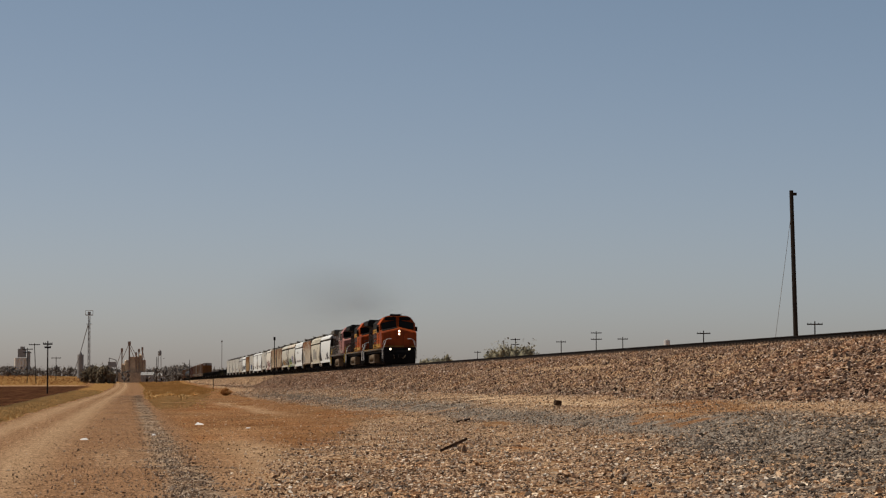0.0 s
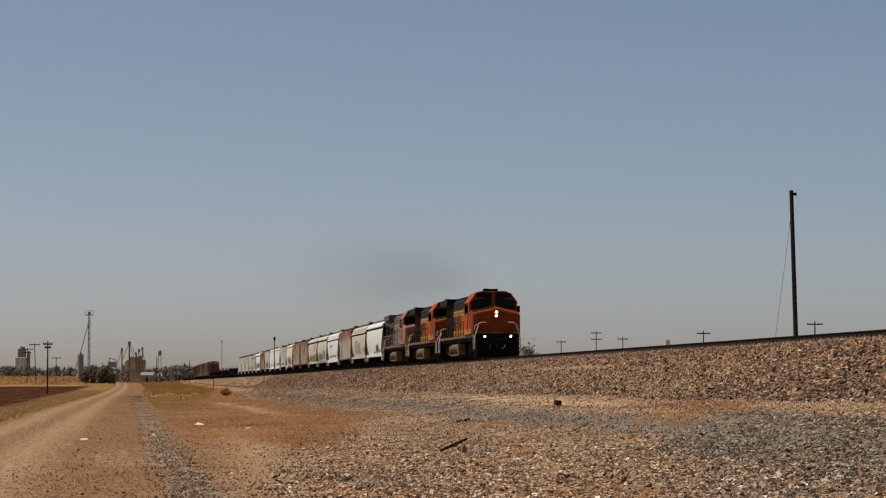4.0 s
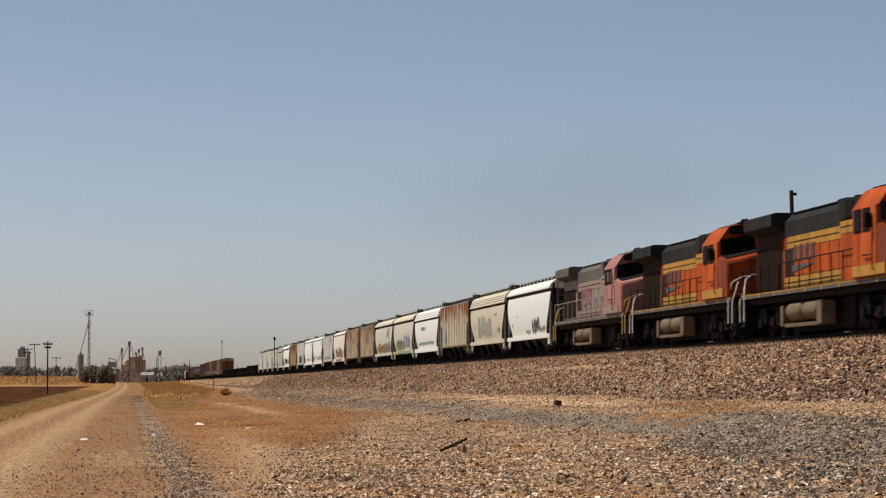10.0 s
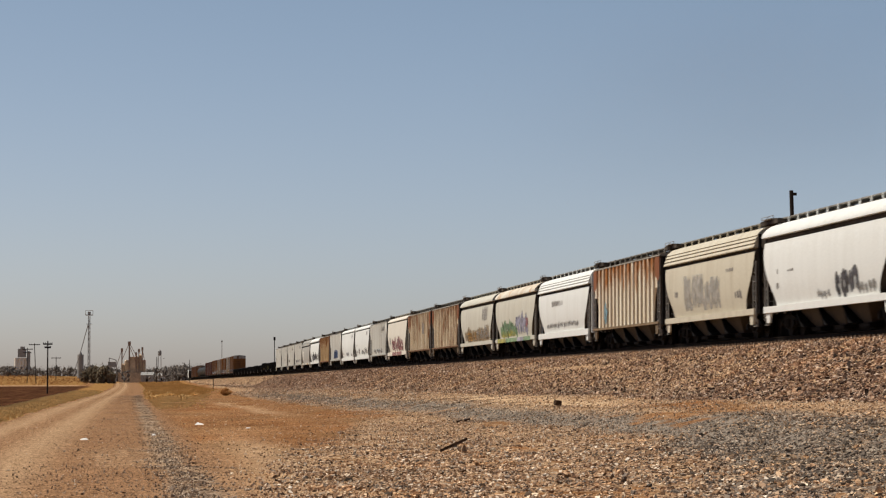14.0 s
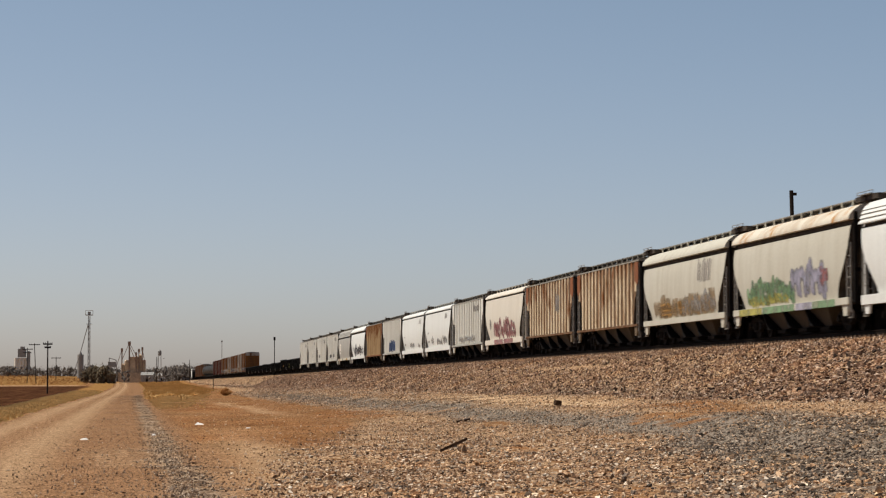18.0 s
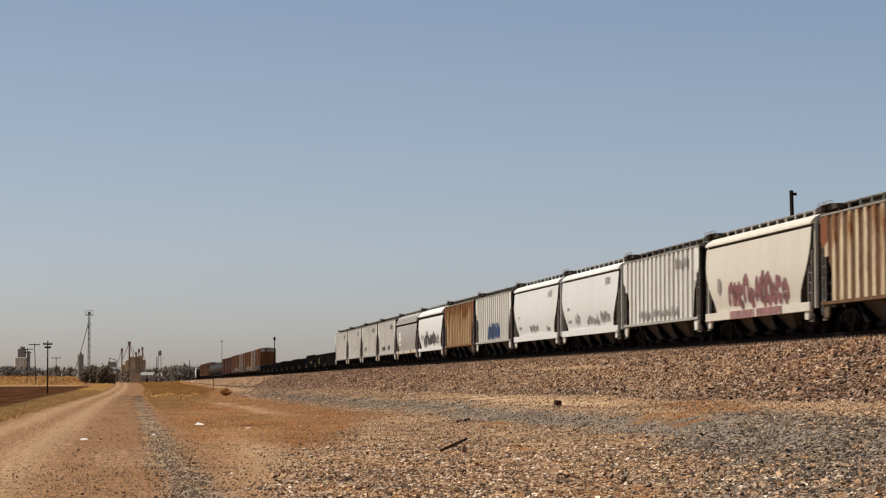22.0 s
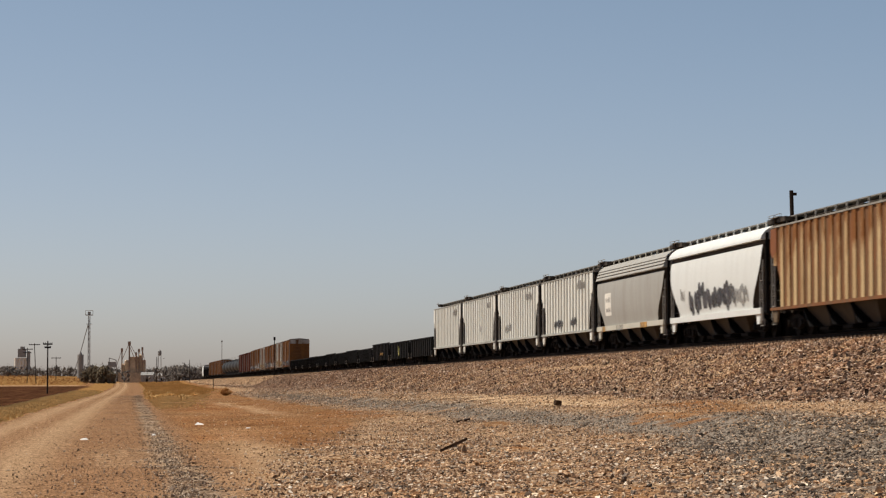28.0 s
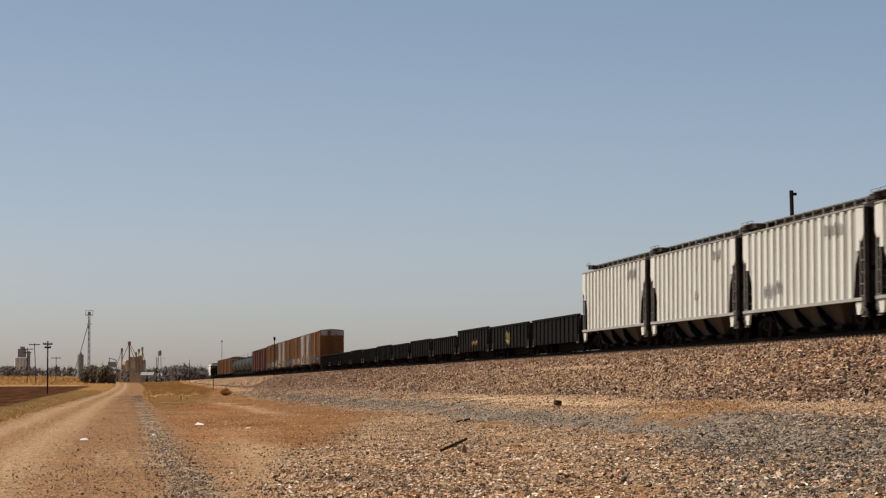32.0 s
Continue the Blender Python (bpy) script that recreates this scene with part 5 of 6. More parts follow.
def gondola(label, material, length, top, marks_on=()):
    car = thing("gondola_wagon", label, "gondola wagon", "gondola wagons of the train")
    h = length / 2 - 0.75
    # lower box is added filler for the dark below the floor
    part("floor", lambda: Shape().box(-h, h, -1.45, 1.45, 0.95, 1.1).box(-h, h, -0.4, 0.4, 0.1, 0.95), DARK, car, key=("gfloor", length))
    for y in (-1, 1):
        w = part("side", lambda y=y: Shape().box(-h, h, y * 1.47 - 0.03, y * 1.47 + 0.03, 0.5, top), material, car, key=("gside", length, y, top))
        part("top_rail", lambda y=y: Shape().box(-h, h, y * 1.47 - 0.08, y * 1.47 + 0.08, top, top + 0.1), material, w, key=("grail", length, y, top))
        for k in range(12):
            x = -h + 0.3 + k * (2 * h - 0.6) / 11
            part("side_post", lambda y=y: Shape().prism([(-0.07, 0.5), (0.07, 0.5), (0.07, top - 0.02), (-0.07, top - 0.02)], y * 1.5 - 0.07, y * 1.5 + 0.07), material, w, key=("gpost", y, top), at=(x, 0, 0))
    for u in (-1, 1):
        part("end", lambda u=u: Shape().box(u * h - 0.05, u * h + 0.05, -1.42, 1.42, 0.85, top + 0.02), material, car, key=("gend", length, u, top))
        freight_truck(car, u * (h - 1.8))
        coupler(car, u * (h - 0.1), u)
        part("step", lambda: Shape().box(-0.2, 0.2, -0.05, 0.05, 0.42, 0.45).box(-0.22, -0.19, -0.03, 0.03, 0.42, 0.9).box(0.19, 0.22, -0.03, 0.03, 0.42, 0.9), GALV, car, "", "step2", (u * (h - 0.3), -1.5, 0))
    def load():
        s, rng = Shape(), random.Random(int(length * 100))
        xs = np.linspace(-h + 0.1, h - 0.1, 22)
        rows = []
        for x in xs:
            c = top - 0.2 + 0.22 * math.sin(x * 1.3) * math.sin(x * 0.7)
            rows.append([(x, -1.4, top - 0.55), (x + rng.uniform(-.1, .1), -0.7, c + rng.uniform(-0.12, 0.12)), (x, 0, c + rng.uniform(0, 0.25)), (x, 0.7, c + rng.uniform(-0.12, 0.12)), (x, 1.4, top - 0.55)])
        return s.loft(rows, closed=False, caps=False)
    part("load", load, BLACK, car, "dark bulk load heaped just above the rim", ("gload", length, top))
    for m, x0, x1, z0, z1, seed, text in marks_on:
        marks(car, [(1.545, 4), (1.545, 0)], -1, m, x0, x1, z0, z1, seed, text)
    return car


def boxcar(label, material, length, top, door=None, white_top=False, ends=None, paint=()):
    car = thing("boxcar", label, "boxcar", "boxcars of the train")
    h = length / 2 - 0.6
    part("body", lambda: Shape().box(-h, h, -1.52, 1.52, 0.98, top - 0.25), material, car, key=("boxbody", length, top), bevel=0.02)
    part("roof", lambda: Shape().loft([[(x, -1.58, top - 0.25), (x, -1.5, top - 0.14), (x, 0, top), (x, 1.5, top - 0.14), (x, 1.58, top - 0.25)] for x in (-h, h)]), GALV, car, key=("boxroof", length, top))
    for y in (-1, 1):
        d = part("sliding_door", lambda y=y: Shape().box(-1.6, 1.6, y * 1.56 - 0.05, y * 1.56 + 0.05, 1.05, top - 0.4), door or material, car, "wide sliding door", ("boxdoor", y, top), bevel=0.01)
        for x in (-1.16, 1.16):
            part("door_bar", lambda y=y: Shape().box(-0.04, 0.04, y * 1.63 - 0.03, y * 1.63 + 0.03, 1.1, top - 0.5), GALV, d, "", ("doorbar", y, top), (x, 0, 0))
        for k in range(8):
            x = (-h + 0.25 + k * (h - 2.2) / 3.5) if k < 4 else (h - 0.25 - (k - 4) * (h - 2.2) / 3.5)
            part("side_post", lambda y=y: Shape().box(-0.05, 0.05, y * 1.55 - 0.04, y * 1.55 + 0.04, 1.0, top - 0.3), material, car, "", ("boxpost", y, top), (x, 0, 0))
    for u in (-1, 1):
        for k in range(7):
            part("end_corrugation", lambda u=u: Shape().tube((u * h, -1.4, 0), (u * h, 1.4, 0), 0.07, 6), ends or material, car, "", ("endrib", u, h), (0, 0, 1.25 + k * (top - 2.0) / 6))
        if white_top:
            part("white_end_panel", lambda u=u: Shape().box(min(u * (h + 0.004), u * (h + 0.08)), max(u * (h + 0.004), u * (h + 0.08)), -1.5, 1.5, top - 0.85, top - 0.27), BOXWHITE, car, "white warning band on top of the end", ("endwhite", u, h, top))
        ladder(car, u * (h - 0.3), -1.57, 0.7, top - 0.6, GALV)
        freight_truck(car, u * (h - 2.2))
        coupler(car, u * (h - 0.2), u)
    for m, x0, x1, z0, z1, seed in paint:
        marks(car, [(1.6, 6), (1.6, 0)], -1, m, x0, x1, z0, z1, seed, "sprayed patches on the wagon's side")
    # narrow lower box is filler for the shade under the sill
    part("centre_sill", lambda: Shape().box(-h, h, -0.9, 0.9, 0.75, 0.98).box(-h, h, -0.4, 0.4, 0.1, 0.75), DARK, car, "", ("boxsill", h))
    return car


def tank_car(label, material, length):
    car = thing("tank_car", label, "tank car", "tank cars of the train")
    h = length / 2 - 0.9
    def tank():
        rings = []
        for x, r in ((-h, 0.35), (-h + 0.15, 0.95), (-h + 0.45, 1.32), (-h + 0.8, 1.45), (h - 0.8, 1.45), (h - 0.45, 1.32), (h - 0.15, 0.95), (h, 0.35)):
            rings.append([(x, r * math.cos(k * math.pi / 12), 2.65 + r * math.sin(k * math.pi / 12)) for k in range(24)])
        return Shape().loft(rings)
    part("tank", tank, material, car, key=("tank", h))
    part("dome", lambda: Shape().tube((0, 0, 4.0), (0, 0, 4.4), 0.55, 16), material, car, key="dome", bevel=0.03)
    part("dome_platform", lambda: Shape().box(-1.2, 1.2, -1.35, 1.35, 4.0, 4.05).path([(-1.2, -1.35, 4.05), (-1.2, -1.35, 4.9), (1.2, -1.35, 4.9), (1.2, -1.35, 4.05)], 0.025).path([(-1.2, 1.35, 4.05), (-1.2, 1.35, 4.9), (1.2, 1.35, 4.9), (1.2, 1.35, 4.05)], 0.025), GALV, car, "", "domeplat")
    part("centre_sill", lambda: Shape().box(-h - 0.3, h + 0.3, -0.35, 0.35, 0.75, 1.25), DARK, car, "", ("tanksill", h))
    for u in (-1, 1):
        part("saddle", lambda: Shape().prism([(-0.6, 1.2), (0.6, 1.2), (0.45, 1.9), (-0.45, 1.9)], -1.1, 1.1), material, car, "", "saddle", (u * (h - 1.4), 0, 0))
        freight_truck(car, u * (h - 1.2))
        coupler(car, u * (h - 0.1), u)
    return car


OLD = "sprayed lettering reduced to strokes"
TRAIN = []          # (thing, length over couplers), front to back
TRAIN += [(locomotive("orange diesel locomotive with yellow bands and lit headlights leading the train", ORANGE, ORANGE, YELLOW, ROOFBLACK, WHITEPAINT, lit=True), 22.55),
          (locomotive("orange diesel locomotive with bright yellow bands, second in the train", ORANGE, ORANGE, YELLOW, ROOFBLACK, WHITEPAINT, shift=-0.3), 22.55),
          (locomotive("faded grey and pinkish red diesel locomotive with patched paint", LOCOGREY, PINKRED, painted("faded_tan_band", (0.25, 0.19, 0.145), (0.22, 0.11, 0.07), 0.6, (0.33, 0.17, 0.10), 0.2), painted("faded_grey_roof_paint", (0.115, 0.105, 0.088), (0.04, 0.034, 0.028), 0.7, rough=0.75), YELLOWRAIL, dull=True, shift=0.15), 22.75)]
HOPPERS = [
    ("smooth", HWHITE, None, "clean white round-sided covered hopper with small grey stencils", [(SPRAY_DARK, 1.6, 3.9, 1.15, 2.3, 1, OLD, G), (STENCIL, -6.4, -6.0, 2.3, 2.55, 2, "stencil bars", ST), (STENCIL, -6.3, -5.9, 1.75, 2.0, 40, "stencil bars", ST), (STENCIL, -4.6, -3.9, 2.35, 2.45, 41, "stencil bars", ST), (SPRAY_GREY, 4.2, 6.2, 1.2, 1.75, 3, OLD, G), (SPRAY_GREY, -0.8, 0.8, 1.15, 1.6, 42, OLD, G)]),
    ("smooth", HTAN, None, "cream round-sided covered hopper with brown streaks", [(SPRAY_GREY, -4.2, 2.2, 1.25, 3.0, 4, "faded grey smears", G), (STENCIL, 3.6, 4.9, 2.75, 2.9, 43, "stencil bars", ST), (STENCIL, -6.1, -5.5, 2.0, 2.3, 44, "stencil bars", ST), (STENCIL, 5.0, 6.0, 1.6, 2.0, 5, "stencil bars", ST)]),
    ("ribbed", HSTREAK, None, "pale ribbed covered hopper streaked with orange rust", [(SPRAY_CYAN, -5.3, -4.5, 1.15, 2.7, 6, "pale blue spray strokes", G)]),
    ("smooth", HWHITE, None, "white round-sided covered hopper with a deep white sill", [(SPRAY_GREY, -3.4, 0.2, 2.6, 2.95, 7, "faded lettering reduced to bars", ST), (SPRAY_GREY, -5.5, 5.0, 1.4, 1.7, 8, "faint grey marks", G)]),
    ("smooth", HCREAM, ROOFPATCH, "cream round-sided covered hopper with green graffiti and a rusty roof", [(SPRAY_GREEN, -6.0, 0.9, 1.1, 2.5, 9, "green graffiti letters", G), (SPRAY_LIME, -5.9, 0.0, 1.1, 1.75, 11, "yellow-green graffiti strokes", G), (SPRAY_VIOLET, 0.7, 5.6, 1.1, 2.75, 10, "pale violet graffiti letters", G), (SPRAY_RED, 4.6, 5.6, 1.6, 2.5, 47, "small red graffiti strokes", G)]),
    ("smooth", HCREAM, None, "cream round-sided covered hopper with large grey letter bars and ochre graffiti", [(SPRAY_GREY, 3.2, 5.6, 2.5, 3.6, 12, "large grey lettering reduced to bars", ST), (SPRAY_BROWN, -5.8, 6.4, 1.08, 2.3, 13, "brown sprayed smears", G), (SPRAY_BROWN, -5.0, 6.0, 1.08, 1.9, 49, "brown sprayed smears", G), (SPRAY_OCHRE, -4.6, 1.0, 1.12, 2.1, 46, "ochre sprayed smears", G), (SPRAY_GREY, 0.0, 6.0, 1.15, 2.3, 14, "grey graffiti letters", G)]),
    ("ribbed", HRUST, None, "ribbed covered hopper heavily streaked with brown rust", []),
    ("ribbed", HRUST, None, "ribbed covered hopper with rust running down its cream sides", [(STENCIL, 2.6, 3.6, 2.2, 3.4, 15, "worn stencil bars", ST)]),
    ("smooth", HIVORY, None, "ivory round-sided covered hopper with dull red graffiti", [(SPRAY_RED, -4.2, 4.9, 1.08, 2.6, 16, "dull red graffiti strokes", G), (STENCIL, -6.0, -5.2, 1.8, 2.6, 17, "stencil bars", ST)]),
    ("ribbed", HLIGHT, None, "pale grey ribbed covered hopper with grey letter bars", [(SPRAY_GREY, 3.6, 6.0, 3.3, 3.8, 18, "grey lettering reduced to bars", ST), (SPRAY_GREY, -4.5, 4.0, 1.15, 1.75, 19, "small faint grey marks", G)]),
    ("smooth", HWHITE, None, "white round-sided covered hopper with pale graffiti outlines", [(SPRAY_GREY, -0.5, 3.0, 1.2, 1.9, 20, OLD, G), (SPRAY_GREY, 4.8, 6.2, 3.2, 3.7, 21, "grey lettering reduced to bars", ST), (SPRAY_GREY, -4.0, -2.5, 1.3, 2.2, 22, OLD, G), (STENCIL, -6.3, -5.5, 2.2, 2.4, 57, "stencil bars", ST), (STENCIL, -6.2, -5.2, 1.5, 1.75, 58, "stencil bars", ST), (SPRAY_GREY, 3.4, 6.0, 1.2, 2.1, 59, OLD, G)]),
    ("smooth", HWHITE, None, "white round-sided covered hopper with faint grey graffiti", [(SPRAY_GREY, -2.0, 1.0, 1.2, 1.9, 23, OLD, G), (SPRAY_GREY, 4.8, 6.2, 3.2, 3.7, 24, "grey lettering reduced to bars", ST), (STENCIL, -6.3, -5.7, 2.2, 2.4, 54, "stencil bars", ST), (STENCIL, -6.2, -5.3, 1.5, 1.75, 55, "stencil bars", ST), (SPRAY_GREY, 4.2, 5.2, 1.2, 1.7, 56, OLD, G)]),
    ("ribbed", HLIGHT, None, "pale ribbed covered hopper with dark blue graffiti near its end", [(SPRAY_BLUE, -2.2, 3.4, 1.1, 2.3, 53, "dark blue sprayed smears", G), (SPRAY_BLUE, -1.8, 3.2, 1.12, 2.4, 25, "dark blue graffiti strokes", G)]),
    ("ribbed", HBROWN, None, "rust-brown ribbed covered hopper", []),
    ("smooth", HWHITE, None, "white round-sided covered hopper with big dark graffiti", [(SPRAY_DARK, -4.4, 3.4, 1.1, 2.75, 26, "big dark graffiti letters reduced to strokes", G), (SPRAY_GREY, 2.9, 6.0, 1.25, 2.4, 27, OLD, G), (STENCIL, -6.0, -5.2, 1.8, 2.4, 28, "stencil bars", ST)]),
    ("smooth", HGREY, None, "grey round-sided covered hopper with a pale sill", [(STENCIL, -5.7, -4.7, 2.3, 2.6, 29, "stencil bars", ST), (STENCIL, -5.7, -4.7, 1.8, 2.05, 48, "stencil bars", ST)]),
    ("ribbed", HLIGHT, None, "pale ribbed covered hopper with small dark graffiti", [(SPRAY_DARK, -3.8, -1.0, 1.3, 2.0, 30, OLD, G), (SPRAY_DARK, 1.6, 3.0, 1.3, 2.0, 31, OLD, G), (SPRAY_GREY, 3.6, 5.8, 3.3, 3.8, 32, "grey lettering reduced to bars", ST)]),
    ("ribbed", HLIGHT, None, "pale ribbed covered hopper with grey letter bars", [(SPRAY_GREY, 3.6, 5.8, 3.3, 3.8, 33, "grey lettering reduced to bars", ST), (SPRAY_GREY, -5.0, -2.4, 1.4, 2.2, 34, OLD, G)]),
    ("ribbed", HLIGHT, None, "pale ribbed covered hopper with sparse rust marks", [(SPRAY_GREY, 1.0, 1.6, 1.6, 2.6, 35, OLD, G), (SPRAY_GREY, 4.0, 5.8, 3.3, 3.8, 36, "grey lettering reduced to bars", ST)]),
    ("ribbed", HLIGHT, None, "pale ribbed covered hopper at the end of the hopper wagons", [(SPRAY_GREY, 4.0, 5.8, 3.3, 3.8, 37, "grey lettering reduced to bars", ST)]),
]
SILLS = {4: [(STROKE[SPRAY_LIME.name][0], -7.2, -3.6, "yellow-green paint on the sill"), (STROKE[SPRAY_GREEN.name][0], -3.5, 1.2, "green paint on the sill"), (STROKE[SPRAY_VIOLET.name][0], 1.4, 3.6, "pale violet paint on the sill"), (STROKE[SPRAY_GREEN.name][0], 3.7, 6.6, "green paint on the sill")],
         8: [(STROKE[SPRAY_RED.name][0], -3.8, 0.2, "dull red paint on the sill"), (STROKE[SPRAY_RED.name][0], 0.5, 4.4, "dull red paint on the sill")],
         15: [(STROKE[SPRAY_OCHRE.name][0], -6.8, -5.9, "rusty patch on the sill"), (STROKE[SPRAY_GREY.name][0], -3.0, -1.2, "grey patch on the sill"), (STROKE[SPRAY_OCHRE.name][0], 3.0, 4.6, "rusty patch on the sill")]}
for k, (kind, mat, rf, text, pt) in enumerate(HOPPERS):
    TRAIN.append((hopper(text, mat, kind, rf, pt, sill=HCREAM if mat is HGREY else None, seams=k in (1, 3, 15), deep=k in (3, 8, 10, 11), sill_paint=SILLS.get(k, ())), 17.9))
for k, (ln, tp) in enumerate([(17.5, 1.92), (17.5, 1.92), (17.5, 2.02), (16.2, 1.72), (16.2, 1.78), (15.3, 1.7), (15.3, 1.78), (15.3, 1.7), (15.3, 1.75), (15.3, 1.7), (15.3, 1.7), (15.3, 1.7)]):
    on = [(SPRAY_LIME, -1.0, 0.6, 0.7, 1.8, 50, "faded yellow paint patch")] if k == 1 else [(SPRAY_OCHRE, 0, 2.5, 0.9, 1.4, 51, OLD)] if k == 2 else []
    TRAIN.append((gondola("black steel gondola wagon with upright side posts and a dark load" if tp > 1.9 else "low black steel gondola wagon with a dark load", GONDOLA, ln, tp, on), ln))
for k in range(10):
    mat = (BOXBROWN, BOXWHITE, BOXBROWN, BOXBROWN, BOXWHITE, BOXBROWN, BOXBROWN, BOXRED, BOXRED, BOXRED)[k]
    TRAIN.append((boxcar({BOXBROWN: "orange-brown steel boxcar with a white band on its end", BOXWHITE: "dirty white boxcar with a brown door", BOXRED: "dark red-brown steel boxcar"}[mat], mat, 20.1, 5.35 if k < 7 else 5.2,
                         BOXBROWN if mat is BOXWHITE else None, white_top=k in (0, 2), ends=BOXBROWN,
                         paint=[((SPRAY_DARK, SPRAY_BROWN, SPRAY_GREY)[k % 3], -8.5, 8.5, 1.0, 2.2 + 0.3 * (k % 2), 60 + k)] if k < 7 else ()), 20.1))
for k in range(6):
    TRAIN.append((tank_car("black tank car with a dull sheen", TANKBLACK, 18.0), 18.0))
for k in range(4):
    TRAIN.append((boxcar("tall brown ribbed freight wagon", BOXBROWN, 23.0, 5.1, ends=BOXWHITE), 23.0))
TRAIN += [(gondola("black steel gondola wagon with a dark load", GONDOLA, 17.5, 2.9), 17.5), (gondola("black steel gondola wagon with a dark load", GONDOLA, 17.5, 2.9), 17.5),
          (gondola("black steel gondola wagon with a dark load", GONDOLA, 17.5, 2.9), 17.5), (hopper("white round-sided covered hopper near the end of the train", HWHITE), 17.9)]


# ---- far surroundings ----
F = 784 / math.tan(radians(10))


def spot(px, y):
    """x at the distance y along the line of sight px."""
    return (px - 784) / F * y


def high(py, y):
    """Level at the distance y along the line of sight py."""
    return 1.5 + (680 - py) / F * y


# twig tone lifted within bark range to hold some distance haze
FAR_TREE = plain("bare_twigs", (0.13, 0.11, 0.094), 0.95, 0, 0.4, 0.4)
SHRUB = plain("shrub_twigs", (0.11, 0.085, 0.055), 0.95, 0, 0.4, 0.4)
OLIVE = plain("dusty_leaves", (0.22, 0.195, 0.13), 0.95, 0, 0.35, 0.5)
GREYMETAL = plain("grey_far_metal", (0.26, 0.25, 0.235), 0.7, 0.2, 0.2, 0.5)
# ochre greyed a little, haze of the distance put into it
OCHREMETAL = plain("ochre_grain_metal", (0.47, 0.35, 0.235), 0.7, 0.1, 0.25, 0.4)
RUSTTOWER = plain("rusty_tower_steel", (0.30, 0.205, 0.15), 0.8, 0.1, 0.25, 0.5)
WHITEWALL = plain("white_shed_sheet", (0.66, 0.65, 0.62), 0.6, 0, 0.15, 0.5)
DRYSTRAW = plain("dry_straw", (0.68, 0.45, 0.19), 0.95, 0, 0.4, 3)
VERGESTRAW = plain("verge_straw", (0.64, 0.43, 0.18), 0.95, 0, 0.45, 2)
MIXSTRAW = plain("mixed_straw", (0.52, 0.30, 0.105), 0.95, 0, 0.55, 0.5)
STRAWDARK = plain("brown_weed", (0.40, 0.20, 0.07), 0.95, 0, 0.4, 3)
SPLINTER = plain("splintered_board", (0.055, 0.032, 0.02), 0.9, 0, 0.4, 6)
LITTER = plain("white_litter", (0.75, 0.73, 0.70), 0.7, 0, 0.15, 6)


def pole(label, x, y, top, arms, lean=0.0, r=0.14, base=None):
    z0 = place_z(x, y)[0] if base is None else base
    ob = thing("utility_pole", label, "utility pole", "utility poles", (x, y, z0))
    h = top - z0
    part("post", Shape().tube((0, 0, -0.6), (lean * h, 0, h), r, 10, r * 0.75), WOOD, ob, "dark weathered wooden post")
    for dz, w in arms:
        a = part("crossarm", Shape().box(lean * h - w / 2, lean * h + w / 2, -0.09, 0.09, h - dz - 0.1, h - dz + 0.1), WOOD, ob)
        for u in (-0.92, -0.5, 0.5, 0.92):
            part("insulator", Shape().tube((lean * h + u * w / 2, 0, h - dz + 0.1), (lean * h + u * w / 2, 0, h - dz + 0.24), 0.05, 6), DARK, a)
    return ob


# the near pole behind the track, with its guy wire
big = pole("tall bare dark wooden pole leaning slightly, with a guy wire", spot(1411, 138), 138.0, high(337, 138), [], -0.025, 0.15)
bz = big.location.z
part("guy_wire", Shape().tube((-0.3, 0, high(380, 138) - bz), (spot(1358, 138) - spot(1411, 138), 0, -0.2), 0.012, 5), GALV, big, "thin steel guy wire")
part("pole_bracket", Shape().box(-0.28, 0.02, -0.05, 0.05, high(346, 138) - bz, high(341, 138) - bz), WOOD, big)
# the line of poles beyond the track
for px, py, d, arms in ((1442, 569, 400, [(0.5, 2.5)]), (1245, 586, 460, [(0.5, 2.5)]), (1102, 597, 600, [(0.5, 2.5)]), (1055, 587, 600, [(0.4, 2.6), (1.9, 2.6)]), (993, 603, 640, [(0.4, 2.5)]), (912, 599, 700, [(0.4, 2.6), (1.8, 2.2)]), (845, 622, 900, [(0.4, 2.5)])):
    pole("far wooden utility pole with crossarms beyond the track", spot(px, d), float(d), high(py, d), arms, 0.0, 0.13)
# the poles beside the field
for px, py, d, arms in ((85, 604, 362, [(0.45, 1.35), (0.95, 0.9)]), (65, 608, 674, [(0.4, 3.0)]), (49, 616, 690, [(0.4, 3.0), (1.4, 2.2)]), (100, 632, 800, [(0.4, 3.0)]), (278, 632, 700, []), (336, 637, 900, [])):
    pole("leaning wooden utility pole beside a ploughed field", spot(px, d), float(d), high(py, d), arms, 0.0 if px != 65 else -0.05, 0.12)
# signal mast beyond the train
sm = thing("signal_mast", "slim dark signal mast with a small head", "signal mast", "", (spot(486, 430), 430.0, place_z(spot(486, 430), 430)[0]))
part("mast", Shape().tube((0, 0, -0.3), (0, 0, high(601, 430) - sm.location.z), 0.07, 8), DARK, sm)
part("head", Shape().box(-0.17, 0.17, -0.15, 0.15, high(603, 430) - sm.location.z, high(597, 430) - sm.location.z), DARK, sm)
# small marker post in the grass
mp = thing("marker_post", "thin dark marker post in dry grass", "post", "", (spot(378, 420), 420.0, place_z(spot(378, 420), 420)[0]))
part("post", Shape().box(-0.05, 0.05, -0.05, 0.05, -0.2, high(669, 420) - mp.location.z), DARK, mp)

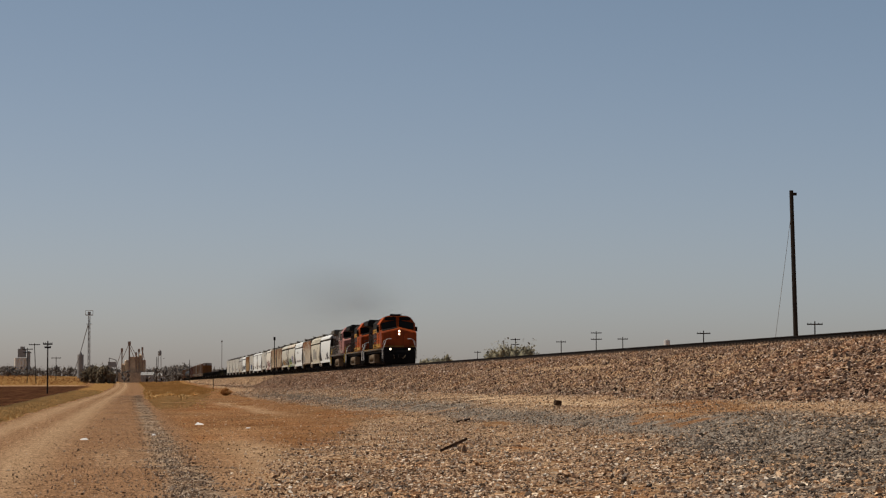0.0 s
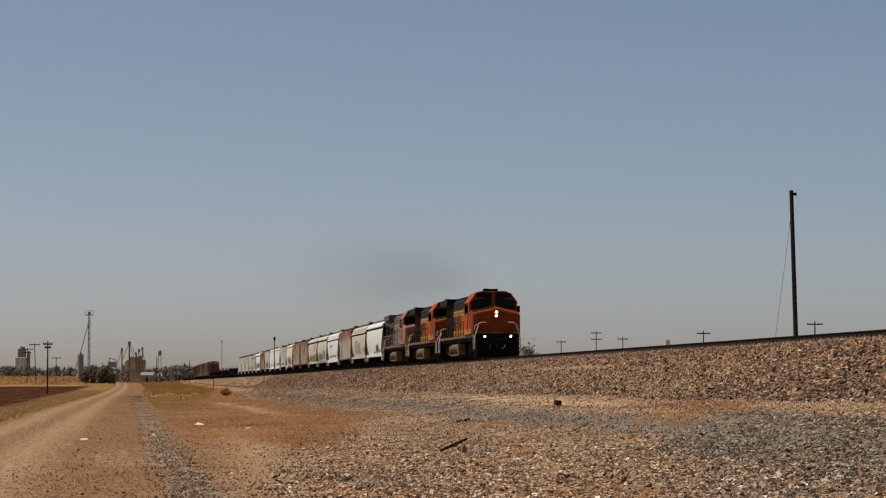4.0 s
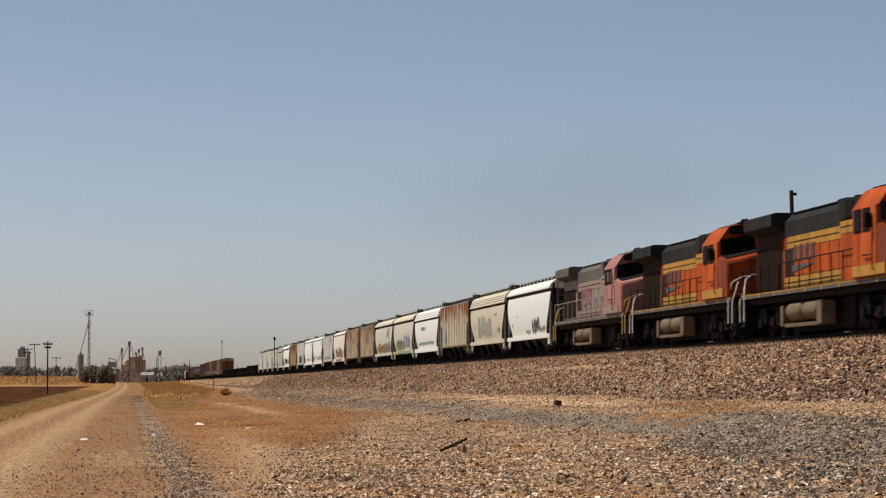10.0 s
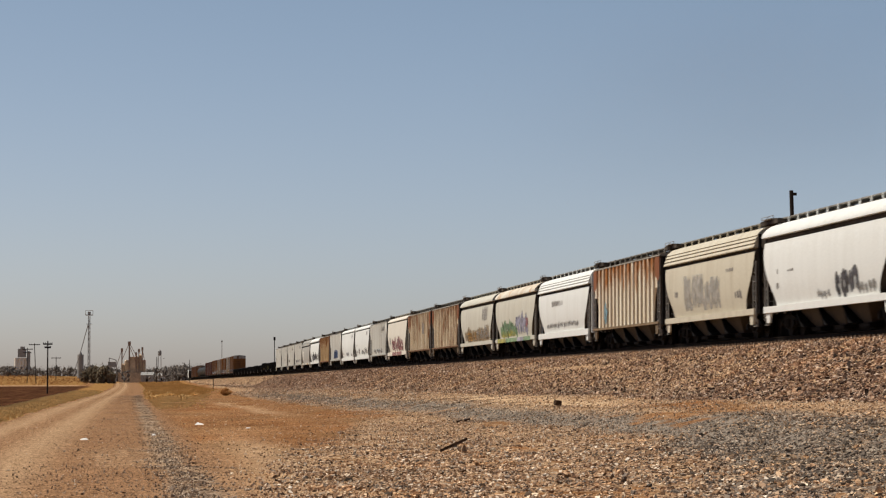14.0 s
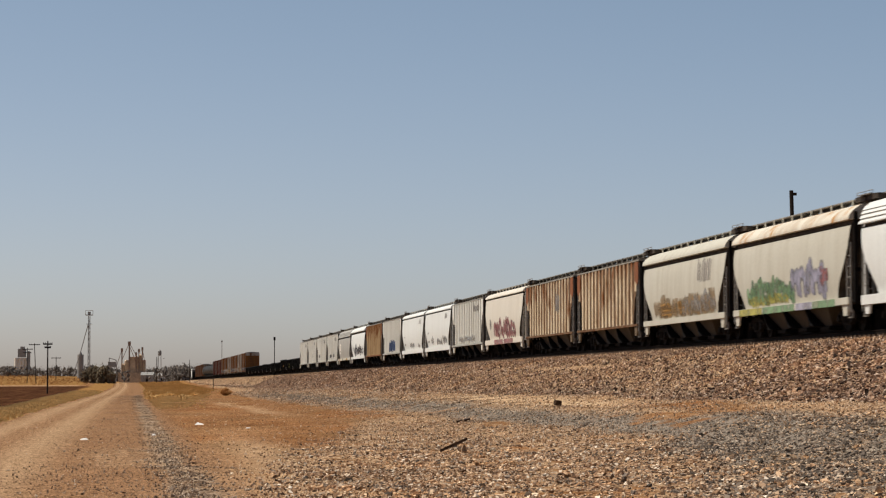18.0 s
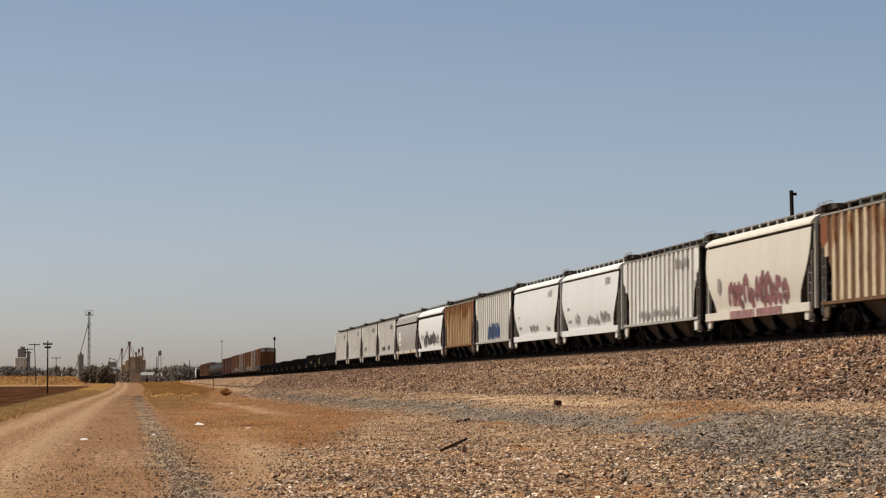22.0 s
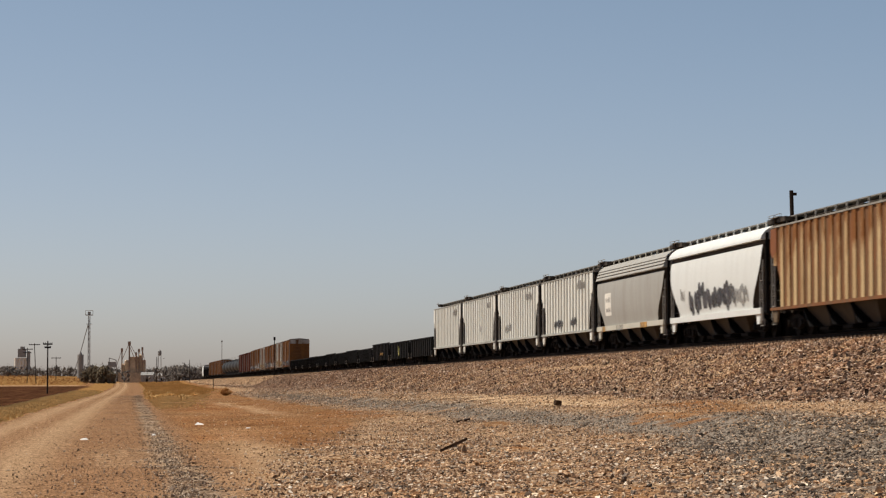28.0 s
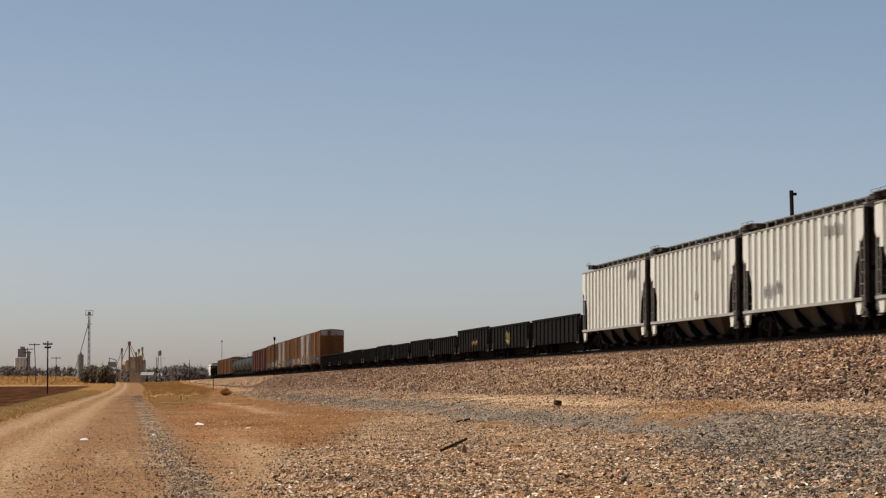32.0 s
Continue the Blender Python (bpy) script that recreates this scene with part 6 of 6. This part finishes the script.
# grain-leg tower with its slanting spout
D = 950
tw = thing("grain_leg_tower", "tall grey lattice grain-leg tower with a railed head platform", "tower", "", (spot(158, D), float(D), place_z(spot(158, D), D)[0]))
tz, th = tw.location.z, high(550, D) - place_z(spot(158, D), D)[0]
for ux in (-0.26, 0.26):
    for uy in (-0.3, 0.3):
        part("leg", Shape().tube((ux * 1.5, uy, 0), (ux, uy, th - 2), 0.11, 6), GREYMETAL, tw)
for k in range(10):
    z = k * (th - 3) / 10
    part("lattice_brace", Shape().tube((-0.36, -0.32, z), (0.36, -0.32, z + th / 10), 0.06, 5).tube((0.36, -0.32, z), (-0.36, -0.32, z + th / 10), 0.06, 5), GREYMETAL, tw)
part("head_platform", Shape().box(-1.3, 1.3, -1, 1, th - 1.9, th - 1.6).path([(-1.3, -1, th - 1.7), (-1.3, -1, th), (1.5, -1, th), (1.5, -1, th - 1.7)], 0.09), GREYMETAL, tw)
part("head_house", Shape().box(-0.5, 0.5, -0.5, 0.5, th - 1.6, th - 0.5), GREYMETAL, tw)
part("platform", Shape().box(-1.0, 1.0, -0.8, 0.8, th * 0.8, th * 0.8 + 0.2), GREYMETAL, tw)
part("spout", Shape().path([(-0.4, 0, th * 0.8), (spot(143, D) - spot(158, D), 0, high(624, D) - tz), (spot(130, D) - spot(158, D), 0, high(666, D) - tz)], 0.17, 6), GREYMETAL, tw, "slanting grain spout")
bn = thing("grain_bin", "small grey grain silo with a cap", "silo", "grain stores", (spot(143, D + 20), float(D + 20), place_z(spot(143, D + 20), D + 20)[0] - 0.3))
hb = high(627, D) - bn.location.z
part("shell", Shape().tube((0, 0, 0), (0, 0, hb), 1.2, 20), GREYMETAL, bn)
part("cap", Shape().tube((0, 0, hb), (0, 0, hb + 0.9), 0.7, 12, 0.35), GREYMETAL, bn)

# grain elevator with pale bins and a dark headhouse
D = 1500
ge = thing("grain_elevator", "pale concrete grain elevator with a grey headhouse", "grain elevator", "grain stores", (spot(42, D), float(D), place_z(spot(42, D), D)[0] - 1))
gz = ge.location.z
for k in range(4):
    part("bin", Shape().tube((-4.0 + 1.9 * k, -1.5 + 0.7 * k, 0), (-4.0 + 1.9 * k, -1.5 + 0.7 * k, high(634, D) - gz), 1.15, 20), CONCRETE, ge)
part("headhouse", Shape().box(-3.0, 1.4, -2, 2, high(633, D) - gz, high(618, D) - gz).box(-1.6, 0.6, -1.5, 1.5, high(618, D) - gz, high(614, D) - gz), GREYMETAL, ge, "grey headhouse")
part("leg_house", Shape().box(2.4, 4.0, -1, 1, 0, high(622, D) - gz), GREYMETAL, ge)

# ochre grain complex with elevator legs
D = 1500
gc = thing("grain_complex", "ochre grain complex with several rusty elevator legs", "grain elevator", "grain stores", (spot(236, D), float(D), place_z(spot(236, D), D)[0] - 1))
gz = gc.location.z
for k in range(7):
    x = spot(218 + 6.2 * k, D) - spot(236, D)
    t = high((646, 640, 641, 636, 633, 630, 640)[k], D) - gz
    part("bin", Shape().tube((x, 0, 0), (x, 0, t), 1.15, 16), OCHREMETAL, gc)
    part("bin_roof", Shape().tube((x, 0, t), (x, 0, t + 0.9), 1.15, 16, 0.2), OCHREMETAL, gc)
for px, py, w in ((230, 605, 0.8), (217, 617, 0.6), (247, 618, 0.55), (253, 615, 0.5), (242, 624, 0.5)):
    x, t = spot(px, D) - spot(236, D), high(py, D) - gz
    part("elevator_leg", Shape().box(x - w / 2, x + w / 2, -2.2, -1.3, 0, t - 1).box(x - w, x + w, -2.4, -1.1, t - 2.0, t), RUSTTOWER, gc, "rusty elevator leg")
for a, b, c, e in ((230, 608, 216, 640), (230, 608, 246, 636), (253, 618, 258, 645), (217, 620, 207, 650), (230, 612, 241, 640)):
    part("downspout", Shape().tube((spot(a, D) - spot(236, D), -2.5, high(b, D) - gz), (spot(c, D) - spot(236, D), -1.6, high(e, D) - gz), 0.18, 5), RUSTTOWER, gc)
part("workhouse", Shape().box(spot(224, D) - spot(236, D), spot(258, D) - spot(236, D), -1.4, 1.6, 0, high(638, D) - gz).box(spot(231, D) - spot(236, D), spot(250, D) - spot(236, D), -1.2, 1.2, high(638, D) - gz, high(632, D) - gz), OCHREMETAL, gc, "tall ochre sheet-metal workhouse")
part("shed", Shape().box(-8, 8, -6, -3, 0, high(660, D) - gz), OCHREMETAL, gc, "low ochre loading shed")
lg = thing("loading_gantry", "grey steel loading gantry beside the grain complex", "gantry", "", (spot(200, 1480), 1480.0, gz))
part("frame", Shape().path([(-2.5, 0, 0), (-2.0, 0, high(634, 1480) - gz), (2.0, 0, high(638, 1480) - gz), (2.5, 0, 0)], 0.25, 6), GREYMETAL, lg)
part("cabin", Shape().box(-2.6, 2.2, -1, 1, high(650, 1480) - gz, high(641, 1480) - gz), GREYMETAL, lg)

# water tower and radio mast
D = 1800
wt = thing("water_tower", "small grey water tower on legs above the trees", "water tower", "", (spot(283, D), float(D), place_z(spot(283, D), D)[0] - 1))
gz = wt.location.z
part("tank", Shape().loft([[(r * math.cos(a * math.pi / 8), r * math.sin(a * math.pi / 8), z) for a in range(16)] for r, z in ((0.8, high(630, D) - gz), (1.3, high(628.5, D) - gz), (1.3, high(622, D) - gz), (0.3, high(619.5, D) - gz))]), GREYMETAL, wt)
for ux in (-1, 1):
    for uy in (-1, 1):
        part("leg", Shape().tube((ux * 1.3, uy * 1.3, 0), (ux * 0.9, uy * 0.9, high(629, D) - gz), 0.14, 5), GREYMETAL, wt)
rm = thing("radio_mast", "thin grey lattice radio mast in the distance", "radio mast", "", (spot(393, D), float(D), place_z(spot(393, D), D)[0] - 1))
part("mast", Shape().tube((0, 0, 0), (0, 0, high(602, D) - rm.location.z), 0.3, 5, 0.2), GREYMETAL, rm)
part("aerial", Shape().box(-0.7, 0.5, -0.2, 0.2, high(606, D) - rm.location.z, high(604, D) - rm.location.z), GREYMETAL, rm)
# the white tank that just shows over the rails
D = 900
wk = thing("storage_tank", "small white storage tank beyond the track", "tank", "", (spot(1180, D), float(D), place_z(spot(1180, D), D)[0]))
part("shell", Shape().tube((0, 0, 0), (0, 0, high(603, D) - wk.location.z), 1.1, 16), WHITEWALL, wk)
part("top", Shape().tube((0, 0, high(603, D) - wk.location.z), (0, 0, high(601, D) - wk.location.z), 1.1, 16, 0.4), GREYMETAL, wk)


def shed(px, py_top, w, d, material, text):
    z0 = place_z(spot(px, d), d)[0] - 0.5
    ob = thing("shed", text, "shed", "far sheds", (spot(px, d), float(d), z0))
    h = high(py_top, d) - z0
    part("wall", Shape().box(-w / 2, w / 2, -3, 3, 0, h * 0.75), material, ob)
    part("roof", Shape().loft([[(x, -3.3, h * 0.75), (x, 0, h), (x, 3.3, h * 0.75)] for x in (-w / 2 - 0.2, w / 2 + 0.2)]), GREYMETAL, ob)
    part("door", Shape().box(-0.6, 0.6, -3.05, -3.0, 0, h * 0.5), DARK, ob)


for px, py, w, d, m in ((28, 659, 9, 1300, GREYMETAL), (200, 658, 3, 1200, WHITEWALL), (262, 659, 6, 1250, GREYMETAL), (288, 661, 4, 1250, WHITEWALL), (310, 655, 6, 1400, GREYMETAL), (325, 652, 9, 1600, GREYMETAL), (14, 660, 8, 1250, GREYMETAL)):
    shed(px, py, w, d, m, "low far farm shed with a pitched sheet roof")


# ---- trees and weeds ----
def twig_tree(name, label, x, y, z0, height, spread, seed, material, leafy=260, group="far trees", broad=0.13):
    rng = random.Random(seed)
    ob = thing(name, label, "tree", group, (x, y, z0))
    t = Shape().tube((0, 0, -0.3), (0, 0, height * 0.4), height * 0.035, 7, height * 0.022)
    tips = []
    for k in range(9):
        a = rng.uniform(0, 6.28)
        b = Vector((math.cos(a) * spread * rng.uniform(0.3, 0.8), math.sin(a) * spread * rng.uniform(0.3, 0.8), height * rng.uniform(0.55, 0.92)))
        t.tube((0, 0, height * rng.uniform(0.2, 0.4)), b, height * 0.016, 5, height * 0.006)
        tips.append(b)
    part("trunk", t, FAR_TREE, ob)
    c = Shape()
    for k in range(leafy):
        b = rng.choice(tips)
        p = Vector((b.x * rng.uniform(0.5, 1.25), b.y * rng.uniform(0.5, 1.25), b.z)) + Vector((rng.gauss(0, spread * 0.22), rng.gauss(0, spread * 0.22), rng.gauss(0, height * 0.11)))
        p.z = max(abs(p.z - rng.uniform(0, 0.5) * height), height * 0.06)
        w = rng.uniform(0.02, 0.065) * height
        d1 = Vector((rng.uniform(-1, 1), rng.uniform(-1, 1), rng.uniform(-0.6, 1))).normalized() * w
        d2 = d1.orthogonal().normalized() * w * broad
        c.add([p - d1, p + d2, p + d1, p - d2 + Vector((0, 0, w * 0.3))], [(0, 1, 2), (0, 2, 3)])
    for k in range(54):
        b = rng.choice(tips)
        f = rng.uniform(0.2, 1.15)
        q = Vector((b.x * f + rng.gauss(0, 0.2) * spread, b.y * f + rng.gauss(0, 0.2) * spread, height * rng.uniform(0.08, 0.9) * (1.1 - 0.35 * f)))
        rx, rz = height * rng.uniform(0.06, 0.13), height * rng.uniform(0.07, 0.17)
        rings = []
        for u, w in ((-1, 0.2), (-0.5, 0.85), (0.1, 1.0), (0.6, 0.6), (1.1, 0.08)):
            rings.append([q + Vector((rx * w * rng.uniform(0.6, 1.35) * math.cos(a), rx * w * math.sin(a), rz * (u + rng.uniform(-0.25, 0.25)))) for a in (0, 1.05, 2.1, 3.15, 4.2, 5.25)])
        c.loft(rings, caps=False)
    part("crown", c, material, ob, "crown of dense bare twigs", angle=80)
    return ob


rt = random.Random(77)
for k in range(46):
    px = rt.uniform(-10, 430)
    while 200 < px < 258:
        px = rt.uniform(-10, 430)
    d = rt.uniform(1150, 1900)
    x = spot(px, d)
    z0 = place_z(x, d)[0] - 0.5
    top = high(rt.uniform(645, 656), d)
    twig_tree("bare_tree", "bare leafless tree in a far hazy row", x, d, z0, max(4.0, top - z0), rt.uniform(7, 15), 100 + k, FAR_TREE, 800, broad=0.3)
for k, (px, d, py) in enumerate(((165, 700, 648), (182, 680, 648), (193, 690, 655), (150, 720, 655), (172, 690, 650))):
    x = spot(px, d)
    z0 = place_z(x, d)[0] - 0.3
    twig_tree("shrub_tree", "dense grey-brown leafless shrub tree beside the road", x, float(d), z0, high(py, d) - z0, 2.2, 300 + k, SHRUB, 1400, "roadside shrubs", 0.3)
for k, (px, d, py, s) in enumerate(((905, 640, 606, 5.5), (880, 650, 620, 3.0), (930, 645, 614, 3.2), (760, 1500, 633, 8), (790, 1500, 631, 4), (775, 1520, 634, 8))):
    x = spot(px, d)
    z0 = place_z(x, d)[0] - 0.3
    twig_tree("budding_tree", "pale olive budding tree beyond the track", x, float(d), z0, high(py, d) - z0, s, 320 + k, OLIVE, 2600, "trees beyond the track", 0.3)


def tufts(name, label, material, spots, height, seed, blades=9):
    rng = random.Random(seed)
    s = Shape()
    for x, y in spots:
        z = place_z(x, y)[0]
        for k in range(blades):
            a, h = rng.uniform(0, 6.28), height * rng.uniform(0.5, 1.15)
            bx, by = x + rng.gauss(0, 0.12), y + rng.gauss(0, 0.12)
            w = rng.uniform(0.015, 0.035)
            tip = (bx + math.cos(a) * h * 0.8, by + math.sin(a) * h * 0.5, z + h)
            s.add([(bx - w, by, z - 0.03), (bx + w, by, z - 0.03), tip], [(0, 1, 2)])
    me = bpy.data.meshes.new(name)
    me.from_pydata(s.v, [], s.f)
    me.materials.append(material)
    tagged(new(name, me), label, "grass", kind="stuff")


rg = random.Random(8)
patch = []
while len(patch) < 7000:
    y = rg.uniform(150, 470)
    p = rg.uniform(12, 24.2)
    if p > np.interp(y, [130, 175, 265, 330, 400], [25, 22.5, 19.5, 16, 11.5]) + rg.gauss(0, 0.8) and noise.noise(Vector((p * 0.5, y * 0.06, 9))) + 0.12 * (p - 18) + 0.004 * min(y - 230, 0) > rg.uniform(-0.4, 0.5):
        patch.append((float(line_x(y)) - p, y))
tufts("dry_grass", "dry yellow grass between the road and the track", DRYSTRAW, patch, 0.15, 5)
patch = []
while len(patch) < 4500:
    y = rg.uniform(80, 420)
    p = rg.uniform(31.2, float(verge_edge(y)) + 0.4)
    patch.append((float(line_x(y)) - p, y))
tufts("verge_grass", "dry straw-coloured grass along the field's edge", VERGESTRAW, patch, 0.13, 6)
patch = []
while len(patch) < 3600:
    y = rg.uniform(300, 720)
    p = rg.uniform(13.0, 24.0)
    if p > np.interp(y, [300, 400], [18.5, 13.0]) and float(lattice(p * 0.4, y * 0.05, 31)) > rg.uniform(-0.9, 0.5):
        patch.append((float(line_x(y)) - p, y))
tufts("tall_dry_grass", "tall dry yellow and brown grass beside the far road", MIXSTRAW, patch, 0.38, 9, 7)
patch = []
while len(patch) < 1500:
    y = rg.uniform(640, 960)
    p = rg.uniform(38, 120)
    patch.append((float(line_x(y)) - p, y))
tufts("far_grass", "tall orange-brown dry grass beyond the field", STRAWDARK, patch, 0.8, 7, 6)


def weed(label, x, y, height, spread, material, seed, n=160):
    rng = random.Random(seed)
    z = place_z(x, y)[0]
    ob = thing("weed", label, "weed", "dry weeds", (x, y, z))
    st, tw_ = Shape(), Shape()
    for k in range(n):
        a, r = rng.uniform(0, 6.28), rng.uniform(0, 1)
        b = Vector((math.cos(a) * spread * r, math.sin(a) * spread * r, height * rng.uniform(0.35, 1) * (1.1 - 0.5 * r)))
        st.tube((b.x * 0.15, b.y * 0.15, -0.03), b, 0.012, 3, 0.006, caps=False)
        for j in range(2):
            q = b * rng.uniform(0.5, 1)
            tw_.add([q, q + Vector((rng.gauss(0, .08), rng.gauss(0, .08), 0.1)), q + Vector((rng.gauss(0, .08), rng.gauss(0, .08), -0.02))], [(0, 1, 2)])
    part("stems", st, material, ob)
    part("leaves", tw_, material, ob)


weed("rounded dry brown tumbleweed at the foot of the bank", spot(400, 300), 300.0, 1.0, 0.95, STRAWDARK, 3, 320)
for k, (px, d) in enumerate(((268, 240), (285, 260), (300, 300), (325, 240), (262, 330), (345, 290))):
    weed("tuft of tall dry yellow weeds", spot(px, d), float(d), 0.55, 0.8, DRYSTRAW, 20 + k, 120)


# ---- litter and broken boards ----
def board(label, a, b, w, h, material, name="board"):
    (x0, y0), (x1, y1) = a, b
    za, zb = place_z(x0, y0)[0] + h * 0.7, place_z(x1, y1)[0] + h * 0.7
    rng = random.Random(int(x0 * 100))
    rows = []
    for k in range(7):
        u = k / 6
        c = Vector((x0 + (x1 - x0) * u, y0 + (y1 - y0) * u, za + (zb - za) * u + rng.uniform(-0.01, 0.01)))
        side = Vector((-(y1 - y0), x1 - x0, 0)).normalized() * w * rng.uniform(0.4, 0.55) * (0.6 if k in (0, 6) else 1)
        rows.append([c - side - Vector((0, 0, h)), c + side - Vector((0, 0, h)), c + side + Vector((0, 0, h * 0.5)), c - side + Vector((0, 0, h * 0.5))])
    ob = Shape().loft(rows).mesh(name, material, 0.006)
    return tagged(new(name, ob), label, "board", "broken boards")


prop = Shape().loft([[(u, w, z) for w, z in ((-0.09, 0), (0.09, 0), (0.08, 0.05), (-0.08, 0.06))] for u in (0, 0.21, 0.43, 0.64)]).mesh("board", SPLINTER, 0.008)
tagged(new("board", prop), "dark broken wooden board propped up on the gravel", "board", "broken boards").matrix_basis = pose(-0.05, 54.6, 0.03, 0, -24, 6)
rock = Shape().loft([[(r * math.cos(a), 0.8 * r * math.sin(a), z) for a in (0.1, 1.2, 2.3, 3.4, 4.4, 5.4)] for r, z in ((0.08, -0.03), (0.07, 0.1), (0.04, 0.17))]).mesh("rock", STONE_PINK, 0.01)
tagged(new("rock", rock), "tan rock under the broken board's end", "rock").matrix_basis = pose(0.46, 54.75, 0.0)
board("short dark piece of wood lying on gravel", (0.5, 88.0), (0.95, 90.5), 0.12, 0.06, SPLINTER)
board("thin brown stick lying on dirt", (-2.72, 39.1), (-2.5, 39.5), 0.03, 0.015, SPLINTER)
board("small dark wood splinter on gravel", (4.2, 72.9), (4.42, 74.2), 0.05, 0.03, SPLINTER)
board("thin dark stick lying on gravel", (0.62, 51.0), (0.76, 51.8), 0.03, 0.015, SPLINTER)
blk = Shape().box(-0.11, 0.13, -0.12, 0.12, 0, 0.19).mesh("wood_block", SPLINTER, 0.03)
tagged(new("wood_block", blk), "dark square wooden block on the sandy strip", "block").matrix_basis = pose(4.14, 91.4, 0.72, 4, 6, 25)


def rag(label, x, y, w, h, seed):
    rng = random.Random(seed)
    rows = []
    for i in range(6):
        rows.append([(x + (i / 5 - 0.5) * w + rng.uniform(-.02, .02), y + (j / 4 - 0.5) * w * 0.8, place_z(x, y)[0] + 0.02 + (h * rng.uniform(0.3, 1) if 0 < i < 5 and 0 < j < 4 else 0)) for j in range(5)])
    tagged(new("litter", Shape().loft(rows, closed=False, caps=False).mesh("litter", LITTER)), label, "litter", "litter")


rag("white crumpled litter on reddish dirt", -8.85, 91.5, 0.3, 0.09, 1)
rag("white crumpled paper on the gravel of the road", -9.53, 66.9, 0.2, 0.05, 2)
rag("small white scrap on the road", -8.35, 72.7, 0.1, 0.05, 3)
rag("small white scrap on the dirt", -6.5, 84.0, 0.14, 0.04, 4)


# ---- diesel exhaust ----
sm_, sn, sl, sb = nodes_of("thin_exhaust")
tcs = sn.new("ShaderNodeTexCoord")
mps = sn.new("ShaderNodeMapping")
mps.inputs["Scale"].default_value = (1, 0, 1)
sl.new(tcs.outputs["Object"], mps.inputs[0])
lens = sn.new("ShaderNodeVectorMath")
lens.operation = "LENGTH"
sl.new(mps.outputs[0], lens.inputs[0])
fade = sn.new("ShaderNodeMapRange")
fade.interpolation_type = "SMOOTHSTEP"
for k, v in ((1, 0.0), (2, 0.95), (3, 0.12), (4, 0.0)):
    fade.inputs[k].default_value = v
sl.new(lens.outputs["Value"], fade.inputs[0])
curl = noise_node(sn, sl, shifted(sn, sl), 0.9, 3, 0.5)
thin = sn.new("ShaderNodeMath")
thin.operation = "MULTIPLY"
sl.new(fade.outputs[0], thin.inputs[0])
sl.new(curl, thin.inputs[1])
sl.new(thin.outputs[0], sb.inputs["Alpha"])
sb.inputs["Base Color"].default_value, sb.inputs["Roughness"].default_value = (0.30, 0.235, 0.14, 1), 1.0
sb.inputs["Specular IOR Level"].default_value = 0.0
SMOKE = sm_
plume = thing("exhaust_smoke", "thin brownish diesel exhaust haze trailing above the locomotives", "smoke")


def puff():
    rows = []
    for r, dy in ((0.001, -0.2), (0.5, -0.16), (0.8, -0.08), (1.0, 0.0)):
        rows.append([(r * math.cos(a * math.pi / 10), dy, r * math.sin(a * math.pi / 10)) for a in range(20)])
    return Shape().loft(rows, caps=False)


rp = random.Random(4)
for k in range(5):
    d = 8 + 19.0 * k
    o = part("puff", puff, SMOKE, plume, "", "puff", (-d, rp.uniform(-1, 1), 6.6 + 0.85 * k + rp.uniform(-0.4, 0.5)))
    g = 1.9 + 0.95 * k
    o.scale = (g * 2.4, g, g * rp.uniform(1.05, 1.4))
    o.rotation_euler = (0, 0, radians(-74))
    o.visible_shadow = False


# ---- motion of the train ----
def motions():
    times = [i * 0.5 for i in range(65)]
    back = s_at(NOSE_Y) - 3.0
    for car, length in TRAIN:
        mid = back + length / 2
        back += length
        rows = []
        for t in times:
            x, y, turn = on_line(mid - run(t))
            rows.append((t, pose(x, y, RAIL_Z, 0, 0, turn)))
        walk(car, rows)
    rows = []
    for t in times:
        x, y, turn = on_line(s_at(NOSE_Y) + 8.0 - run(t))
        rows.append((t, pose(x, y, RAIL_Z, 0, 0, turn)))
    walk(plume, rows)
    for ob, r in SPIN[:SPUN]:
        rows = []
        x, y, z = ob.location
        for i in range(961):
            rows.append((i / 30, pose(x, y, z) @ Matrix.Rotation(run(i / 30) / r, 4, "Y")))
        walk(ob, rows)


SPUN = 42
motions()
